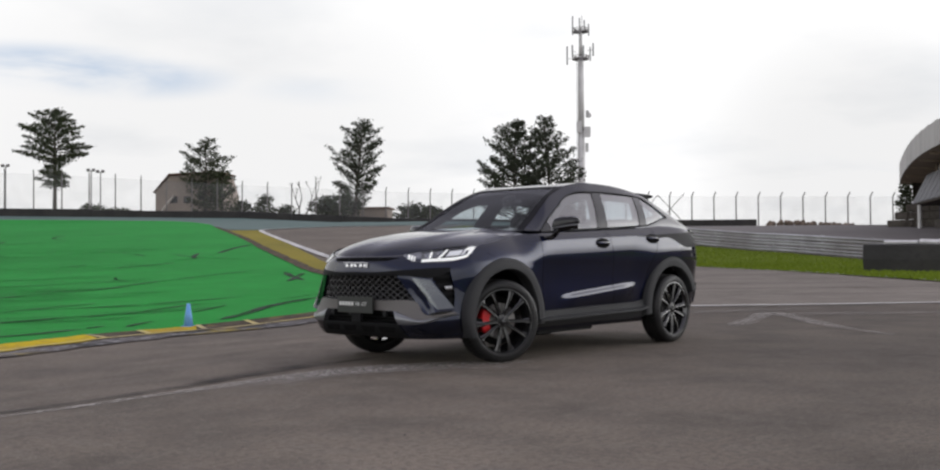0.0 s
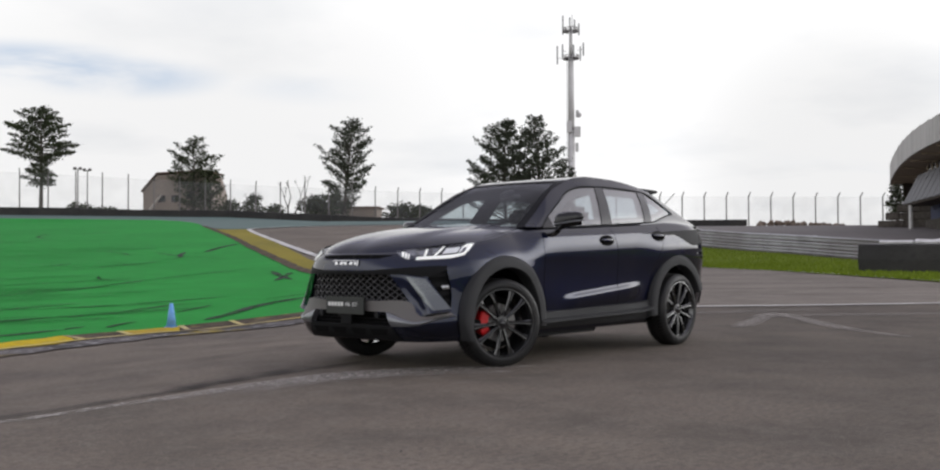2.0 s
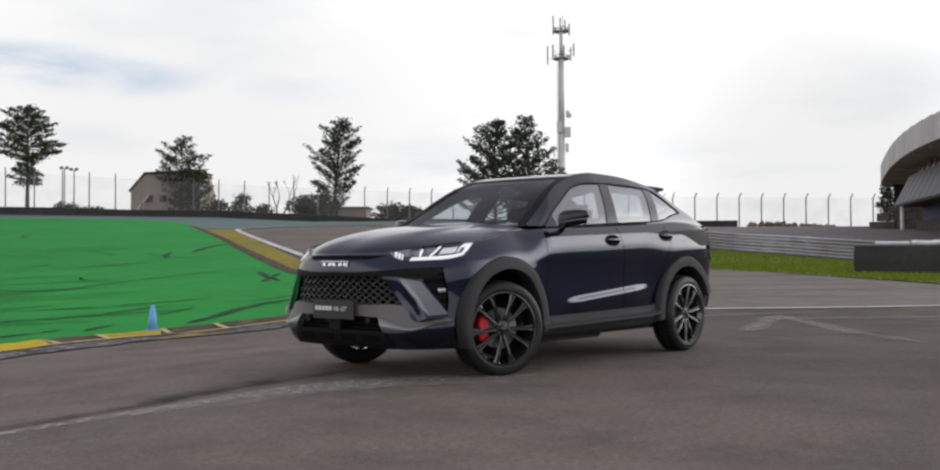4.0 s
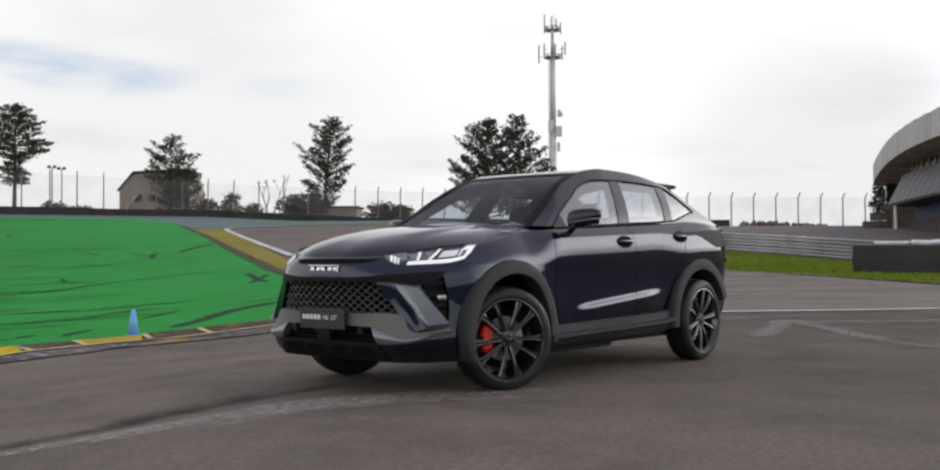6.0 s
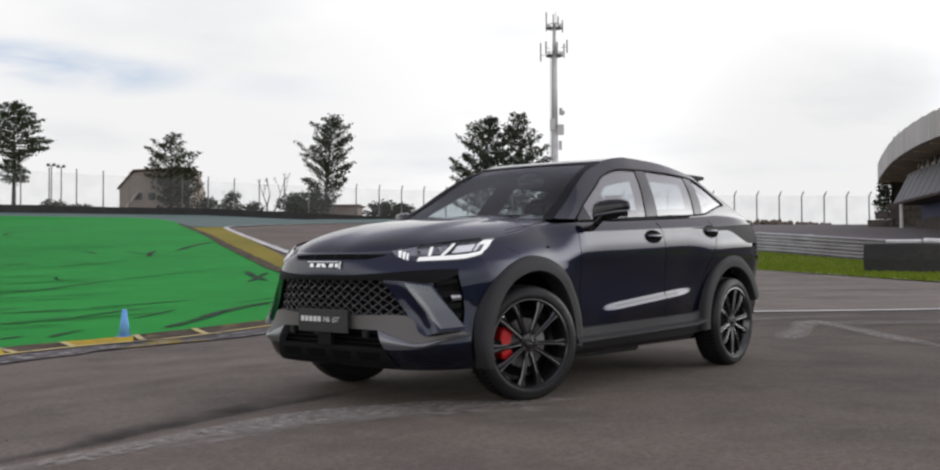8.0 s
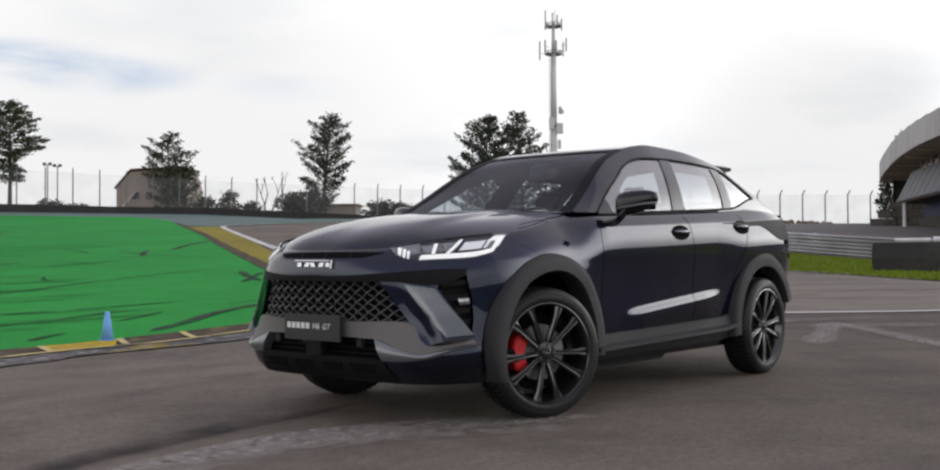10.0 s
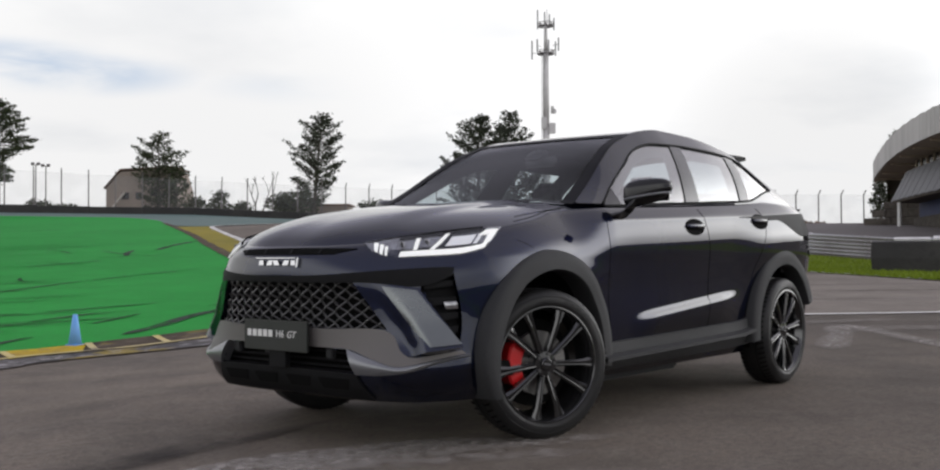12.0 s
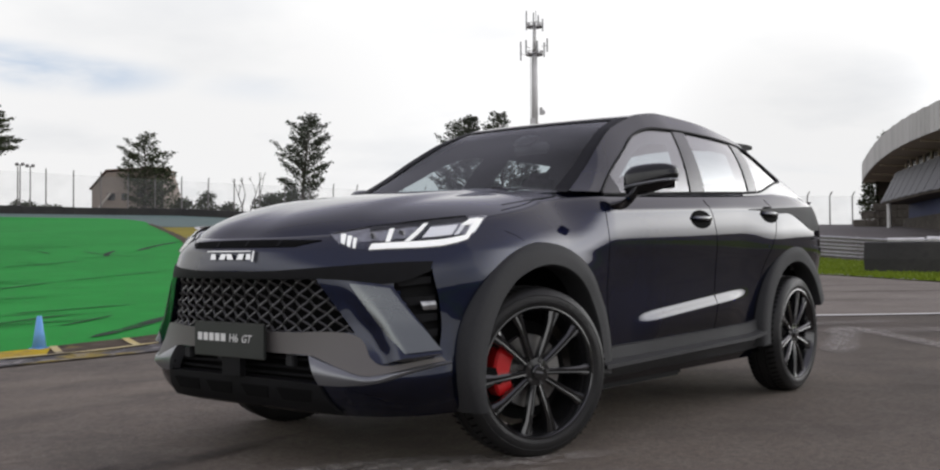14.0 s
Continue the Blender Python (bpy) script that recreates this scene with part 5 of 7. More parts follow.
# ---- body meshes ----
PAINT = material("navy_paint", (0.0042, 0.0064, 0.0215), 0.40, 1.0, var=((500.0, 0.45, 0.7, (0.0030, 0.0120, 0.032), 0.6),), spec=0.5, coat=1.0)
PAINT.node_tree.nodes["Principled BSDF"].inputs["Coat Roughness"].default_value = 0.03
PAINT.node_tree.nodes["Principled BSDF"].inputs["Coat IOR"].default_value = 1.47
PAINT.node_tree.nodes["Principled BSDF"].inputs["Specular Tint"].default_value = (0.10, 0.10, 0.26, 1)
CLADDING = material("matte_grey_cladding", (0.0225, 0.023, 0.0245), 0.66, var=((4.0, 0.4, 0.7, (0.030, 0.030, 0.031), 0.5), (120.0, 0.45, 0.65, (0.018, 0.018, 0.019), 0.5)), bump=((400.0, 0.0006),), spec=0.28)
GLOSS_BLACK = material("gloss_black", (0.005, 0.005, 0.006), 0.22, spec=0.25, coat=0.4)
BLACK = material("matte_black_plastic", (0.007, 0.007, 0.0075), 0.6, var=((30.0, 0.4, 0.7, (0.011, 0.011, 0.012), 0.5),), spec=0.12)
BORDER = material("black_ceramic_print", (0.006, 0.006, 0.007), 0.5, spec=0.08)
# near-black that holds the shade of gaps and recesses; also for black liners
VOID = material("recess_shade_black", (0.004, 0.004, 0.004), 0.9, spec=0.1)
LATTICE = material("grille_lattice", (0.055, 0.054, 0.053), 0.34, 0.5, coat=0.3)
SKID_GREY = material("satin_grey_trim", (0.105, 0.097, 0.093), 0.5, 0.25, var=((3.0, 0.4, 0.7, (0.125, 0.118, 0.113), 0.5),))
GUNMETAL = material("gunmetal_overlay", (0.135, 0.145, 0.145), 0.26, 0.8, var=((6.0, 0.4, 0.7, (0.105, 0.115, 0.118), 0.5),), coat=0.5)
SILVER = material("satin_silver_trim", (0.17, 0.175, 0.185), 0.3, 0.7, var=((5.0, 0.4, 0.7, (0.2, 0.2, 0.21), 0.5),))
CHROME = material("chrome", (0.42, 0.42, 0.43), 0.10, 1.0)
TYRE = material("tyre_rubber", (0.009, 0.009, 0.0095), 0.46, var=((6.0, 0.4, 0.7, (0.020, 0.019, 0.018), 0.6), (60.0, 0.5, 0.7, (0.014, 0.014, 0.014), 0.5)), bump=((90.0, 0.0015),), spec=0.3)
RIM = material("black_alloy", (0.012, 0.012, 0.013), 0.20, 0.3, var=((3.0, 0.4, 0.7, (0.016, 0.016, 0.016), 0.6),), coat=1.0)
NUT = material("dull_steel_nut", (0.10, 0.10, 0.10), 0.35, 0.8)
DISC = material("brake_disc_steel", (0.23, 0.225, 0.22), 0.35, 0.9, var=((20.0, 0.4, 0.7, (0.14, 0.13, 0.125), 0.6),))
RED = material("red_caliper_paint", (0.46, 0.008, 0.010), 0.35, coat=0.4)
GLASS = glass("tinted_glass", (0.66, 0.72, 0.74), 0.17, 2.8)
SCREEN = glass("windscreen_glass", (0.84, 0.89, 0.89), 0.016, 6.2)
LAMP_GLASS = glass("lamp_glass", (0.93, 0.94, 0.95))
LAMP_WHITE = material("lamp_reflector", (0.86, 0.86, 0.87), 0.35, 0.0)
LAMP_GREY = material("lamp_housing", (0.34, 0.34, 0.35), 0.22, 0.85, var=((40.0, 0.4, 0.6, (0.16, 0.16, 0.17), 0.7),))
LAMP_BAR = material("lamp_light_guide", (0.86, 0.86, 0.82), 0.3)
LAMP_BAR.node_tree.nodes["Principled BSDF"].inputs["Emission Color"].default_value = (1.0, 0.99, 0.95, 1)
LAMP_BAR.node_tree.nodes["Principled BSDF"].inputs["Emission Strength"].default_value = 0.35
INTERIOR = material("dark_cabin_trim", (0.020, 0.020, 0.021), 0.7, var=((8.0, 0.4, 0.7, (0.028, 0.028, 0.029), 0.5),))
SEAT = material("black_leather", (0.022, 0.021, 0.021), 0.5, var=((14.0, 0.4, 0.7, (0.03, 0.029, 0.028), 0.5),), bump=((60.0, 0.002),))
RED_LENS = material("red_lamp_lens", (0.10, 0.004, 0.006), 0.12, coat=0.8)
PLATE_BLACK = material("black_plate", (0.014, 0.015, 0.014), 0.4, var=((9.0, 0.4, 0.7, (0.02, 0.021, 0.02), 0.5),))
PRINT = material("white_print", (0.62, 0.62, 0.60), 0.5)

car = tagged(new("car"), "dark navy coupe SUV with black wheels and grey cladding on asphalt", "car")


def grid(bm, fn, us, vs, skip=None, flip=False):
    """Quads over fn(u, v); skip drops those whose middle it names."""
    rows = [[fn(u, v) for v in vs] for u in us]
    made = {}

    def vert(i, j):
        if (i, j) not in made:
            made[i, j] = bm.verts.new(rows[i][j])
        return made[i, j]
    for i in range(len(us) - 1):
        for j in range(len(vs) - 1):
            mid = (rows[i][j] + rows[i + 1][j] + rows[i + 1][j + 1] + rows[i][j + 1]) / 4
            if skip and skip(mid):
                continue
            q = [vert(i, j), vert(i + 1, j), vert(i + 1, j + 1), vert(i, j + 1)]
            bm.faces.new(q[::-1] if flip else q)
    return rows


def span(a, b, n):
    return [a + (b - a) * i / n for i in range(n + 1)]


def shell_point(u, v, side, inset=0.0):
    """u: 0 front middle, 1 to 2 along the flank, 3 rear middle; v: 0 sill to 1 shoulder."""
    if u < 1:
        c, s = math.cos(u * math.pi / 2), math.sin(u * math.pi / 2)
        xr = NOSE_C + (nose(0.75) - NOSE_C) * max(c, 0) ** (2 / 3.0)
    elif u <= 2:
        xr = NOSE_C + (TAIL_C - NOSE_C) * (u - 1)
    else:
        c, s = math.sin((u - 2) * math.pi / 2), math.cos((u - 2) * math.pi / 2)
        xr = TAIL_C + (tail(0.75) - TAIL_C) * max(c, 0) ** (2 / 3.0)
    zs = shoulder(xr)
    z0 = 0.25 + 0.16 * ease((u - 2.05) / 0.5) if u > 1 else 0.24
    z = z0 + (zs - z0) * v
    k = ease((xr + 1.75) / 0.3) * (1 - ease((xr - 1.50) / 0.40))
    deep = 0.045 - 0.015 * k
    lip = min(max((z - (zs - deep)) / deep, 0), 1)
    roll = (0.016 - 0.006 * k) * (1 - math.sqrt(max(1 - lip * lip, 0))) + inset
    if u < 1:
        n = table(z, *NOSE_ROUND)
        x = NOSE_C + (nose(z) - NOSE_C - roll) * max(c, 0) ** (2 / n)
        y = (flank(x, z) - roll) * max(s, 0) ** (2 / n)
    elif u <= 2:
        x, y = xr, flank(xr, z) - roll
    else:
        x = TAIL_C + (tail(z) - TAIL_C + roll) * max(c, 0) ** (2 / 3.6)
        y = (flank(x, z) - roll) * max(s, 0) ** (2 / 3.6)
    return Vector((x, side * y, z))


def in_quad(y, z, q):
    """Is (y, z) inside a convex outline?"""
    sign = 0
    for i in range(len(q)):
        a, b = q[i], q[(i + 1) % len(q)]
        k = (b[0] - a[0]) * (z - a[1]) - (b[1] - a[1]) * (y - a[0])
        if abs(k) < 1e-12:
            continue
        if sign and k * sign < 0:
            return False
        sign = sign or k
    return True


def tuck(y, z):
    """How far the front panels draw in across, following the rounder nose."""
    return float(np.interp(z, (0.40, 0.45, 0.55, 0.65, 0.75, 0.85, 0.95), (0.006, 0.009, 0.012, 0.017, 0.023, 0.029, 0.026)) * np.interp(y, (0, 0.2, 0.4, 0.6, 0.7, 0.8, 0.9), (0, 0.2, 0.62, 0.95, 1.0, 0.92, 0.7)))


GRILLE = [(0, 0.785), (0.455, 0.785), (0.60, 0.565), (0, 0.565)]
VENT = [(0.70, 0.80), (0.815, 0.815), (0.830, 0.64), (0.830, 0.505), (0.79, 0.505)]
INTAKE = [(0, 0.475), (0.43, 0.475), (0.47, 0.372), (0, 0.372)]


def shell_gap(p):
    for ax in (AXLE, REAR_AXLE):
        if math.hypot(p.x - ax, p.z - WHEEL_Z) < 0.50 and abs(p.y) > 0.5:
            return True
    if p.x > 1.7:
        return any(in_quad(abs(p.y) + tuck(abs(p.y), p.z), p.z, q) for q in (GRILLE, VENT, INTAKE))
    return False


US = [0.5 * (1 - math.cos(math.pi * i / 90)) for i in range(90)] + span(1, 2, 190)[:-1] + span(2, 3, 50)
VS = span(0, 0.30, 16)[:-1] + span(0.30, 0.62, 56)[:-1] + span(0.62, 0.86, 22)[:-1] + span(0.86, 1.0, 18)
bm = bmesh.new()
for side in (1, -1):
    grid(bm, lambda u, v: shell_point(u, v, side), US, VS, shell_gap, side < 0)
bmesh.ops.remove_doubles(bm, verts=bm.verts, dist=0.0004)
part("body_shell", bm, PAINT, car, "glossy dark navy paintwork", True)

# bonnet: from the shoulder ring to a spine in the middle
bm = bmesh.new()
ring_u = [u for u in US if u < 1.24]
for side in (1, -1):
    def bonnet_point(u, s):
        r = shell_point(u, 1.0, side)
        spine = min(r.x, 1.75)
        x, y = r.x + (spine - r.x) * s, r.y * (1 - s)
        return Vector((x, y, bonnet_z(x, y) + (r.z - bonnet_z(r.x, r.y)) * (1 - s) ** 3))
    grid(bm, bonnet_point, ring_u, [1 - (1 - i / 40) ** 1.35 for i in range(41)], None, side < 0)
bmesh.ops.remove_doubles(bm, verts=bm.verts, dist=0.0004)
part("bonnet", bm, PAINT, car, "wide smooth navy bonnet with a raised middle", True)


# ---- cabin ----
def at_height(x, z, side=1, off=0.0):
    """The cabin's side skin at a given length and height."""
    zb, zr = shoulder(x) - 0.005, table(x, *RAIL_Z)
    p = cabin(x, min(max((z - zb) / max(zr - zb, 1e-3), 0), 1), side)
    return Vector((p.x, p.y + side * off, z))


DLO_TOP = ((-1.575, -1.44, -1.34, -1.22, -1.05, -0.70, -0.44, -0.30, -0.08, 0.06, 0.20, 0.325, 0.54, 0.80), (1.355, 1.440, 1.510, 1.562, 1.577, 1.586, 1.588, 1.584, 1.574, 1.547, 1.497, 1.429, 1.316, 1.164))


def dlo_top(x):
    return table(x, *DLO_TOP)


def dlo_bottom(x):
    return shoulder(x) + 0.010 + 0.092 * ease((-1.0 - x) / 0.62)


# cant rail, A pillar and rear pillar in one skin, then the roof
xs = span(0.93, -2.2, 130)
bm = bmesh.new()
for side in (1, -1):
    def frame_point(x, s):
        lo = dlo_top(x) if x > -1.57 else shoulder(x) - 0.01 + (dlo_top(-1.57) - shoulder(-1.57) + 0.01) * max(1 - (-1.57 - x) / 0.08, 0)
        zr = table(x, *RAIL_Z)
        lo = min(max(lo, shoulder(x) - 0.01), zr - 0.004)
        return at_height(x, lo + (zr - lo) * s, side)
    grid(bm, frame_point, xs, span(0, 1, 10), None, side < 0)
for side in (1, -1):
    # skin below the rising rear end of the side windows
    grid(bm, lambda x, s: at_height(x, shoulder(x) - 0.012 + (dlo_bottom(x) - shoulder(x) + 0.014) * s, side), span(-0.80, -1.66, 36), span(0, 1, 5), None, side < 0)
part("pillar_frame", bm, PAINT, car, "navy roof pillars and cant rails", True)

HEADER = 0.06
bm = bmesh.new()
roof_x = span(HEADER + 0.015, -1.52, 60)
for side in (1, -1):
    grid(bm, lambda x, v: cabin(x, v, side), roof_x, span(1, 2, 20), None, side > 0)
    # the narrow strips beside the two screens
    grid(bm, lambda x, v: cabin(x, v, side), span(-1.52, -2.22, 26), span(1, 1.12, 3), None, side > 0)
bmesh.ops.remove_doubles(bm, verts=bm.verts, dist=0.0005)
part("roof", bm, PAINT, car, "dark roof panel", True)

bm = bmesh.new()
for side in (1, -1):
    grid(bm, lambda x, v: cabin(x, v, side) + Vector((0, 0, -0.035)), span(HEADER + 0.05, -1.5, 30), span(0.9, 2, 12), None, side < 0)
part("headliner", bm, INTERIOR, car, "dark headliner", True)

bm = bmesh.new()
for side in (1, -1):
    grid(bm, lambda x, v: cabin(x, v, side) - Vector((0, 0, 0.003)), span(1.0, HEADER, 44), span(1.06, 2, 18), None, side > 0)
bmesh.ops.remove_doubles(bm, verts=bm.verts, dist=0.0005)
screen = part("windscreen", bm, SCREEN, car, "raked tinted windscreen", True)
screen.visible_shadow = False
bm = bmesh.new()
for side in (1, -1):
    grid(bm, lambda x, v: cabin(x, v, side) + Vector((0.002, 0, 0.001)), span(0.96, HEADER, 40), span(0.985, 1.105, 6), None, side > 0)
    grid(bm, lambda x, v: cabin(x, v, side) + Vector((0.002, 0, 0.001)), span(HEADER + 0.075, HEADER, 4), span(1.105, 2, 16), None, side > 0)
part("black_border", bm, BORDER, screen, "black ceramic border", True)
bm = bmesh.new()
for side in (1, -1):
    grid(bm, lambda x, v: cabin(x, v, side), span(-1.55, -2.2, 26), span(1.1, 2, 14), None, side > 0)
part("rear_window", bm, GLASS, car, "sloping tinted rear window", True).visible_shadow = False


# side glazing; each pane runs between a front and a rear edge
def pane_point(front, rear, s, v, side, off):
    xa, xb = front[0] + (front[1] - front[0]) * v, rear[0] + (rear[1] - rear[0]) * v
    x = xa + (xb - xa) * s
    lo, hi = dlo_bottom(x), dlo_top(x) - 0.012
    return at_height(x, lo + (max(hi, lo + 0.004) - lo) * v, side, off)


for side in (1, -1):
    for name, front, rear in (("front_side_glass", (0.775, 0.02), (-0.125, -0.30)), ("rear_side_glass", (-0.285, -0.435), (-0.90, -1.075)), ("quarter_glass", (-1.03, -1.20), (-1.562, -1.562))):
        bm = bmesh.new()
        if name == "front_side_glass":
            def pf(s, v):
                x = 0.775 - s * (0.90 + 0.175 * v)
                lo, hi = dlo_bottom(x), dlo_top(x) - 0.012
                return at_height(x, lo + (max(hi, lo + 0.004) - lo) * v, side, -0.004)
        else:
            def pf(s, v):
                return pane_point(front, rear, s, v, side, -0.004)
        grid(bm, pf, span(0, 1, 24), span(0, 1, 12), None, side > 0)
        part(name, bm, GLASS, car, "lightly tinted side window", True).visible_shadow = False
    # black posts between the panes
    for name, a, b in (("b_pillar", (-0.120, -0.296), (-0.290, -0.440)), ("window_divider", (-0.895, -1.070), (-1.035, -1.205))):
        bm = bmesh.new()
        grid(bm, lambda s, v: pane_point(a, b, s, v * 1.0, side, 0.003), span(0, 1, 4), span(0, 1.0, 12), None, side > 0)
        part(name, bm, GLOSS_BLACK, car, "gloss black window post", True)
    # black seal round the whole opening
    bm = bmesh.new()
    loop = [(x, dlo_bottom(x)) for x in span(0.79, -1.565, 60)] + [(x, dlo_top(x) - 0.004) for x in span(-1.565, 0.79, 70)]
    prev = None
    for i, (x, z) in enumerate(loop + loop[:1]):
        p = at_height(x, z, side, 0.004)
        if prev is not None and (p - prev).length > 1e-4:
            tube(bm, prev, p, 0.0075, 0.0075, 6)
        prev = p
    part("window_seal", bm, BLACK, car, "black window seal")
    # trim inside the door frames, broader than the seals
    bm = bmesh.new()
    grid(bm, lambda x, q: at_height(x, max(dlo_top(x) + 0.03 - 0.12 * q, dlo_bottom(x)), side, -0.045), span(0.70, -1.55, 60), span(0, 1, 3), None, side < 0)
    grid(bm, lambda x, q: at_height(x, dlo_bottom(x) - 0.03 + 0.085 * q, side, -0.045), span(0.70, -1.45, 50), span(0, 1, 3), None, side < 0)
    for a, b in (((-0.06, -0.24), (-0.36, -0.50)), ((-0.84, -1.02), (-1.11, -1.27))):
        grid(bm, lambda q, v: pane_point(a, b, q, v, side, -0.045), span(0, 1, 3), span(0, 1, 10), None, side < 0)
    part("window_trim", bm, INTERIOR, car, "dark trim inside the door frames", True)
    # mirror foot triangle
    bm = bmesh.new()
    grid(bm, lambda s, v: at_height(0.80 - 0.17 * s, dlo_bottom(0.80 - 0.17 * s) + v * max(min(dlo_top(0.80 - 0.17 * s), dlo_bottom(0.7) + 0.10) - dlo_bottom(0.80 - 0.17 * s), 0.003), side, 0.006), span(0, 1, 6), span(0, 1, 4), None, side > 0)
    part("mirror_corner", bm, GLOSS_BLACK, car, "gloss black corner panel")

# inner walls, floor and bulkheads keep the cabin dark
for side in (1, -1):
    bm = bmesh.new()
    grid(bm, lambda u, v: shell_point(u, v, side, 0.07), span(1.16, 2.3, 30), span(0.06, 0.97, 8), lambda p: any(math.hypot(p.x - a, p.z - WHEEL_Z) < 0.46 for a in (AXLE, REAR_AXLE)), side < 0)
    part("door_trim", bm, INTERIOR, car, "black inner door trim", True)
bm = bmesh.new()
for x0, x1, z in ((-2.2, -0.85, 0.62), (-0.85, 0.95, 0.36), (0.95, 1.75, 0.60)):
    box(bm, ((x0 + x1) / 2, 0, z), (x1 - x0, 1.45 if z < 0.5 else 1.06, 0.05))
box(bm, (0.98, 0, 0.70), (0.05, 1.5, 0.72))
box(bm, (0, 0, 0.27), (2.0, 1.5, 0.06))
box(bm, (-1.9, 0, 0.32), (0.5, 1.3, 0.10))
part("floor_pan", bm, VOID, car, "dark underbody")


# ---- front face ----
def face_point(y, z, off=0.0):
    """A point of the front face, off metres proud of it along its slope."""
    y -= math.copysign(tuck(abs(y), z), y)
    x = front_x(y, z)
    e = 0.004
    dy = (front_x(y + e, z) - front_x(y - e, z)) / (2 * e)
    dz = (front_x(y, z + e) - front_x(y, z - e)) / (2 * e)
    dy, dz = max(min(dy, 4), -4), max(min(dz, 2), -2)
    return Vector((x, y, z)) + Vector((1, -dy, -dz)).normalized() * off


def patch(bm, top, bottom, side, off, thick=0.012, nu=14, nv=6, bulge=0.0, twist=0.0, reach=(0.0, 1.0)):
    """A moulded panel on the front face between a top and a bottom line of (y, z), with edges that turn back."""
    def fn(s, t, o):
        s = reach[0] + (reach[1] - reach[0]) * s
        a, b = curve_at(top, s), curve_at(bottom, s)
        q = a.lerp(b, t)
        return face_point(side * q.x, q.y, o + bulge * 4 * t * (1 - t) + twist * t * ease((s - 0.22) / 0.40))
    us, vs = span(0, 1, nu), span(0, 1, nv)
    rows = [[bm.verts.new(fn(u, v, off)) for v in vs] for u in us]
    back = {}

    def low(i, j):
        if (i, j) not in back:
            back[i, j] = bm.verts.new(fn(us[i], vs[j], off - thick - bulge * 4 * vs[j] * (1 - vs[j])))
        return back[i, j]
    for i in range(nu):
        for j in range(nv):
            bm.faces.new((rows[i][j], rows[i + 1][j], rows[i + 1][j + 1], rows[i][j + 1]))
    for i in range(nu):
        for j, s in ((0, 1), (nv, -1)):
            bm.faces.new((rows[i][j], low(i, j), low(i + 1, j), rows[i + 1][j]))
    for j in range(nv):
        for i in (0, nu):
            bm.faces.new((rows[i][j], rows[i][j + 1], low(i, j + 1), low(i, j)))
    bmesh.ops.recalc_face_normals(bm, faces=bm.faces)


def sharp_part(name, bm, mat, parent, label="", angle=35):
    ob = part(name, bm, mat, parent, label)
    ob.data.shade_smooth()
    ob.data.set_sharp_from_angle(angle=radians(angle))
    return ob


# black mask under the bonnet bar, lattice, near-black sheet for the cavity's shade
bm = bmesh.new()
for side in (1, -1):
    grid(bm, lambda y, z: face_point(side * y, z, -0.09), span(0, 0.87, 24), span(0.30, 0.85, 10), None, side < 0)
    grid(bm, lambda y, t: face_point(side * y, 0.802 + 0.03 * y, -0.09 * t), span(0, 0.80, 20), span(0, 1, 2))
part("front_cavity", bm, VOID, car, "near-black sheet for the shade behind the grille")
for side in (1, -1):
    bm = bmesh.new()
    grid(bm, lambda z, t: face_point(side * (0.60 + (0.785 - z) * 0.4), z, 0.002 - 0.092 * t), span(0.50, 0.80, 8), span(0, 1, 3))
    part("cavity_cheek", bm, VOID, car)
    # navy overhang facing down; its dark look is put in as matte black
    bm = bmesh.new()
    patch(bm, [(0, 0.800), (0.25, 0.803), (0.5, 0.818), (0.72, 0.835), (0.80, 0.838)], [(0, 0.770), (0.25, 0.770), (0.46, 0.770), (0.70, 0.752), (0.80, 0.800)], side, 0.004, 0.03, 22, 3)
    sharp_part("grille_hood", bm, BLACK, car, "matte black band standing in for the shaded navy overhang")

grille = part("grille", bmesh.new(), LATTICE, car, "dark diamond-lattice grille")
bm = bmesh.new()
n = 0
PITCH_Y, PITCH_Z = 0.074, 0.050
for s in (1, -1):
    for k in range(-18, 19):
        pts = []
        for i in range(33):
            z = 0.560 + 0.215 * i / 32
            y = k * PITCH_Y + s * (z - 0.56) * PITCH_Y / PITCH_Z
            half = 0.60 - (z - 0.565) * (0.60 - 0.455) / 0.22
            if abs(y) < half:
                pts.append(face_point(y, z, -0.018 + 0.006 * math.cos(math.pi * (z - 0.56) / PITCH_Z * 2)))
        for a, b in zip(pts, pts[1:]):
            tube(bm, a, b, 0.0052, 0.0052, 5)
bm.to_mesh(grille.data)
bm.free()

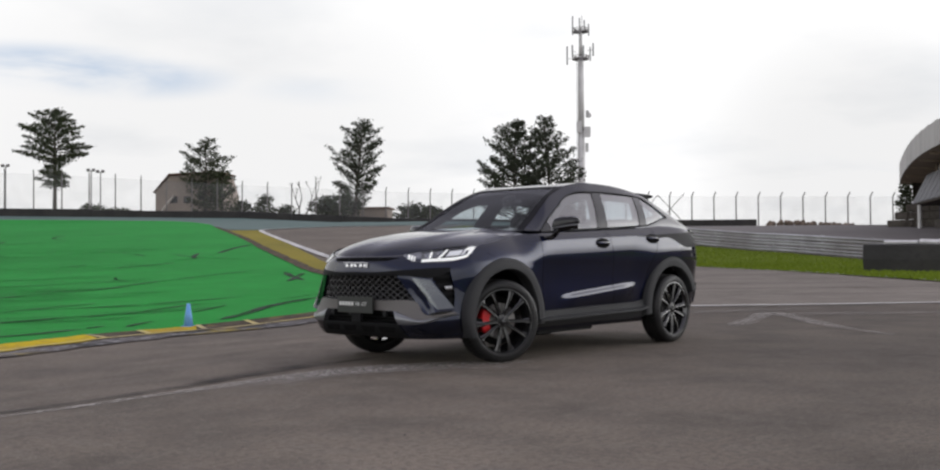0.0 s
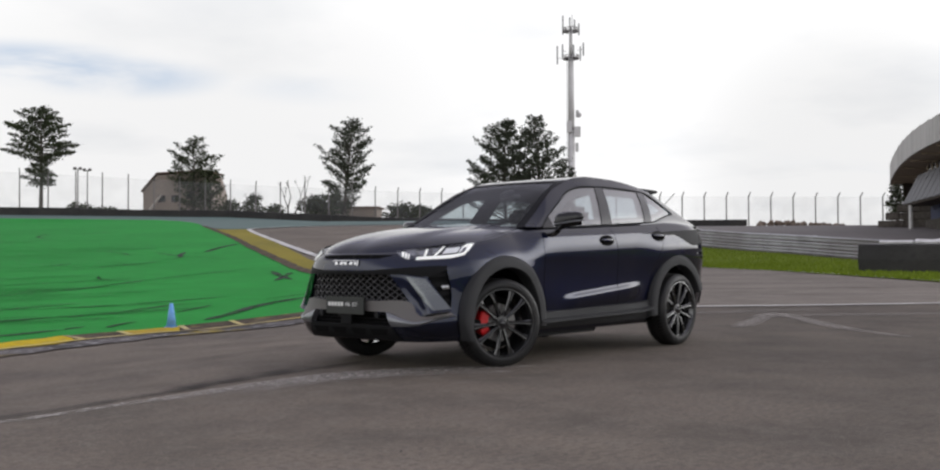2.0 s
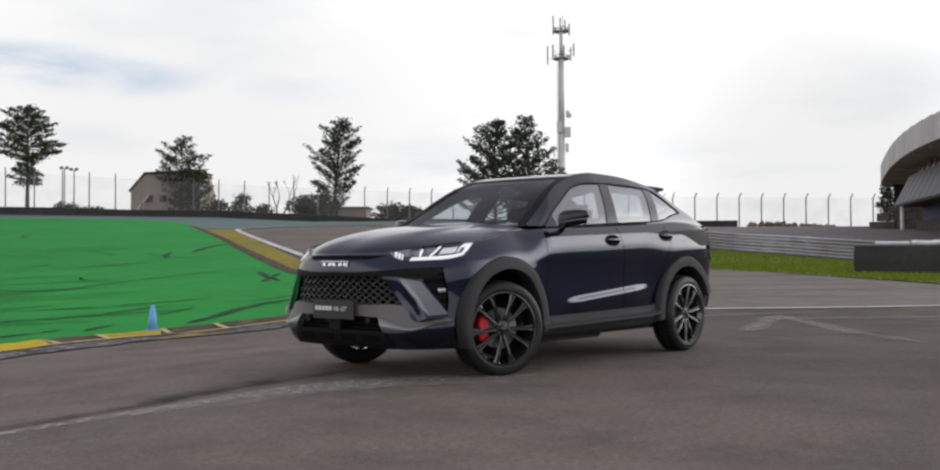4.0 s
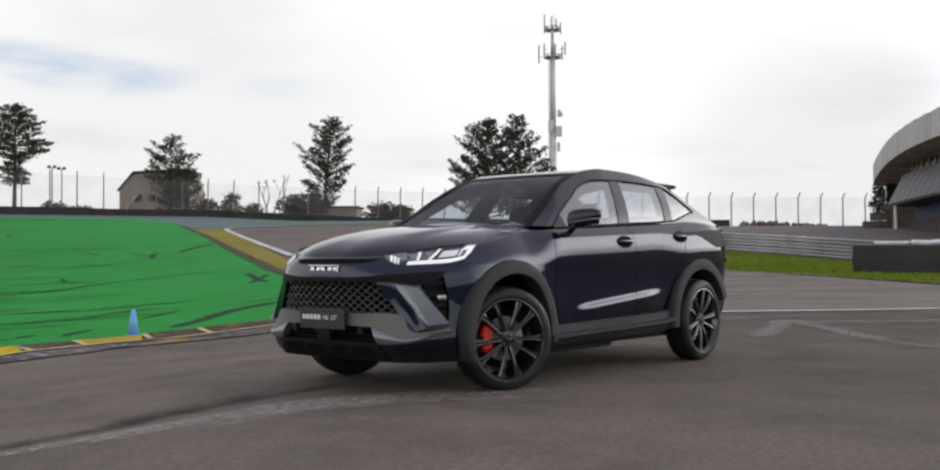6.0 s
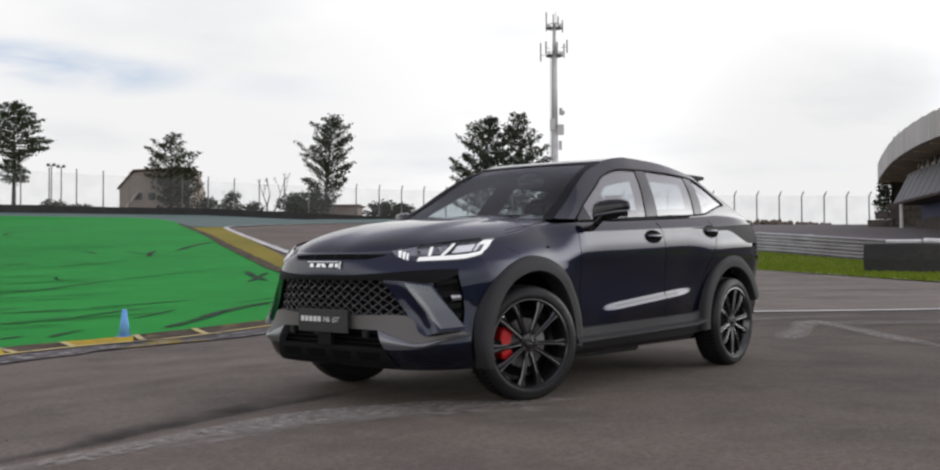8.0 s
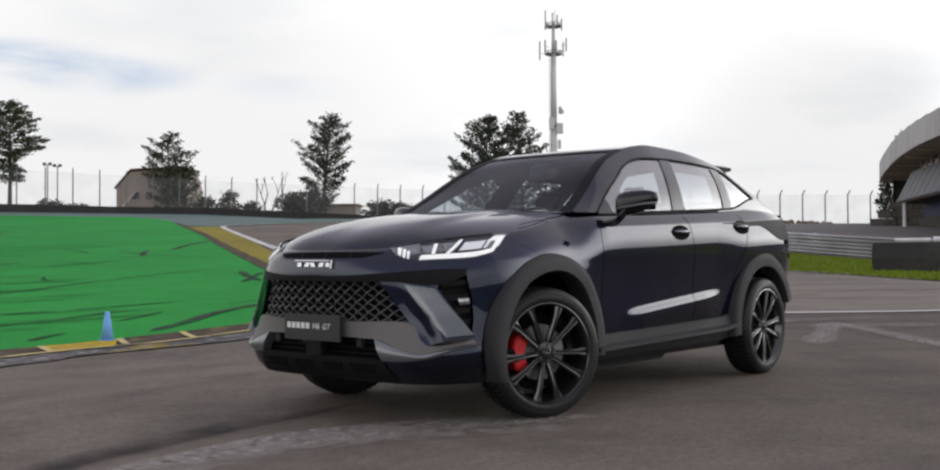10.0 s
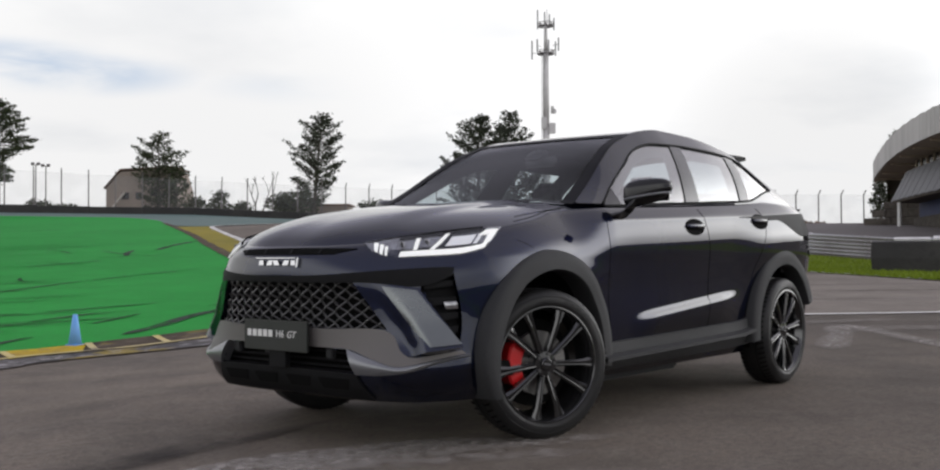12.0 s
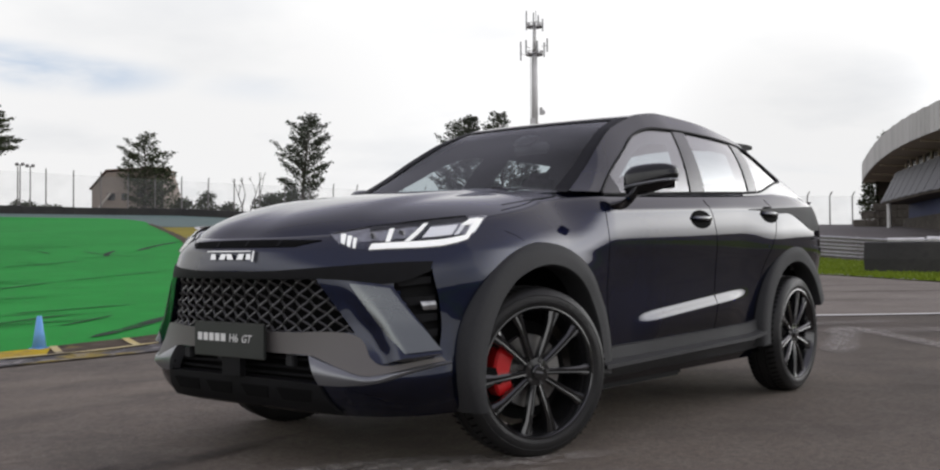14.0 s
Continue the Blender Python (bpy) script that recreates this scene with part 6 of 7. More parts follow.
for side in (1, -1):
    # slanted blade beside the grille, in body colour
    bm = bmesh.new()
    patch(bm, [(0.462, 0.772), (0.55, 0.768), (0.64, 0.758), (0.712, 0.745)], [(0.672, 0.452), (0.72, 0.448), (0.77, 0.452), (0.818, 0.470)], side, 0.006, 0.05, 20, 18, 0.004, 0.062)
    blade_part = sharp_part("bumper_blade", bm, PAINT, car, "slanted glossy navy bumper blade")
    # lighter grey metallic overlay on the outer part only
    bm = bmesh.new()
    patch(bm, [(0.462, 0.762), (0.55, 0.758), (0.64, 0.748), (0.712, 0.735)], [(0.672, 0.470), (0.72, 0.466), (0.77, 0.470), (0.818, 0.486)], side, 0.009, 0.006, 16, 14, 0.004, 0.062, (0.46, 0.95))
    sharp_part("blade_face", bm, GUNMETAL, blade_part, "gunmetal-grey overlay on the blade's outer part")
    # black vent pocket with slats and a small lamp
    vent = part("bumper_vent", bmesh.new(), BLACK, car, "black bumper vent with slats")
    bm = bmesh.new()
    grid(bm, lambda s, t: face_point(side * (0.70 + 0.115 * s + 0.03 * t), 0.83 - 0.35 * t, -0.055), span(0, 1, 6), span(0, 1, 8), None, side < 0)
    bm.to_mesh(vent.data)
    bm.free()
    for z0, y0, y1 in ((0.775, 0.715, 0.804), (0.700, 0.735, 0.809), (0.632, 0.755, 0.811), (0.572, 0.775, 0.812)):
        bm = bmesh.new()
        patch(bm, [(y0, z0), (y1, z0 + 0.006)], [(y0 + 0.016, z0 - 0.034), (y1, z0 - 0.020)], side, -0.012, 0.03, 4, 2)
        sharp_part("slat", bm, BLACK, vent)
    bm = bmesh.new()
    patch(bm, [(0.777, 0.683), (0.808, 0.685)], [(0.782, 0.650), (0.810, 0.653)], side, -0.006, 0.03, 4, 3, 0.004)
    sharp_part("fog_lamp", bm, LAMP_GREY, vent, "small clear lamp")
    # painted edge outside the vent
    bm = bmesh.new()
    patch(bm, [(0.800, 0.830), (0.811, 0.74), (0.815, 0.64), (0.817, 0.55), (0.820, 0.478)], [(0.834, 0.832), (0.846, 0.74), (0.850, 0.64), (0.850, 0.55), (0.846, 0.470)], side, 0.0022, 0.03, 16, 3)
    sharp_part("vent_edge", bm, PAINT, car, "navy edge of the bumper vent")
    # satin grey bumper middle, silver corner
    bm = bmesh.new()
    patch(bm, [(0, 0.562), (0.3, 0.562), (0.585, 0.560), (0.665, 0.468), (0.72, 0.440), (0.825, 0.468)], [(0, 0.478), (0.3, 0.478), (0.44, 0.472), (0.56, 0.432), (0.68, 0.404), (0.835, 0.452)], side, 0.010, 0.06, 34, 5)
    sharp_part("bumper_bar", bm, SKID_GREY, car, "satin grey bumper bar")
    bm = bmesh.new()
    patch(bm, [(0.425, 0.474), (0.56, 0.430), (0.68, 0.402), (0.838, 0.450)], [(0.478, 0.366), (0.60, 0.368), (0.71, 0.384), (0.842, 0.440)], side, 0.014, 0.05, 20, 6, 0.010)
    sharp_part("corner_trim", bm, SILVER, car, "satin silver corner trim")
    # lower lip; near-black patches on it stand in for shaded pockets
    bm = bmesh.new()
    patch(bm, [(0, 0.374), (0.16, 0.374), (0.32, 0.372), (0.478, 0.368)], [(0, 0.262), (0.18, 0.262), (0.36, 0.260), (0.53, 0.256)], side, 0.012, 0.06, 34, 6)
    sharp_part("lower_lip", bm, BLACK, car, "matte black lower lip")
    for y0, y1 in ((0.03, 0.20), (0.25, 0.44)):
        bm = bmesh.new()
        patch(bm, [(y0, 0.345), (y1, 0.345)], [(y0 + 0.02, 0.300), (y1 - 0.02, 0.300)], side, 0.0145, 0.004, 6, 2)
        sharp_part("pocket_shade", bm, VOID, car, "near-black patch painted as a shaded pocket")
# intake bars
for z in (0.455, 0.418, 0.388):
    bm = bmesh.new()
    rows = []
    for i in range(31):
        p = face_point(-0.46 + 0.92 * i / 30, z, -0.045)
        rows.append([bm.verts.new(p + Vector((0.006 * math.cos(a), 0, 0.006 * math.sin(a)))) for a in span(0, 2 * math.pi, 6)[:-1]])
    for i in range(30):
        for k in range(6):
            bm.faces.new((rows[i][k], rows[i + 1][k], rows[i + 1][(k + 1) % 6], rows[i][(k + 1) % 6]))
    bmesh.ops.recalc_face_normals(bm, faces=bm.faces)
    part("intake_bar", bm, BLACK, car, "", True)
for y in (-0.38, -0.13, 0.30):
    bm = bmesh.new()
    c = face_point(y, 0.452, -0.028)
    box(bm, c, (0.03, 0.045, 0.05))
    bmesh.ops.bevel(bm, geom=bm.edges[:], offset=0.005, segments=2, affect="EDGES")
    part("parking_sensor", bm, CLADDING, car, "grey sensor block")
# slot under the bonnet edge, its shade a flat near-black strip
bm = bmesh.new()
patch(bm, [(-0.36, 0.919), (-0.2, 0.924), (0.0, 0.926), (0.2, 0.926), (0.44, 0.922)], [(-0.31, 0.897), (-0.2, 0.896), (0.0, 0.896), (0.2, 0.896), (0.34, 0.897)], 1, 0.003, 0.004, 30, 2)
sharp_part("bonnet_slot", bm, VOID, car, "narrow near-black strip for the shade in the bonnet-edge slot")
for y in (-0.3, -0.12, 0.07, 0.25):
    bm = bmesh.new()
    patch(bm, [(y, 0.921), (y + 0.014, 0.921)], [(y, 0.898), (y + 0.014, 0.898)], 1, 0.006, 0.004, 2, 2)
    sharp_part("slot_rib", bm, BLACK, car)
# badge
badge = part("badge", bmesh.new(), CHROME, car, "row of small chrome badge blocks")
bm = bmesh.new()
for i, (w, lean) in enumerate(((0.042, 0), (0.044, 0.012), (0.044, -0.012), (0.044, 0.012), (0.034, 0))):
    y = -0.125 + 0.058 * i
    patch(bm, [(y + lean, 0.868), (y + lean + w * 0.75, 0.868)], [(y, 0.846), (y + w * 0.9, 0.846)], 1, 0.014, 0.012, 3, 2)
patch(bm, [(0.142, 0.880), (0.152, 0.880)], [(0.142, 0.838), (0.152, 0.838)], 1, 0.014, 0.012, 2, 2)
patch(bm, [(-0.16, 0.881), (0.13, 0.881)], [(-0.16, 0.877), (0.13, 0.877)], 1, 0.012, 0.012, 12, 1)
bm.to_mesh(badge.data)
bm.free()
# display plate on its bracket
bm = bmesh.new()
box(bm, (2.318, 0, 0.44), (0.03, 0.115, 0.13))
part("plate_bracket", bm, BLACK, car, "black plate bracket")
bm = bmesh.new()
box(bm, (2.340, 0, 0.522), (0.014, 0.45, 0.142))
bmesh.ops.bevel(bm, geom=bm.edges[:], offset=0.004, segments=2, affect="EDGES")
plate = part("display_plate", bm, PLATE_BLACK, car, "black display plate with white print")


def words(text, size, x, y, z, mat, parent, shear=0.0):
    cu = bpy.data.curves.new("lettering", "FONT")
    cu.body, cu.size, cu.extrude, cu.shear, cu.align_x = text, size, 0.001, shear, "LEFT"
    ob = bpy.data.objects.new("lettering", cu)
    me = bpy.data.meshes.new_from_object(ob)
    bpy.data.objects.remove(ob)
    me.materials.append(mat)
    o = new("lettering", me)
    o.parent = parent
    o.matrix_world = Matrix.Translation((x, y, z)) @ Matrix(((0, 0, 1, 0), (1, 0, 0, 0), (0, 1, 0, 0), (0, 0, 0, 1)))
    return tagged(o, "white model lettering")


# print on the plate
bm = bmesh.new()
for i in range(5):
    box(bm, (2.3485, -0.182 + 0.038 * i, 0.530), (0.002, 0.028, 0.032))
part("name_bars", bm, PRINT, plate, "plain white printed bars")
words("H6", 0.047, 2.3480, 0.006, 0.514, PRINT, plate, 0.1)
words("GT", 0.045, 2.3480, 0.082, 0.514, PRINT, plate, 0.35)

# headlamps
LT = [(0.452, 0.946), (0.571, 0.967), (0.683, 0.986), (0.768, 1.004), (0.828, 1.022)]
LB = [(0.463, 0.941), (0.576, 0.886), (0.695, 0.886), (0.800, 0.897), (0.841, 0.929)]


def lamp_line(t):
    return [tuple(Vector(a).lerp(Vector(b), t)) for a, b in zip(LT, LB)]


def lamp_patch(bm, s0, s1, t0, t1, side, off, thick, nu=8, nv=3, lean=0.0):
    """A piece of the lamp between shares of its length and depth; lean slides its top edge outwards."""
    top, bot = lamp_line(t0), lamp_line(t1)
    patch(bm, [tuple(curve_at(top, min(max(s0 + lean + (s1 - s0) * i / 6, 0), 1))) for i in range(7)], [tuple(curve_at(bot, s0 + (s1 - s0) * i / 6)) for i in range(7)], side, off, thick, nu, nv)


for side in (1, -1):
    bm = bmesh.new()
    lamp_patch(bm, 0, 1, -0.04, 1.04, side, 0.000, 0.02, 30, 4)
    lamp = sharp_part("headlamp", bm, LAMP_GREY, car, "slim angular headlamp with white light bars")
    # dark strips run along the top and between the lamp's pieces
    for name, mat, s0, s1, t0, t1, o, lean in (
            ("light_bar", LAMP_BAR, 0.36, 0.955, 0.76, 0.99, 0.007, 0), ("light_bar", LAMP_BAR, 0.90, 0.955, 0.10, 0.80, 0.007, 0.03), ("light_bar", LAMP_BAR, 0.835, 0.90, 0.08, 0.30, 0.007, 0.05),
            ("reflector", LAMP_WHITE, 0.905, 0.985, 0.16, 0.72, 0.006, 0.0), ("reflector", LAMP_WHITE, 0.63, 0.80, 0.24, 0.62, 0.006, 0.02), ("reflector", LAMP_WHITE, 0.815, 0.845, 0.22, 0.66, 0.006, 0.03),
            ("light_slash", LAMP_BAR, 0.545, 0.575, 0.06, 0.74, 0.0075, 0.055), ("light_slash", LAMP_BAR, 0.435, 0.462, 0.16, 0.72, 0.007, -0.03), ("reflector", LAMP_GREY, 0.47, 0.545, 0.20, 0.62, 0.006, 0.03),
            ("dark_lamp_strip", GLOSS_BLACK, 0.28, 0.88, -0.02, 0.12, 0.0065, 0), ("dark_lamp_strip", GLOSS_BLACK, 0.34, 0.88, 0.66, 0.75, 0.0060, 0), ("dark_lamp_strip", GLOSS_BLACK, 0.592, 0.615, 0.14, 0.74, 0.0062, 0.04),
            ("light_slash", LAMP_BAR, 0.145, 0.180, 0.28, 0.95, 0.007, -0.035), ("light_slash", LAMP_BAR, 0.200, 0.228, 0.40, 0.95, 0.007, -0.035), ("light_slash", LAMP_BAR, 0.248, 0.270, 0.50, 0.95, 0.007, -0.035)):
        bm = bmesh.new()
        lamp_patch(bm, s0, s1, t0, t1, side, o, 0.006, 12, 2, lean)
        sharp_part(name, bm, mat, lamp)
    # two round projectors behind the cover
    for s0, r in ((0.335, 0.015), (0.500, 0.017)):
        c = curve_at(lamp_line(0.42), s0)
        c = face_point(side * c.x, c.y, 0.002)
        bm = bmesh.new()
        bmesh.ops.create_uvsphere(bm, u_segments=20, v_segments=12, radius=r, matrix=Matrix.Translation(c) @ Matrix.Diagonal((0.5, 1, 1, 1)))
        part("projector", bm, GLOSS_BLACK, lamp, "round dark projector lens", True)
        bm = bmesh.new()
        for k in range(20):
            a0, a1 = 2 * math.pi * k / 20, 2 * math.pi * (k + 1) / 20
            tube(bm, c + Vector((0.004, r * math.cos(a0), r * math.sin(a0))), c + Vector((0.004, r * math.cos(a1), r * math.sin(a1))), 0.0035, 0.0035, 5)
        part("projector_ring", bm, CHROME, lamp, "bright projector ring", True)
    bm = bmesh.new()
    lamp_patch(bm, 0, 1, 0, 1, side, 0.012, 0.010, 30, 4)
    sharp_part("clear_cover", bm, LAMP_GLASS, lamp, "clear lamp cover").visible_shadow = False
    # dark joint along the top
    bm = bmesh.new()
    lamp_patch(bm, 0.04, 0.86, -0.10, -0.03, side, 0.004, 0.008, 16, 1)
    sharp_part("lamp_seal", bm, VOID, lamp)


# ---- wheel arches, sills, doors ----
def side_y(x, z, side, off=0.0):
    return Vector((x, side * (outline_y(x, z) + off), z))


def arch(bm, ax, side, r_in, r_out, a0, a1, flare, n=48):
    """A broad moulded arch trim round a wheel."""
    degrees = math.degrees
    prof = ((r_in + 0.01, -0.12), (r_in, -0.012), (r_in + 0.008, 0.0), (r_in + 0.05, 0.0), (r_out - 0.014, -0.006), (r_out, -0.02), (r_out + 0.004, None))
    rows = []
    for i in range(n + 1):
        a = radians(a0 + (a1 - a0) * i / n)
        row = []
        for k, (r, o) in enumerate(prof):
            if ax > 0 and k > 2:
                r -= 0.045 * ease((6 - degrees(a)) / 23)
            # the trim squares off a little towards its feet
            rx = r * (1 - 0.012 * abs(math.cos(a)) ** 3)
            x, z = ax + rx * math.cos(a), WHEEL_Z + 0.01 + r * math.sin(a)
            z = max(z, 0.24)
            skin = outline_y(x, z)
            y = skin - 0.02 if o is None else max(flare, skin + 0.014) + o
            row.append(bm.verts.new((x, side * y, z)))
        rows.append(row)
    for i in range(n):
        for j in range(len(prof) - 1):
            bm.faces.new((rows[i][j], rows[i + 1][j], rows[i + 1][j + 1], rows[i][j + 1]))
    bmesh.ops.recalc_face_normals(bm, faces=bm.faces)


for side in (1, -1):
    for ax, a0, a1, flare in ((AXLE, -17, 187, 0.918), (REAR_AXLE, -6, 160, 0.948)):
        bm = bmesh.new()
        arch(bm, ax, side, 0.440, 0.546, a0, a1, flare)
        sharp_part("wheel_arch_trim", bm, CLADDING, car, "broad matte grey wheel-arch cladding", 50)
        # dark liner inside the arch
        bm = bmesh.new()
        grid(bm, lambda a, y: Vector((ax + 0.455 * math.cos(a), side * y, WHEEL_Z + 0.02 + 0.455 * math.sin(a))), span(radians(-14), radians(194), 30), span(0.45, 0.87, 4), None, side < 0)
        grid(bm, lambda a, r: Vector((ax + r * math.cos(a), side * 0.50, WHEEL_Z + 0.02 + r * math.sin(a))), span(radians(-12), radians(192), 30), span(0.02, 0.46, 3), None, side < 0)
        part("arch_liner", bm, VOID, car, "black wheel-arch liner", True)
    # sill cladding with its step
    bm = bmesh.new()
    prof = ((0.43, 0.001), (0.425, 0.016), (0.40, 0.022), (0.372, 0.030), (0.356, 0.070), (0.336, 0.074), (0.324, 0.032), (0.285, 0.015), (0.262, -0.04), (0.26, -0.2))
    rows = []
    for i in range(31):
        x = 0.93 - 1.87 * i / 30
        rise = 0.035 * i / 30 + 0.02 * ease((i - 26) / 4)
        rows.append([bm.verts.new(side_y(x, z + rise * (1 if z > 0.3 else 0.4), side, o)) for z, o in prof])
    for i in range(30):
        for j in range(len(prof) - 1):
            bm.faces.new((rows[i][j], rows[i + 1][j], rows[i + 1][j + 1], rows[i][j + 1]))
    bmesh.ops.recalc_face_normals(bm, faces=bm.faces)
    sharp_part("sill_cladding", bm, CLADDING, car, "matte grey sill cladding with a step", 40)
    bm = bmesh.new()
    box(bm, (0.35, side * 0.70, 0.235), (0.9, 0.18, 0.05))
    bmesh.ops.bevel(bm, geom=bm.edges[:], offset=0.015, segments=2, affect="EDGES")
    part("underfloor_shield", bm, BLACK, car)
    # rear bumper cladding
    bm = bmesh.new()
    grid(bm, lambda u, v: shell_point(u, v, side, -0.014), span(2.40, 3, 24), span(0, 0.28, 6), None, side < 0)
    part("rear_bumper_trim", bm, CLADDING, car, "matte grey rear bumper cladding", True)

    # shut lines: fine dark grooves
    def groove(name, pts, r=0.0030, off=-0.0008):
        g = bmesh.new()
        prev = None
        for i in range(37):
            q = curve_at(pts, i / 36)
            p = side_y(q.x, q.y, side, off)
            if prev is not None:
                tube(g, prev, p, r, r, 5)
            prev = p
        part(name, g, VOID, car)
    groove("door_gap", [(0.865, 1.115), (0.875, 1.0), (0.865, 0.85), (0.855, 0.65), (0.80, 0.44)])
    groove("door_gap", [(-0.215, 1.165), (-0.26, 1.05), (-0.295, 0.9), (-0.305, 0.65), (-0.30, 0.44)])
    groove("door_gap", [(-1.06, 1.20), (-1.10, 1.10), (-1.06, 0.98), (-0.94, 0.80), (-0.87, 0.60), (-0.86, 0.45)])
    groove("wing_gap", [(1.60, 0.962), (1.55, 0.945), (1.51, 0.922)], 0.0018)

    # shut line round the bonnet's rear corner
    g = bmesh.new()
    rows = []
    for i in range(41):
        q = curve_at([(0.985, 0.30), (0.968, 0.52), (0.965, 0.64), (0.99, 0.705), (1.06, 0.735), (1.25, 0.755), (1.5, 0.765)], i / 40)
        p = Vector((q.x, side * q.y, bonnet_z(q.x, q.y) - 0.0005))
        rows.append([g.verts.new(p + Vector((0.0022 * math.cos(a), 0.0022 * math.cos(a), 0.0022 * math.sin(a)))) for a in span(0, 2 * math.pi, 5)[:-1]])
    for i in range(40):
        for k in range(5):
            g.faces.new((rows[i][k], rows[i + 1][k], rows[i + 1][(k + 1) % 5], rows[i][(k + 1) % 5]))
    part("bonnet_gap", g, VOID, car)

    # door handles; flat near-black discs stand in for their shaded cups
    for hx, hz in ((-0.10, 1.055), (-1.02, 1.108)):
        handle = tagged(new("door_handle"), "dark flush door handle in its cup")
        handle.parent = car
        g = bmesh.new()
        n = 26
        ring = [side_y(hx + 0.120 * math.cos(2 * math.pi * i / n), hz + 0.050 * math.sin(2 * math.pi * i / n), side, 0.0025) for i in range(n)]
        vs = [g.verts.new(p) for p in ring]
        g.faces.new(vs if side > 0 else vs[::-1])
        part("cup_shade", g, VOID, handle)
        g = bmesh.new()
        rows = []
        for i in range(17):
            s = -1 + 2 * i / 16
            rad = 0.016 * math.sqrt(max(1 - abs(s) ** 3, 0.02))
            c = side_y(hx + 0.120 * s, hz + 0.004, side, 0.020 - 0.014 * s * s)
            rows.append([g.verts.new(c + Vector((0, side * 0.65 * rad * math.cos(a), rad * math.sin(a)))) for a in [2 * math.pi * k / 8 for k in range(8)]])
        for i in range(16):
            for k in range(8):
                g.faces.new((rows[i][k], rows[i + 1][k], rows[i + 1][(k + 1) % 8], rows[i][(k + 1) % 8]))
        bmesh.ops.recalc_face_normals(g, faces=g.faces)
        part("handle_bar", g, PAINT, handle, "", True)

    # door mirror
    mirror = tagged(new("door_mirror"), "gloss black door mirror on an arm")
    mirror.parent = car
    mirror.location = (0, 0, 0) if side > 0 else (-0.08, 0.07, -0.035)
    g = bmesh.new()
    bmesh.ops.create_uvsphere(g, u_segments=40, v_segments=24, radius=1.0)
    for v in g.verts:
        p = v.co.copy()
        e = 3.0
        k = (abs(p.x) ** e + abs(p.y) ** e + abs(p.z) ** e) ** (-1 / e)
        p *= k
        x = p.x * 0.072 * (1 - 0.25 * max(p.y, 0))
        if p.x < 0:
            x *= 0.55
        z = p.z * (0.068 - 0.010 * p.y) + (0.016 * p.y if p.z > 0 else 0.016 * p.y + 0.012 * p.y)
        v.co = Vector((x - 0.03 * p.y, side * p.y * 0.122, z))
    bmesh.ops.translate(g, verts=g.verts, vec=(0.660, side * 1.030, 1.228))
    part("mirror_housing", g, GLOSS_BLACK, mirror, "", True)
    g = bmesh.new()
    # one bent arm from the door skin up into the housing
    bend = ((0.765, 0.835, 1.092, 0.070, 0.022), (0.752, 0.885, 1.096, 0.062, 0.024), (0.738, 0.926, 1.106, 0.052, 0.032), (0.724, 0.948, 1.130, 0.048, 0.040), (0.706, 0.966, 1.162, 0.046, 0.044), (0.690, 0.984, 1.205, 0.046, 0.044))
    rows = []
    for i in range(26):
        x, y, z, rx, rr = (table(i / 25, (0, 0.2, 0.4, 0.6, 0.8, 1.0), [b[k] for b in bend]) for k in range(5))
        lean = min(i / 16, 1) * 1.0
        rows.append([g.verts.new((x + rx * math.cos(a), side * (y + rr * math.sin(a) * math.sin(lean)), z + rr * math.sin(a) * math.cos(lean))) for a in span(0, 2 * math.pi, 18)[:-1]])
    for i in range(25):
        for k in range(18):
            g.faces.new((rows[i][k], rows[i + 1][k], rows[i + 1][(k + 1) % 18], rows[i][(k + 1) % 18]))
    bmesh.ops.recalc_face_normals(g, faces=g.faces)
    part("mirror_arm", g, GLOSS_BLACK, mirror, "", True)
    g = bmesh.new()
    prev = None
    for i in range(21):
        s = -1 + 2 * i / 20
        p = Vector((0.660 + 0.080 * math.sqrt(max(1 - abs(s) ** 3, 0)) - 0.03 * s, side * (1.030 + s * 0.118), 1.200 + 0.018 * s))
        if prev is not None:
            tube(g, prev, p, 0.007, 0.007, 6)
        prev = p
    part("mirror_trim", g, SILVER, mirror, "thin grey strip", True)
    g = bmesh.new()
    box(g, (0.613, side * 1.030, 1.228), (0.006, 0.20, 0.10))
    part("mirror_glass", g, CHROME, mirror)

    # tail lamp; its forward blade is matte black in place of a dark reflection
    g = bmesh.new()
    def blade(x, q):
        top = 1.132 + 0.052 * (-0.74 - x)
        return side_y(x, top - (0.004 + 0.030 * ease((-0.74 - x) / 0.5) + 0.13 * ease((-1.30 - x) / 0.45)) * q, side, 0.003)
    grid(g, blade, span(-0.74, -2.02, 44), span(0, 1, 6), None, side < 0)
    part("lamp_blade", g, BORDER, car, "tail lamp blade, matte black for the dark ground it mirrors", True)
    g = bmesh.new()
    grid(g, lambda u, v: shell_point(u, 0.80 + 0.13 * v, side, -0.006), span(2.34, 2.72, 16), span(0, 1, 4), None, side < 0)
    part("tail_lamp", g, RED_LENS, car, "dark red tail lamp", True)

# spoiler at the roof's rear edge, lip on the tail
bm = bmesh.new()
rows = []
for i in range(25):
    y = -0.55 + 1.1 * i / 24
    z = 1.645 - 0.05 * abs(y / 0.55) ** 2.5
    rows.append([bm.verts.new(p) for p in ((-1.40, y, z - 0.005), (-1.52, y, z + 0.012), (-1.66 + 0.05 * abs(y), y, z + 0.010), (-1.665 + 0.05 * abs(y), y, z - 0.014), (-1.52, y, z - 0.035))])
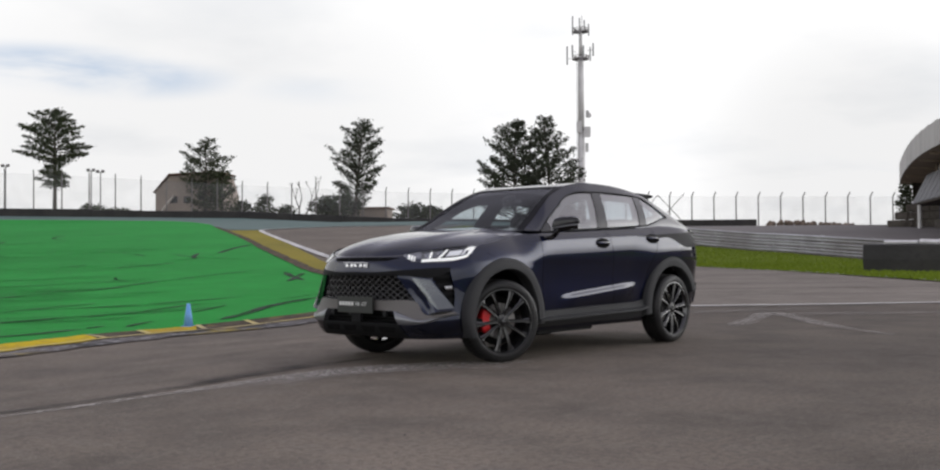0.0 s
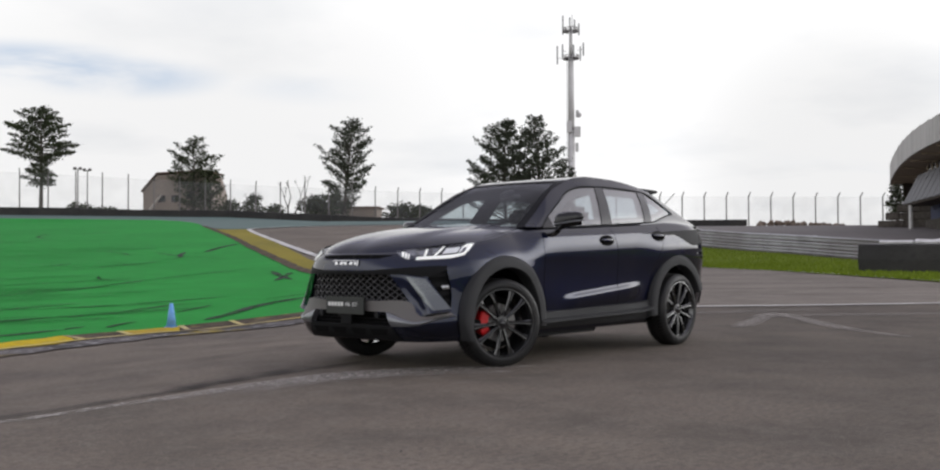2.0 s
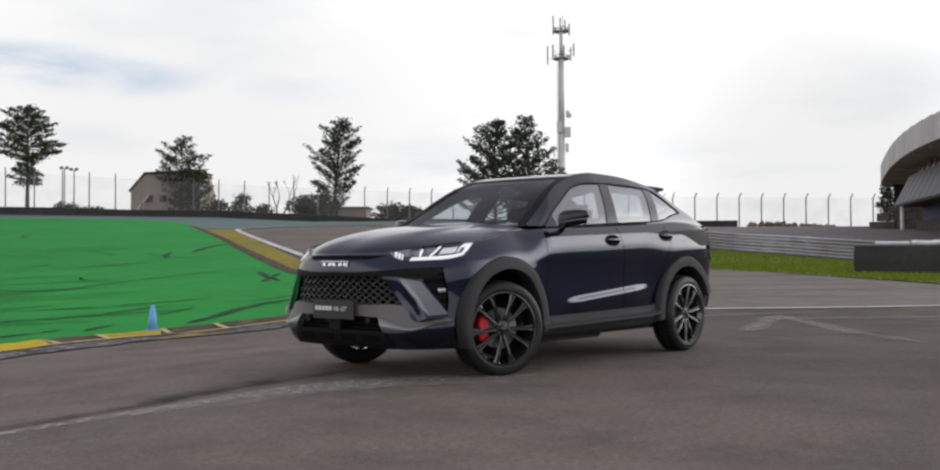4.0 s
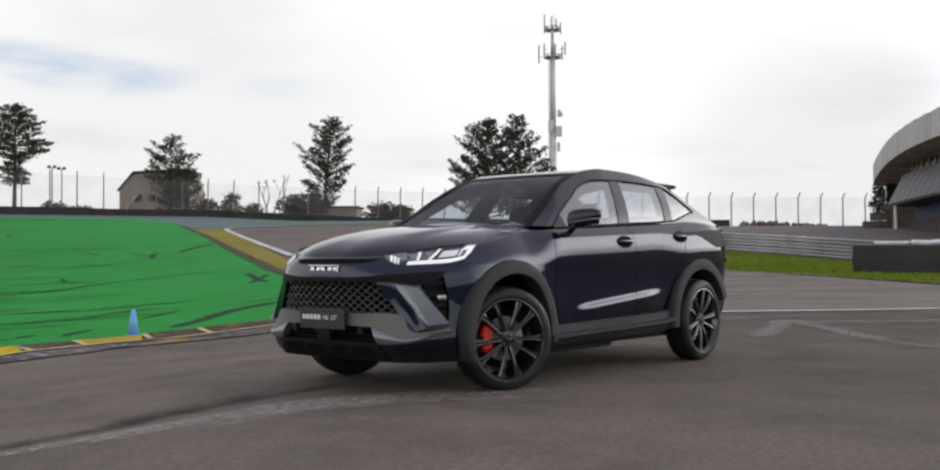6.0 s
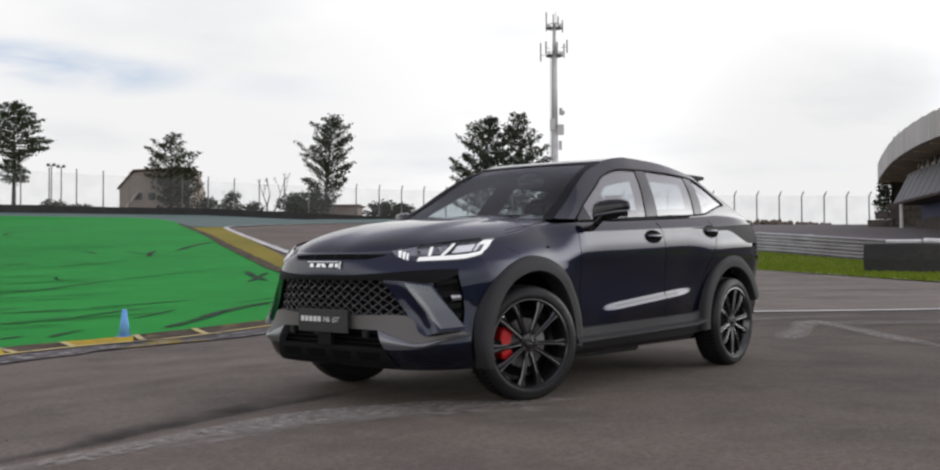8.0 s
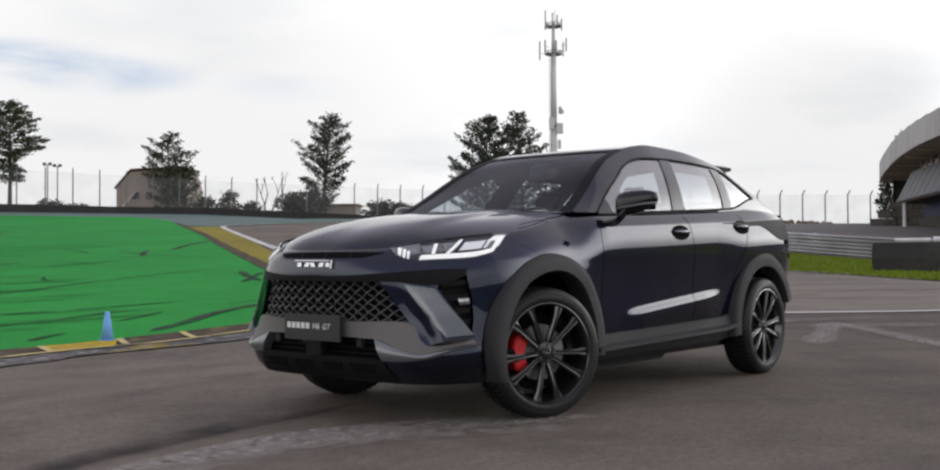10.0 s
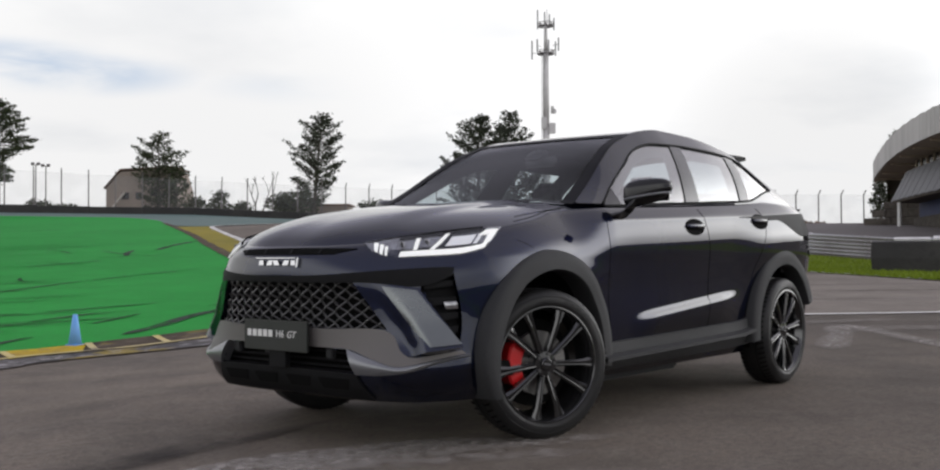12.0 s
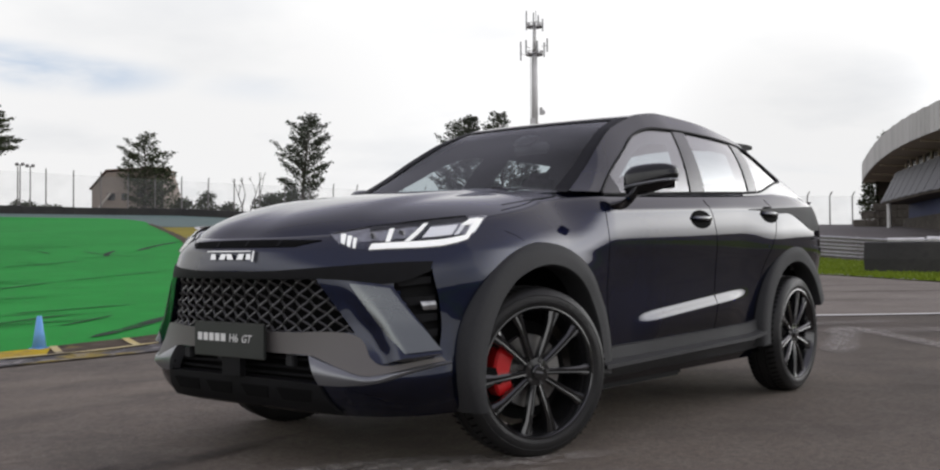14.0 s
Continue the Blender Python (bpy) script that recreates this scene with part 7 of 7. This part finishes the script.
for i in range(24):
    for j in range(5):
        bm.faces.new((rows[i][j], rows[i + 1][j], rows[i + 1][(j + 1) % 5], rows[i][(j + 1) % 5]))
bm.faces.new(rows[0]), bm.faces.new(rows[-1])
bmesh.ops.recalc_face_normals(bm, faces=bm.faces)
sharp_part("roof_spoiler", bm, BLACK, car, "black roof spoiler", 30)
bm = bmesh.new()
grid(bm, lambda x, s: Vector((x, s * outline_y(x, 1.17) * 0.985, shoulder(x) + 0.004 + 0.02 * (1 - s * s))), span(-1.95, -2.26, 8), span(-1, 1, 24), None, True)
part("tail_deck", bm, PAINT, car, "short tail deck", True)


# ---- wheels ----
def lathe(bm, prof, n=64, close=False):
    """A profile of (radius, across) turned about the y axis."""
    rows = []
    for i in range(n):
        a = 2 * math.pi * i / n
        rows.append([bm.verts.new((r * math.cos(a), y, r * math.sin(a))) for r, y in prof])
    m = len(prof)
    for i in range(n):
        for j in range(m if close else m - 1):
            bm.faces.new((rows[i][j], rows[i][(j + 1) % m], rows[(i + 1) % n][(j + 1) % m], rows[(i + 1) % n][j]))
    bmesh.ops.recalc_face_normals(bm, faces=bm.faces)


def build_wheel(matrix, caliper):
    """A wheel about its own y axis; its outer face looks along +y."""
    wheel = tagged(new("wheel"), "black ten-spoke alloy wheel")
    wheel.parent = car
    bm = bmesh.new()
    lathe(bm, ((0.274, 0.088), (0.279, 0.104), (0.291, 0.112), (0.310, 0.113), (0.332, 0.106), (0.350, 0.095), (0.3605, 0.078), (0.3645, 0.055), (0.3655, 0.034), (0.359, 0.032), (0.359, 0.024), (0.3655, 0.022),
               (0.366, -0.022), (0.359, -0.024), (0.359, -0.032), (0.3655, -0.034), (0.3645, -0.055), (0.3605, -0.078), (0.350, -0.095), (0.332, -0.106), (0.275, -0.112), (0.245, -0.09)), 96)
    tyre = sharp_part("tyre", bm, TYRE, wheel, "black road tyre with a ribbed sidewall", 40)
    bm = bmesh.new()
    for r, y in ((0.326, 0.109), (0.297, 0.1128)):
        lathe(bm, ((r, y), (r + 0.002, y + 0.0015), (r + 0.004, y)), 96)
    for i in range(5):
        a0 = 1.9 + i * 0.13
        for k in range(1):
            p = [(0.303, a0), (0.303, a0 + 0.09), (0.317, a0 + 0.09), (0.317, a0)]
            bm.faces.new([bm.verts.new((r * math.cos(a), 0.1140, r * math.sin(a))) for r, a in p])
    part("sidewall_mark", bm, TYRE, tyre)
    bm = bmesh.new()
    for i in range(64):
        a = 2 * math.pi * i / 64
        for y0, y1, tw in ((0.040, 0.088, 0.03), (-0.088, -0.040, -0.03)):
            c = [(0.3668, a, y0), (0.3668, a + 0.022, y0), (0.360, a + 0.022 + tw, y1), (0.360, a + tw, y1)]
            bm.faces.new([bm.verts.new((r * math.cos(t), y, r * math.sin(t))) for r, t, y in c])
    bmesh.ops.recalc_face_normals(bm, faces=bm.faces)
    tagged(part("tread_sipes", bm, VOID, tyre), kind="stuff")
    bm = bmesh.new()
    lathe(bm, ((0.283, 0.100), (0.281, 0.108), (0.275, 0.109), (0.267, 0.099), (0.257, 0.06), (0.240, 0.0), (0.242, -0.09), (0.262, -0.10)), 80)
    rim = sharp_part("rim", bm, RIM, wheel, "gloss black alloy rim", 40)
    for k in range(10):
        bm = bmesh.new()
        base = 2 * math.pi * k / 10 + (0.045 if k % 2 else -0.045)
        rows = []
        for i in range(9):
            s = i / 8
            r = 0.050 + (0.272 - 0.050) * s
            w = 0.013 + 0.006 * s + 0.012 * ease((s - 0.72) / 0.28)
            y = 0.082 + 0.018 * math.sin(math.pi * min(s * 1.15, 1) * 0.5) - 0.004 * s
            tilt = base + (0.05 * s if k % 2 else -0.05 * s) * 0.3
            row = []
            for e, d in ((-1, -0.035), (-1, -0.008), (-0.5, 0.0), (-0.16, -0.001), (0, -0.007), (0.16, -0.001), (0.5, 0.0), (1, -0.008), (1, -0.035)):
                ca, sa = math.cos(tilt), math.sin(tilt)
                row.append(bm.verts.new((r * ca - e * w * sa, y + d, r * sa + e * w * ca)))
            rows.append(row)
        for i in range(8):
            for j in range(8):
                bm.faces.new((rows[i][j], rows[i + 1][j], rows[i + 1][j + 1], rows[i][j + 1]))
        bmesh.ops.recalc_face_normals(bm, faces=bm.faces)
        sharp_part("spoke", bm, RIM, rim, "", 30)
    bm = bmesh.new()
    lathe(bm, ((0.0005, 0.097), (0.024, 0.096), (0.030, 0.091), (0.033, 0.084), (0.060, 0.082), (0.066, 0.072), (0.066, 0.02)), 40)
    sharp_part("hub_cap", bm, RIM, rim, "", 30)
    bm = bmesh.new()
    box(bm, (0, 0.0985, 0), (0.036, 0.003, 0.008), 0, 0, radians(-12))
    part("hub_mark", bm, SILVER, rim, "small silver hub mark")
    for k in range(5):
        bm = bmesh.new()
        a = 2 * math.pi * (k + 0.5) / 5
        tube(bm, (0.049 * math.cos(a), 0.06, 0.049 * math.sin(a)), (0.049 * math.cos(a), 0.090, 0.049 * math.sin(a)), 0.009, 0.008, 6)
        part("wheel_nut", bm, NUT, rim, "steel wheel nut")
    bm = bmesh.new()
    lathe(bm, ((0.06, 0.022), (0.155, 0.022), (0.157, 0.018), (0.157, -0.004), (0.155, -0.008), (0.06, -0.008)), 64)
    sharp_part("brake_disc", bm, DISC, wheel, "grey steel brake disc", 30)
    bm = bmesh.new()
    lathe(bm, ((0.215, -0.03), (0.02, -0.03)), 40)
    part("back_plate", bm, VOID, wheel)
    if caliper is not None:
        bm = bmesh.new()
        rows = []
        for i in range(13):
            a = radians(caliper - 32 + 64 * i / 12)
            e = 0.008 * (1 if i in (0, 12) else 0)
            rows.append([bm.verts.new((r * math.cos(a), y, r * math.sin(a))) for r, y in ((0.118 + e, 0.05), (0.125, 0.058 - e), (0.19, 0.058 - e), (0.200 - e, 0.048), (0.200 - e, -0.02), (0.118 + e, -0.02))])
        for i in range(12):
            for j in range(6):
                bm.faces.new((rows[i][j], rows[i + 1][j], rows[i + 1][(j + 1) % 6], rows[i][(j + 1) % 6]))
        bm.faces.new(rows[0]), bm.faces.new(rows[-1])
        bmesh.ops.recalc_face_normals(bm, faces=bm.faces)
        sharp_part("brake_caliper", bm, RED, wheel, "red brake caliper", 35)
    wheel.matrix_world = matrix
    return wheel


STEER = -21
HUB_Y = 0.775
build_wheel(pose(AXLE + 0.012, HUB_Y + 0.030, WHEEL_Z, 0, 0, STEER) @ pose(0, 0, 0, 0, 2, 0), 4)
build_wheel(pose(AXLE - 0.012, -HUB_Y, WHEEL_Z, 0, 0, STEER) @ pose(0, 0, 0, 0, 0, 180), 176)
build_wheel(pose(REAR_AXLE, HUB_Y + 0.066, WHEEL_Z, 0, 12, 0), None)
build_wheel(pose(REAR_AXLE, -HUB_Y - 0.066, WHEEL_Z, 0, 30, 180), None)


# ---- cabin fittings ----
def soft_box(bm, c, size, r, rx=0.0, ry=0.0, rz=0.0, seg=4):
    g = bmesh.new()
    bmesh.ops.create_cube(g, size=1)
    for v in g.verts:
        v.co = Vector((v.co.x * size[0], v.co.y * size[1], v.co.z * size[2]))
    bmesh.ops.bevel(g, geom=g.edges[:], offset=r, segments=seg, affect="EDGES")
    m = Matrix.LocRotScale(c, Euler((radians(rx), radians(ry), radians(rz))), None)
    back = {v: bm.verts.new(m @ v.co) for v in g.verts}
    for f in g.faces:
        bm.faces.new([back[v] for v in f.verts])
    g.free()


for sy in (0.37, -0.37):
    seat = tagged(new("seat"), "black leather front seat")
    seat.parent = car
    for name, c, size, r, ry in (("seat_cushion", (0.04, sy, 0.60), (0.52, 0.50, 0.16), 0.06, -8), ("seat_back", (-0.28, sy, 0.90), (0.15, 0.48, 0.62), 0.065, -18), ("headrest", (-0.40, sy, 1.290), (0.11, 0.26, 0.22), 0.054, -12)):
        bm = bmesh.new()
        soft_box(bm, c, size, r, 0, ry)
        part(name, bm, SEAT, seat, "", True)
    bm = bmesh.new()
    for d in (-0.06, 0.06):
        tube(bm, (-0.365, sy + d, 1.14), (-0.395, sy + d, 1.24), 0.007, 0.007, 8)
    part("headrest_rod", bm, CHROME, seat)
bench = tagged(new("rear_bench"), "black leather rear bench")
bench.parent = car
for name, c, size, r, ry in (("bench_cushion", (-0.98, 0, 0.62), (0.5, 1.25, 0.16), 0.06, -6), ("bench_back", (-1.30, 0, 0.92), (0.15, 1.25, 0.58), 0.06, -22), ("headrest", (-1.42, 0.40, 1.24), (0.09, 0.25, 0.14), 0.04, -14), ("headrest", (-1.42, -0.40, 1.24), (0.09, 0.25, 0.14), 0.04, -14)):
    bm = bmesh.new()
    soft_box(bm, c, size, r, 0, ry)
    part(name, bm, SEAT, bench, "", True)
bm = bmesh.new()
soft_box(bm, (0.74, 0, 0.99), (0.46, 1.46, 0.24), 0.07, 0, 4)
soft_box(bm, (0.58, 0.37, 1.10), (0.16, 0.36, 0.08), 0.03)
soft_box(bm, (0.55, -0.02, 1.09), (0.02, 0.30, 0.16), 0.008, 0, -10)
part("dashboard", bm, INTERIOR, car, "black dashboard", True)
bm = bmesh.new()
for i in range(28):
    a, b = 2 * math.pi * i / 28, 2 * math.pi * (i + 1) / 28
    tube(bm, (0, 0.185 * math.cos(a), 0.185 * math.sin(a)), (0, 0.185 * math.cos(b), 0.185 * math.sin(b)), 0.016, 0.016, 8)
soft_box(bm, (0.01, 0, -0.01), (0.04, 0.16, 0.12), 0.015)
for a in (0, math.pi, -math.pi / 2):
    tube(bm, (0.005, 0, 0), (0, 0.18 * math.cos(a), 0.18 * math.sin(a)), 0.014, 0.012, 6)
wheel_ob = part("steering_wheel", bm, INTERIOR, car, "black steering wheel", True)
wheel_ob.matrix_world = pose(0.36, 0.37, 1.0, 0, -26, 0)
bm = bmesh.new()
soft_box(bm, (0.19, 0, 1.475), (0.03, 0.24, 0.07), 0.013, 0, -10)
tube(bm, (0.2, 0, 1.50), (0.22, 0, 1.55), 0.012, 0.018, 8)
part("interior_mirror", bm, INTERIOR, car, "black interior mirror", True)
bm = bmesh.new()
soft_box(bm, (0.24, 0, 1.515), (0.12, 0.13, 0.035), 0.012, 0, 27)
part("camera_housing", bm, BLACK, car, "black sensor housing behind the screen", True)


# ---- small things on the ground ----
def build_twig(r, d, ln, turn, seed):
    rng = random.Random(seed)
    twig = tagged(new("twig"), "small dry brown twig lying on the asphalt", "twig")
    bm = bmesh.new()
    p = Vector((-ln / 2, 0, 0.006))
    for i in range(6):
        q = p + Vector((ln / 6, rng.uniform(-0.012, 0.012), rng.uniform(-0.001, 0.002)))
        tube(bm, p, q, 0.006 - 0.0006 * i, 0.0055 - 0.0006 * i, 6)
        if i in (2, 4):
            tube(bm, q, q + Vector((0.03, rng.choice((-1, 1)) * 0.035, 0.004)), 0.003, 0.002, 5)
        p = q
    part("stem", bm, BARK, twig)
    twig.matrix_world = Matrix.Translation(plan(r, d, height(r, d))) @ pose(0, 0, 0, 0, 0, turn)


build_twig(1.52, 2.05, 0.22, 20, 1)
build_twig(1.25, 2.35, 0.06, 80, 2)
# grit and crumbs of rubber
bm = bmesh.new()
rng = random.Random(12)
for i in range(260):
    r, d = rng.uniform(-4, 5), rng.uniform(0.5, 13)
    if 3.5 < d < 11.5 and -1.6 < r < 2.6:
        continue
    s = rng.uniform(0.003, 0.009)
    c = plan(r, d, height(r, d) + s * 0.5)
    vs = [bm.verts.new(c + Vector((rng.uniform(-1, 1), rng.uniform(-1, 1), rng.uniform(-0.4, 0.9))) * s) for _ in range(4)]
    for f in ((0, 1, 2), (0, 2, 3), (0, 3, 1), (1, 3, 2)):
        bm.faces.new([vs[k] for k in f])
bmesh.ops.recalc_face_normals(bm, faces=bm.faces)
tagged(mesh_object("grit", bm, material("mixed_grit", (0.14, 0.13, 0.12), 0.9, island=0.7)), "scattered grit and rubber crumbs on the asphalt", "grit", kind="stuff")
# grass blades on the verge
bm = bmesh.new()
for i in range(16000):
    s, t = rng.random() ** 1.3, rng.random()
    s = 0.22 + 0.5 * s
    q = curve_at(GRASS_NEAR, s).lerp(curve_at(GRASS_FAR, s), 0.01 + 0.97 * t ** 1.4)
    z = height(q.x, q.y) + 0.0005 * q.y
    h, w, a = rng.uniform(0.04, 0.13), rng.uniform(0.02, 0.05), rng.uniform(0, 6.3)
    e = Vector((math.cos(a), math.sin(a), 0)) * w
    c = plan(q.x, q.y, z)
    bm.faces.new((bm.verts.new(c - e), bm.verts.new(c + e), bm.verts.new(c + Vector((rng.uniform(-0.04, 0.04), rng.uniform(-0.04, 0.04), h)))))
tagged(mesh_object("grass_blades", bm, BLADE), "short uneven yellow-green grass on the verge", "grass", kind="stuff")
